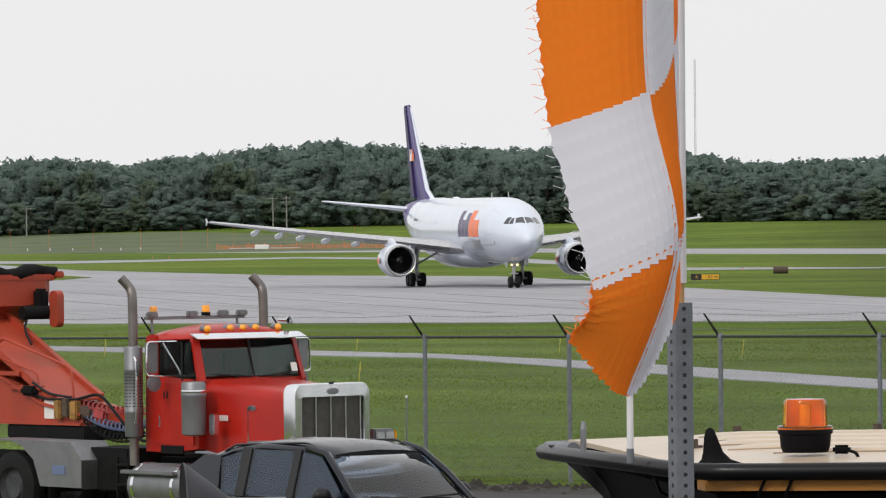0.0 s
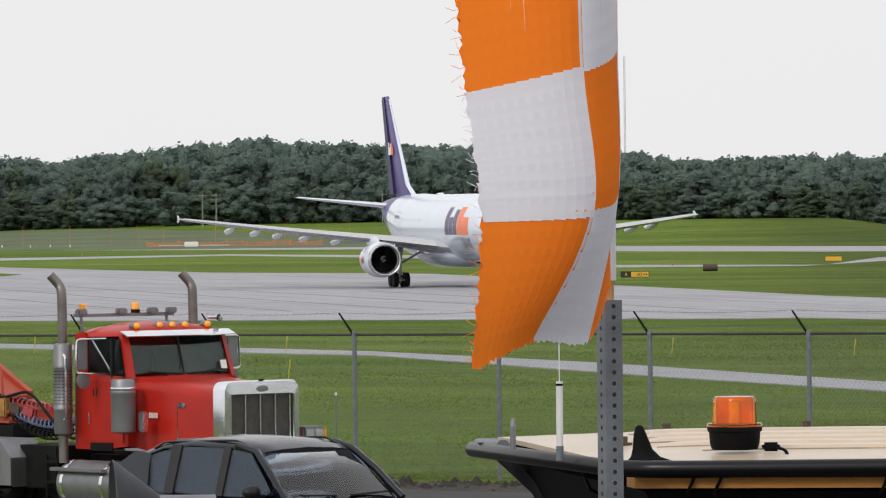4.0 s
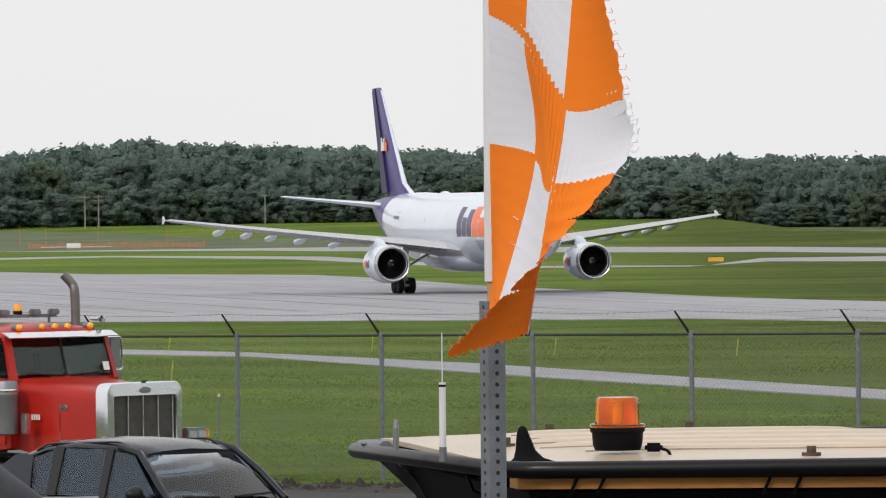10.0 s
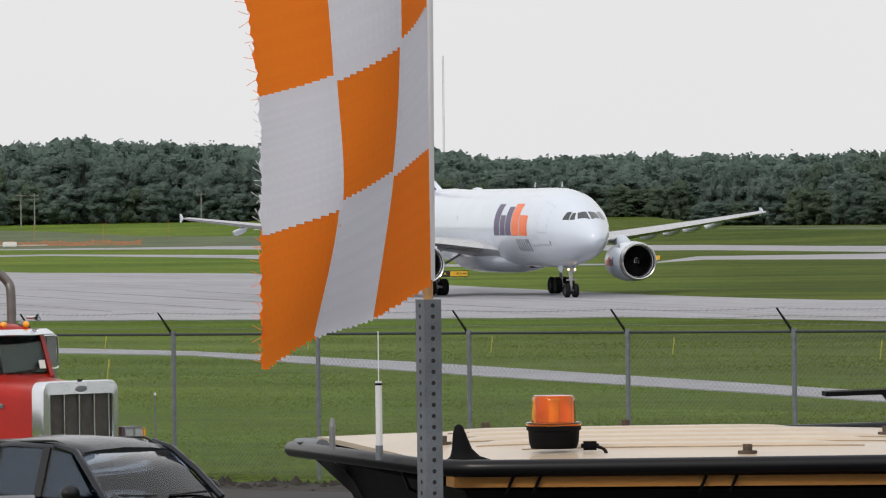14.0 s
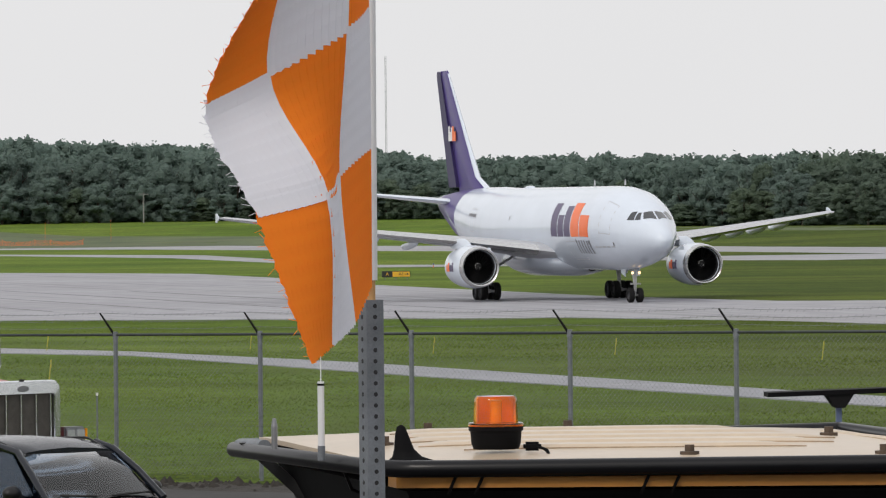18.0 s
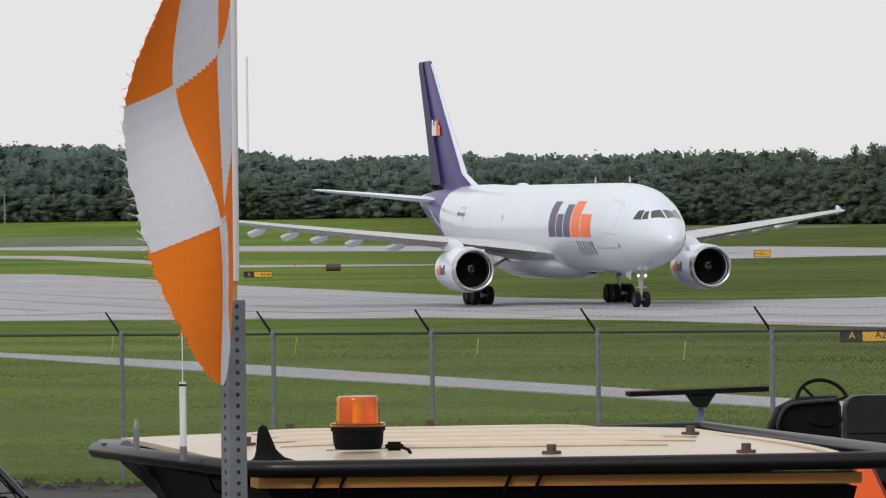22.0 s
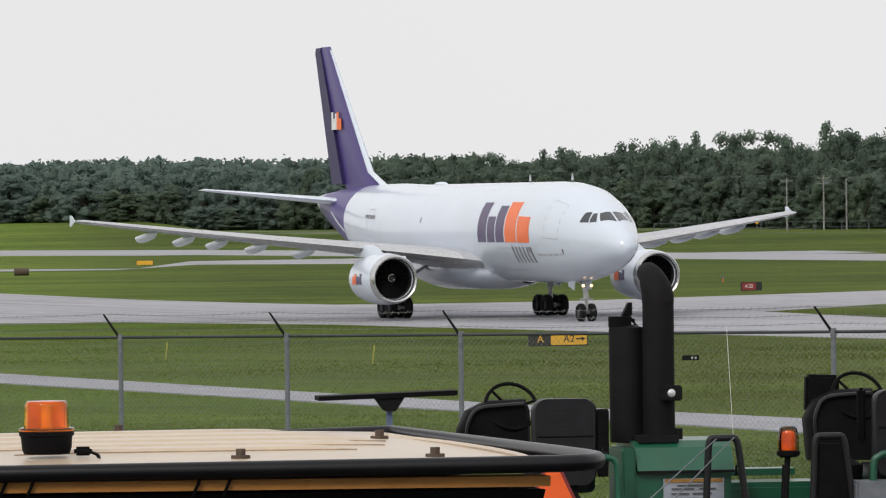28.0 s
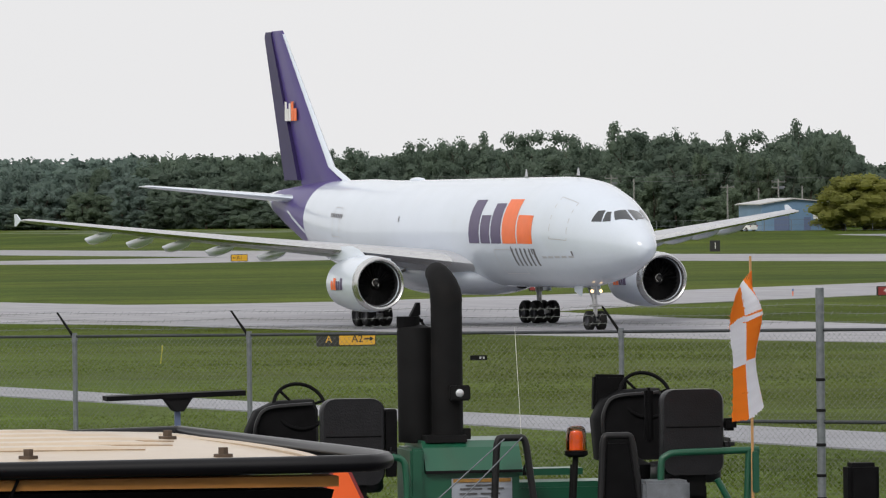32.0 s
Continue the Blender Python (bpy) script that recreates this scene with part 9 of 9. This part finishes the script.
def far_car(label):
    """A car; forward along -y."""
    t = thing("car", Matrix(), label, "car")

    def put(name, mat, build, lab=""):
        bm = BM()
        build(bm)
        return part(name, bm, mat, t, lab, 40)

    put("body", CAR_WHITE, lambda bm: loft(bm, [[Vector((x * w, y, z)) for x, z in ((-0.95, 0.3), (-1, 0.6), (-0.96, z1), (0.96, z1), (1, 0.6), (0.95, 0.3))] for y, w, z1 in ((2.15, 0.82, 0.95), (1.9, 0.88, 1.0), (-0.9, 0.9, 0.98), (-1.9, 0.86, 0.82), (-2.2, 0.74, 0.66))]), "white body")
    put("roof", CAR_WHITE, lambda bm: loft(bm, [[Vector((x * w, y, z)) for x, z in ((-1, 1.55), (-0.9, 1.62), (0.9, 1.62), (1, 1.55), (1, 1.5), (-1, 1.5))] for y, w in ((1.85, 0.66), (0.6, 0.7), (-0.3, 0.66))]), "white roof")
    for x in (-1, 1):
        for y0, y1, s0, s1 in ((-0.98, -0.02, 0.55, 0.0), (0.06, 0.95, 0.0, 0.0), (1.03, 1.95, 0.0, -0.25)):
            put("side_window", TINTED, lambda bm: loft(bm, [[Vector((x * w, y, z)) for y, z, w in ((y0, 0.97, 0.87), (y1, 0.97, 0.87), (y1 + s1, 1.52, 0.67), (y0 + s0, 1.52, 0.67))], [Vector((x * (w - 0.03), y, z)) for y, z, w in ((y0, 0.97, 0.87), (y1, 0.97, 0.87), (y1 + s1, 1.52, 0.67), (y0 + s0, 1.52, 0.67))]]), "dark window")
        put("tail_lamp", SIGN_RED, lambda bm: block(bm, (x * 0.7, 2.12, 0.85), (0.2, 0.1, 0.2)), "red tail lamp")
        for y in (-1.35, 1.35):
            road_wheel(t, (x * 0.8, y, 0.33), 0.33, 0.22)
    for y0, y1, nm in ((-1.05, -0.4, "windscreen"), (2.05, 1.85, "rear_window")):
        put(nm, TINTED, lambda bm: loft(bm, [[Vector((x, y, z)) for x, y, z in ((-0.8, y0, 0.97), (0.8, y0, 0.97), (0.62, y1, 1.53), (-0.62, y1, 1.53))], [Vector((x, y + 0.03, z - 0.02)) for x, y, z in ((-0.8, y0, 0.97), (0.8, y0, 0.97), (0.62, y1, 1.53), (-0.62, y1, 1.53))]]), "dark glass")
    return t


# car, place at a moment, speed, that moment
FAR_CARS = [(far_car("white sports utility car driving on the far road"), 189.43, 850.0, -6.75, 11.6, 29.8), (far_car("white saloon car driving on the far road"), 200.2, 831.0, -5.2, 8.9, 30.6)]


def berm():
    """Dark loose soil heaped along the edge of the yard."""
    rng = np.random.default_rng(12)
    n = 1500
    u = rng.uniform(-9, 9, n)
    off = rng.normal(0, 0.28, n)
    vs, fs = [], []
    for a, o, q in zip(u, off, rng.random(n)):
        x, y = 1.0 + a * 0.77 + o * 0.64, 85.3 - a * 0.64 + o * 0.77
        if a < -2:
            y += 0.25 * (-2 - a)
        r = 0.02 + 0.085 * q ** 4
        z = ground_z(x, y) + 0.05 * math.exp(-(o / 0.3) ** 2) * (0.6 + 0.4 * math.sin(3.1 * a)) + r * 0.2
        k = len(vs)
        d = rng.uniform(0.6, 1.3, 6) * r
        vs += [(x + d[0], y, z), (x - d[1], y, z), (x, y + d[2], z), (x, y - d[3], z), (x, y, z + d[4]), (x, y, z - 0.1)]
        fs += [(k + i, k + j, k + m) for i, j, m in ((0, 2, 4), (2, 1, 4), (1, 3, 4), (3, 0, 4), (2, 0, 5), (1, 2, 5), (3, 1, 5), (0, 3, 5))]
    me = bpy.data.meshes.new("soil")
    me.from_pydata(vs, [], fs)
    me.materials.append(DIRT)
    tagged(new("soil", me), "dark crumbly soil and stones along the yard", "soil", kind="stuff")
    bm = BM()
    us = np.linspace(-9, 9, 60)
    loft(bm, [[Vector((1.0 + a * 0.77 + o * 0.64, 85.3 - a * 0.64 + o * 0.77 + (0.25 * (-2 - a) if a < -2 else 0), ground_z(1.0 + a * 0.77 + o * 0.64, 85.3 - a * 0.64 + o * 0.77) + 0.02 + h * (0.6 + 0.4 * math.sin(3.1 * a + o * 5)))) for o, h in ((-0.8, 0.0), (-0.3, 0.03), (0, 0.06), (0.3, 0.03), (0.6, -0.08))] for a in us], close=False)
    tagged(part("ground_bank", bm, DIRT), "low bank of dark soil", "soil", kind="structure")


berm()


def steel_stake():
    x, y = -0.545, 80.0
    z = ground_z(x, y)
    t = thing("stake", Matrix.Translation((x, y, z)), "thin pale steel stake standing by the fence", "stake")
    b = BM()
    rod(b, (0, 0, -0.1), (0.005, 0, 3.85 - z), 0.012, seg=8)
    part("rod", b, GALVANISED, t)
    b = BM()
    rod(b, (0.005, 0, 3.84 - z), (0.005, 0, 3.88 - z), 0.016, seg=8)
    part("tip", b, SIGN_WHITE, t)


steel_stake()


# ---- movement ----
# seconds, place of the nose wheels, heading
PLANE_PATH = (
    (0.0, 6.02, 480.84, 11.51),
    (1.0, 7.42, 474.53, 11.52),
    (2.0, 8.49, 468.29, 11.58),
    (3.0, 9.54, 462.13, 11.67),
    (4.0, 10.70, 456.04, 11.78),
    (5.0, 12.04, 450.00, 11.90),
    (6.0, 13.53, 444.01, 12.04),
    (7.0, 15.13, 438.06, 12.17),
    (8.0, 16.80, 432.14, 12.30),
    (9.0, 18.49, 426.25, 12.43),
    (10.0, 20.17, 420.37, 12.54),
    (11.0, 21.83, 414.49, 12.63),
    (12.0, 23.46, 408.62, 12.71),
    (13.0, 25.06, 402.74, 12.76),
    (14.0, 26.64, 396.83, 12.79),
    (15.0, 28.23, 390.91, 12.79),
    (16.0, 29.84, 384.94, 12.77),
    (17.0, 31.46, 378.94, 12.73),
    (18.0, 33.11, 372.88, 12.66),
    (19.0, 34.79, 366.76, 12.57),
    (20.0, 36.48, 360.57, 12.47),
    (21.0, 38.17, 354.31, 12.35),
    (22.0, 39.86, 347.96, 12.22),
    (23.0, 41.52, 341.52, 12.08),
    (24.0, 43.15, 334.98, 11.95),
    (25.0, 44.75, 328.33, 11.82),
    (26.0, 46.32, 321.56, 11.70),
    (27.0, 47.88, 314.66, 11.60),
    (28.0, 49.44, 307.63, 11.54),
    (29.0, 51.01, 300.45, 11.51),
    (30.0, 52.62, 293.12, 11.52),
    (31.0, 54.25, 285.63, 11.72),
    (32.0, 55.88, 277.98, 11.99),
)


def motions():
    walk(aircraft, [(t, pose(x, y, 0.02, 0, 0, a)) for t, x, y, a in PLANE_PATH])
    # the wheels roll with the way gone; the keys lie close enough for less than a quarter turn
    times = np.arange(0, 32.01, 0.1)
    ys = np.interp(times, [r[0] for r in PLANE_PATH], [r[2] for r in PLANE_PATH])
    for w, r in ROLLING:
        at = w.location.copy()
        walk(w, [(float(t), pose(*at, math.degrees(1.02 * (ys[0] - y) / r))) for t, y in zip(times, ys)])

    # cars on the far road
    for car, x, y, vx, vy, when in FAR_CARS:
        walk(car, [(t, pose(x + vx * (t - when), y + vy * (t - when), FAR_ROAD_Z(x + vx * (t - when), y + vy * (t - when)), 0, 0, math.degrees(math.atan2(vx, -vy)))) for t in (0.0, 8.0, 16.0, 24.0, 26.0, 28.0, 29.0, 30.0, 31.0, 32.0)])

    for (ob, _, _), rows in zip(near_pieces, flag_rows(near_pieces, SWAY, *NEAR_CLOTH, sorted({*np.arange(0, 32.01, 0.25), *np.arange(8.5, 12, 0.125), *np.arange(11, 11.7, 1 / 15)}))):
        walk(ob, rows)
    for (ob, _, _), rows in zip(far_pieces, flag_rows(far_pieces, SWAY_FAR, *FAR_CLOTH, np.concatenate((np.arange(0, 28, 2.0), np.arange(28.5, 32.01, 0.125))))):
        walk(ob, rows)


motions()
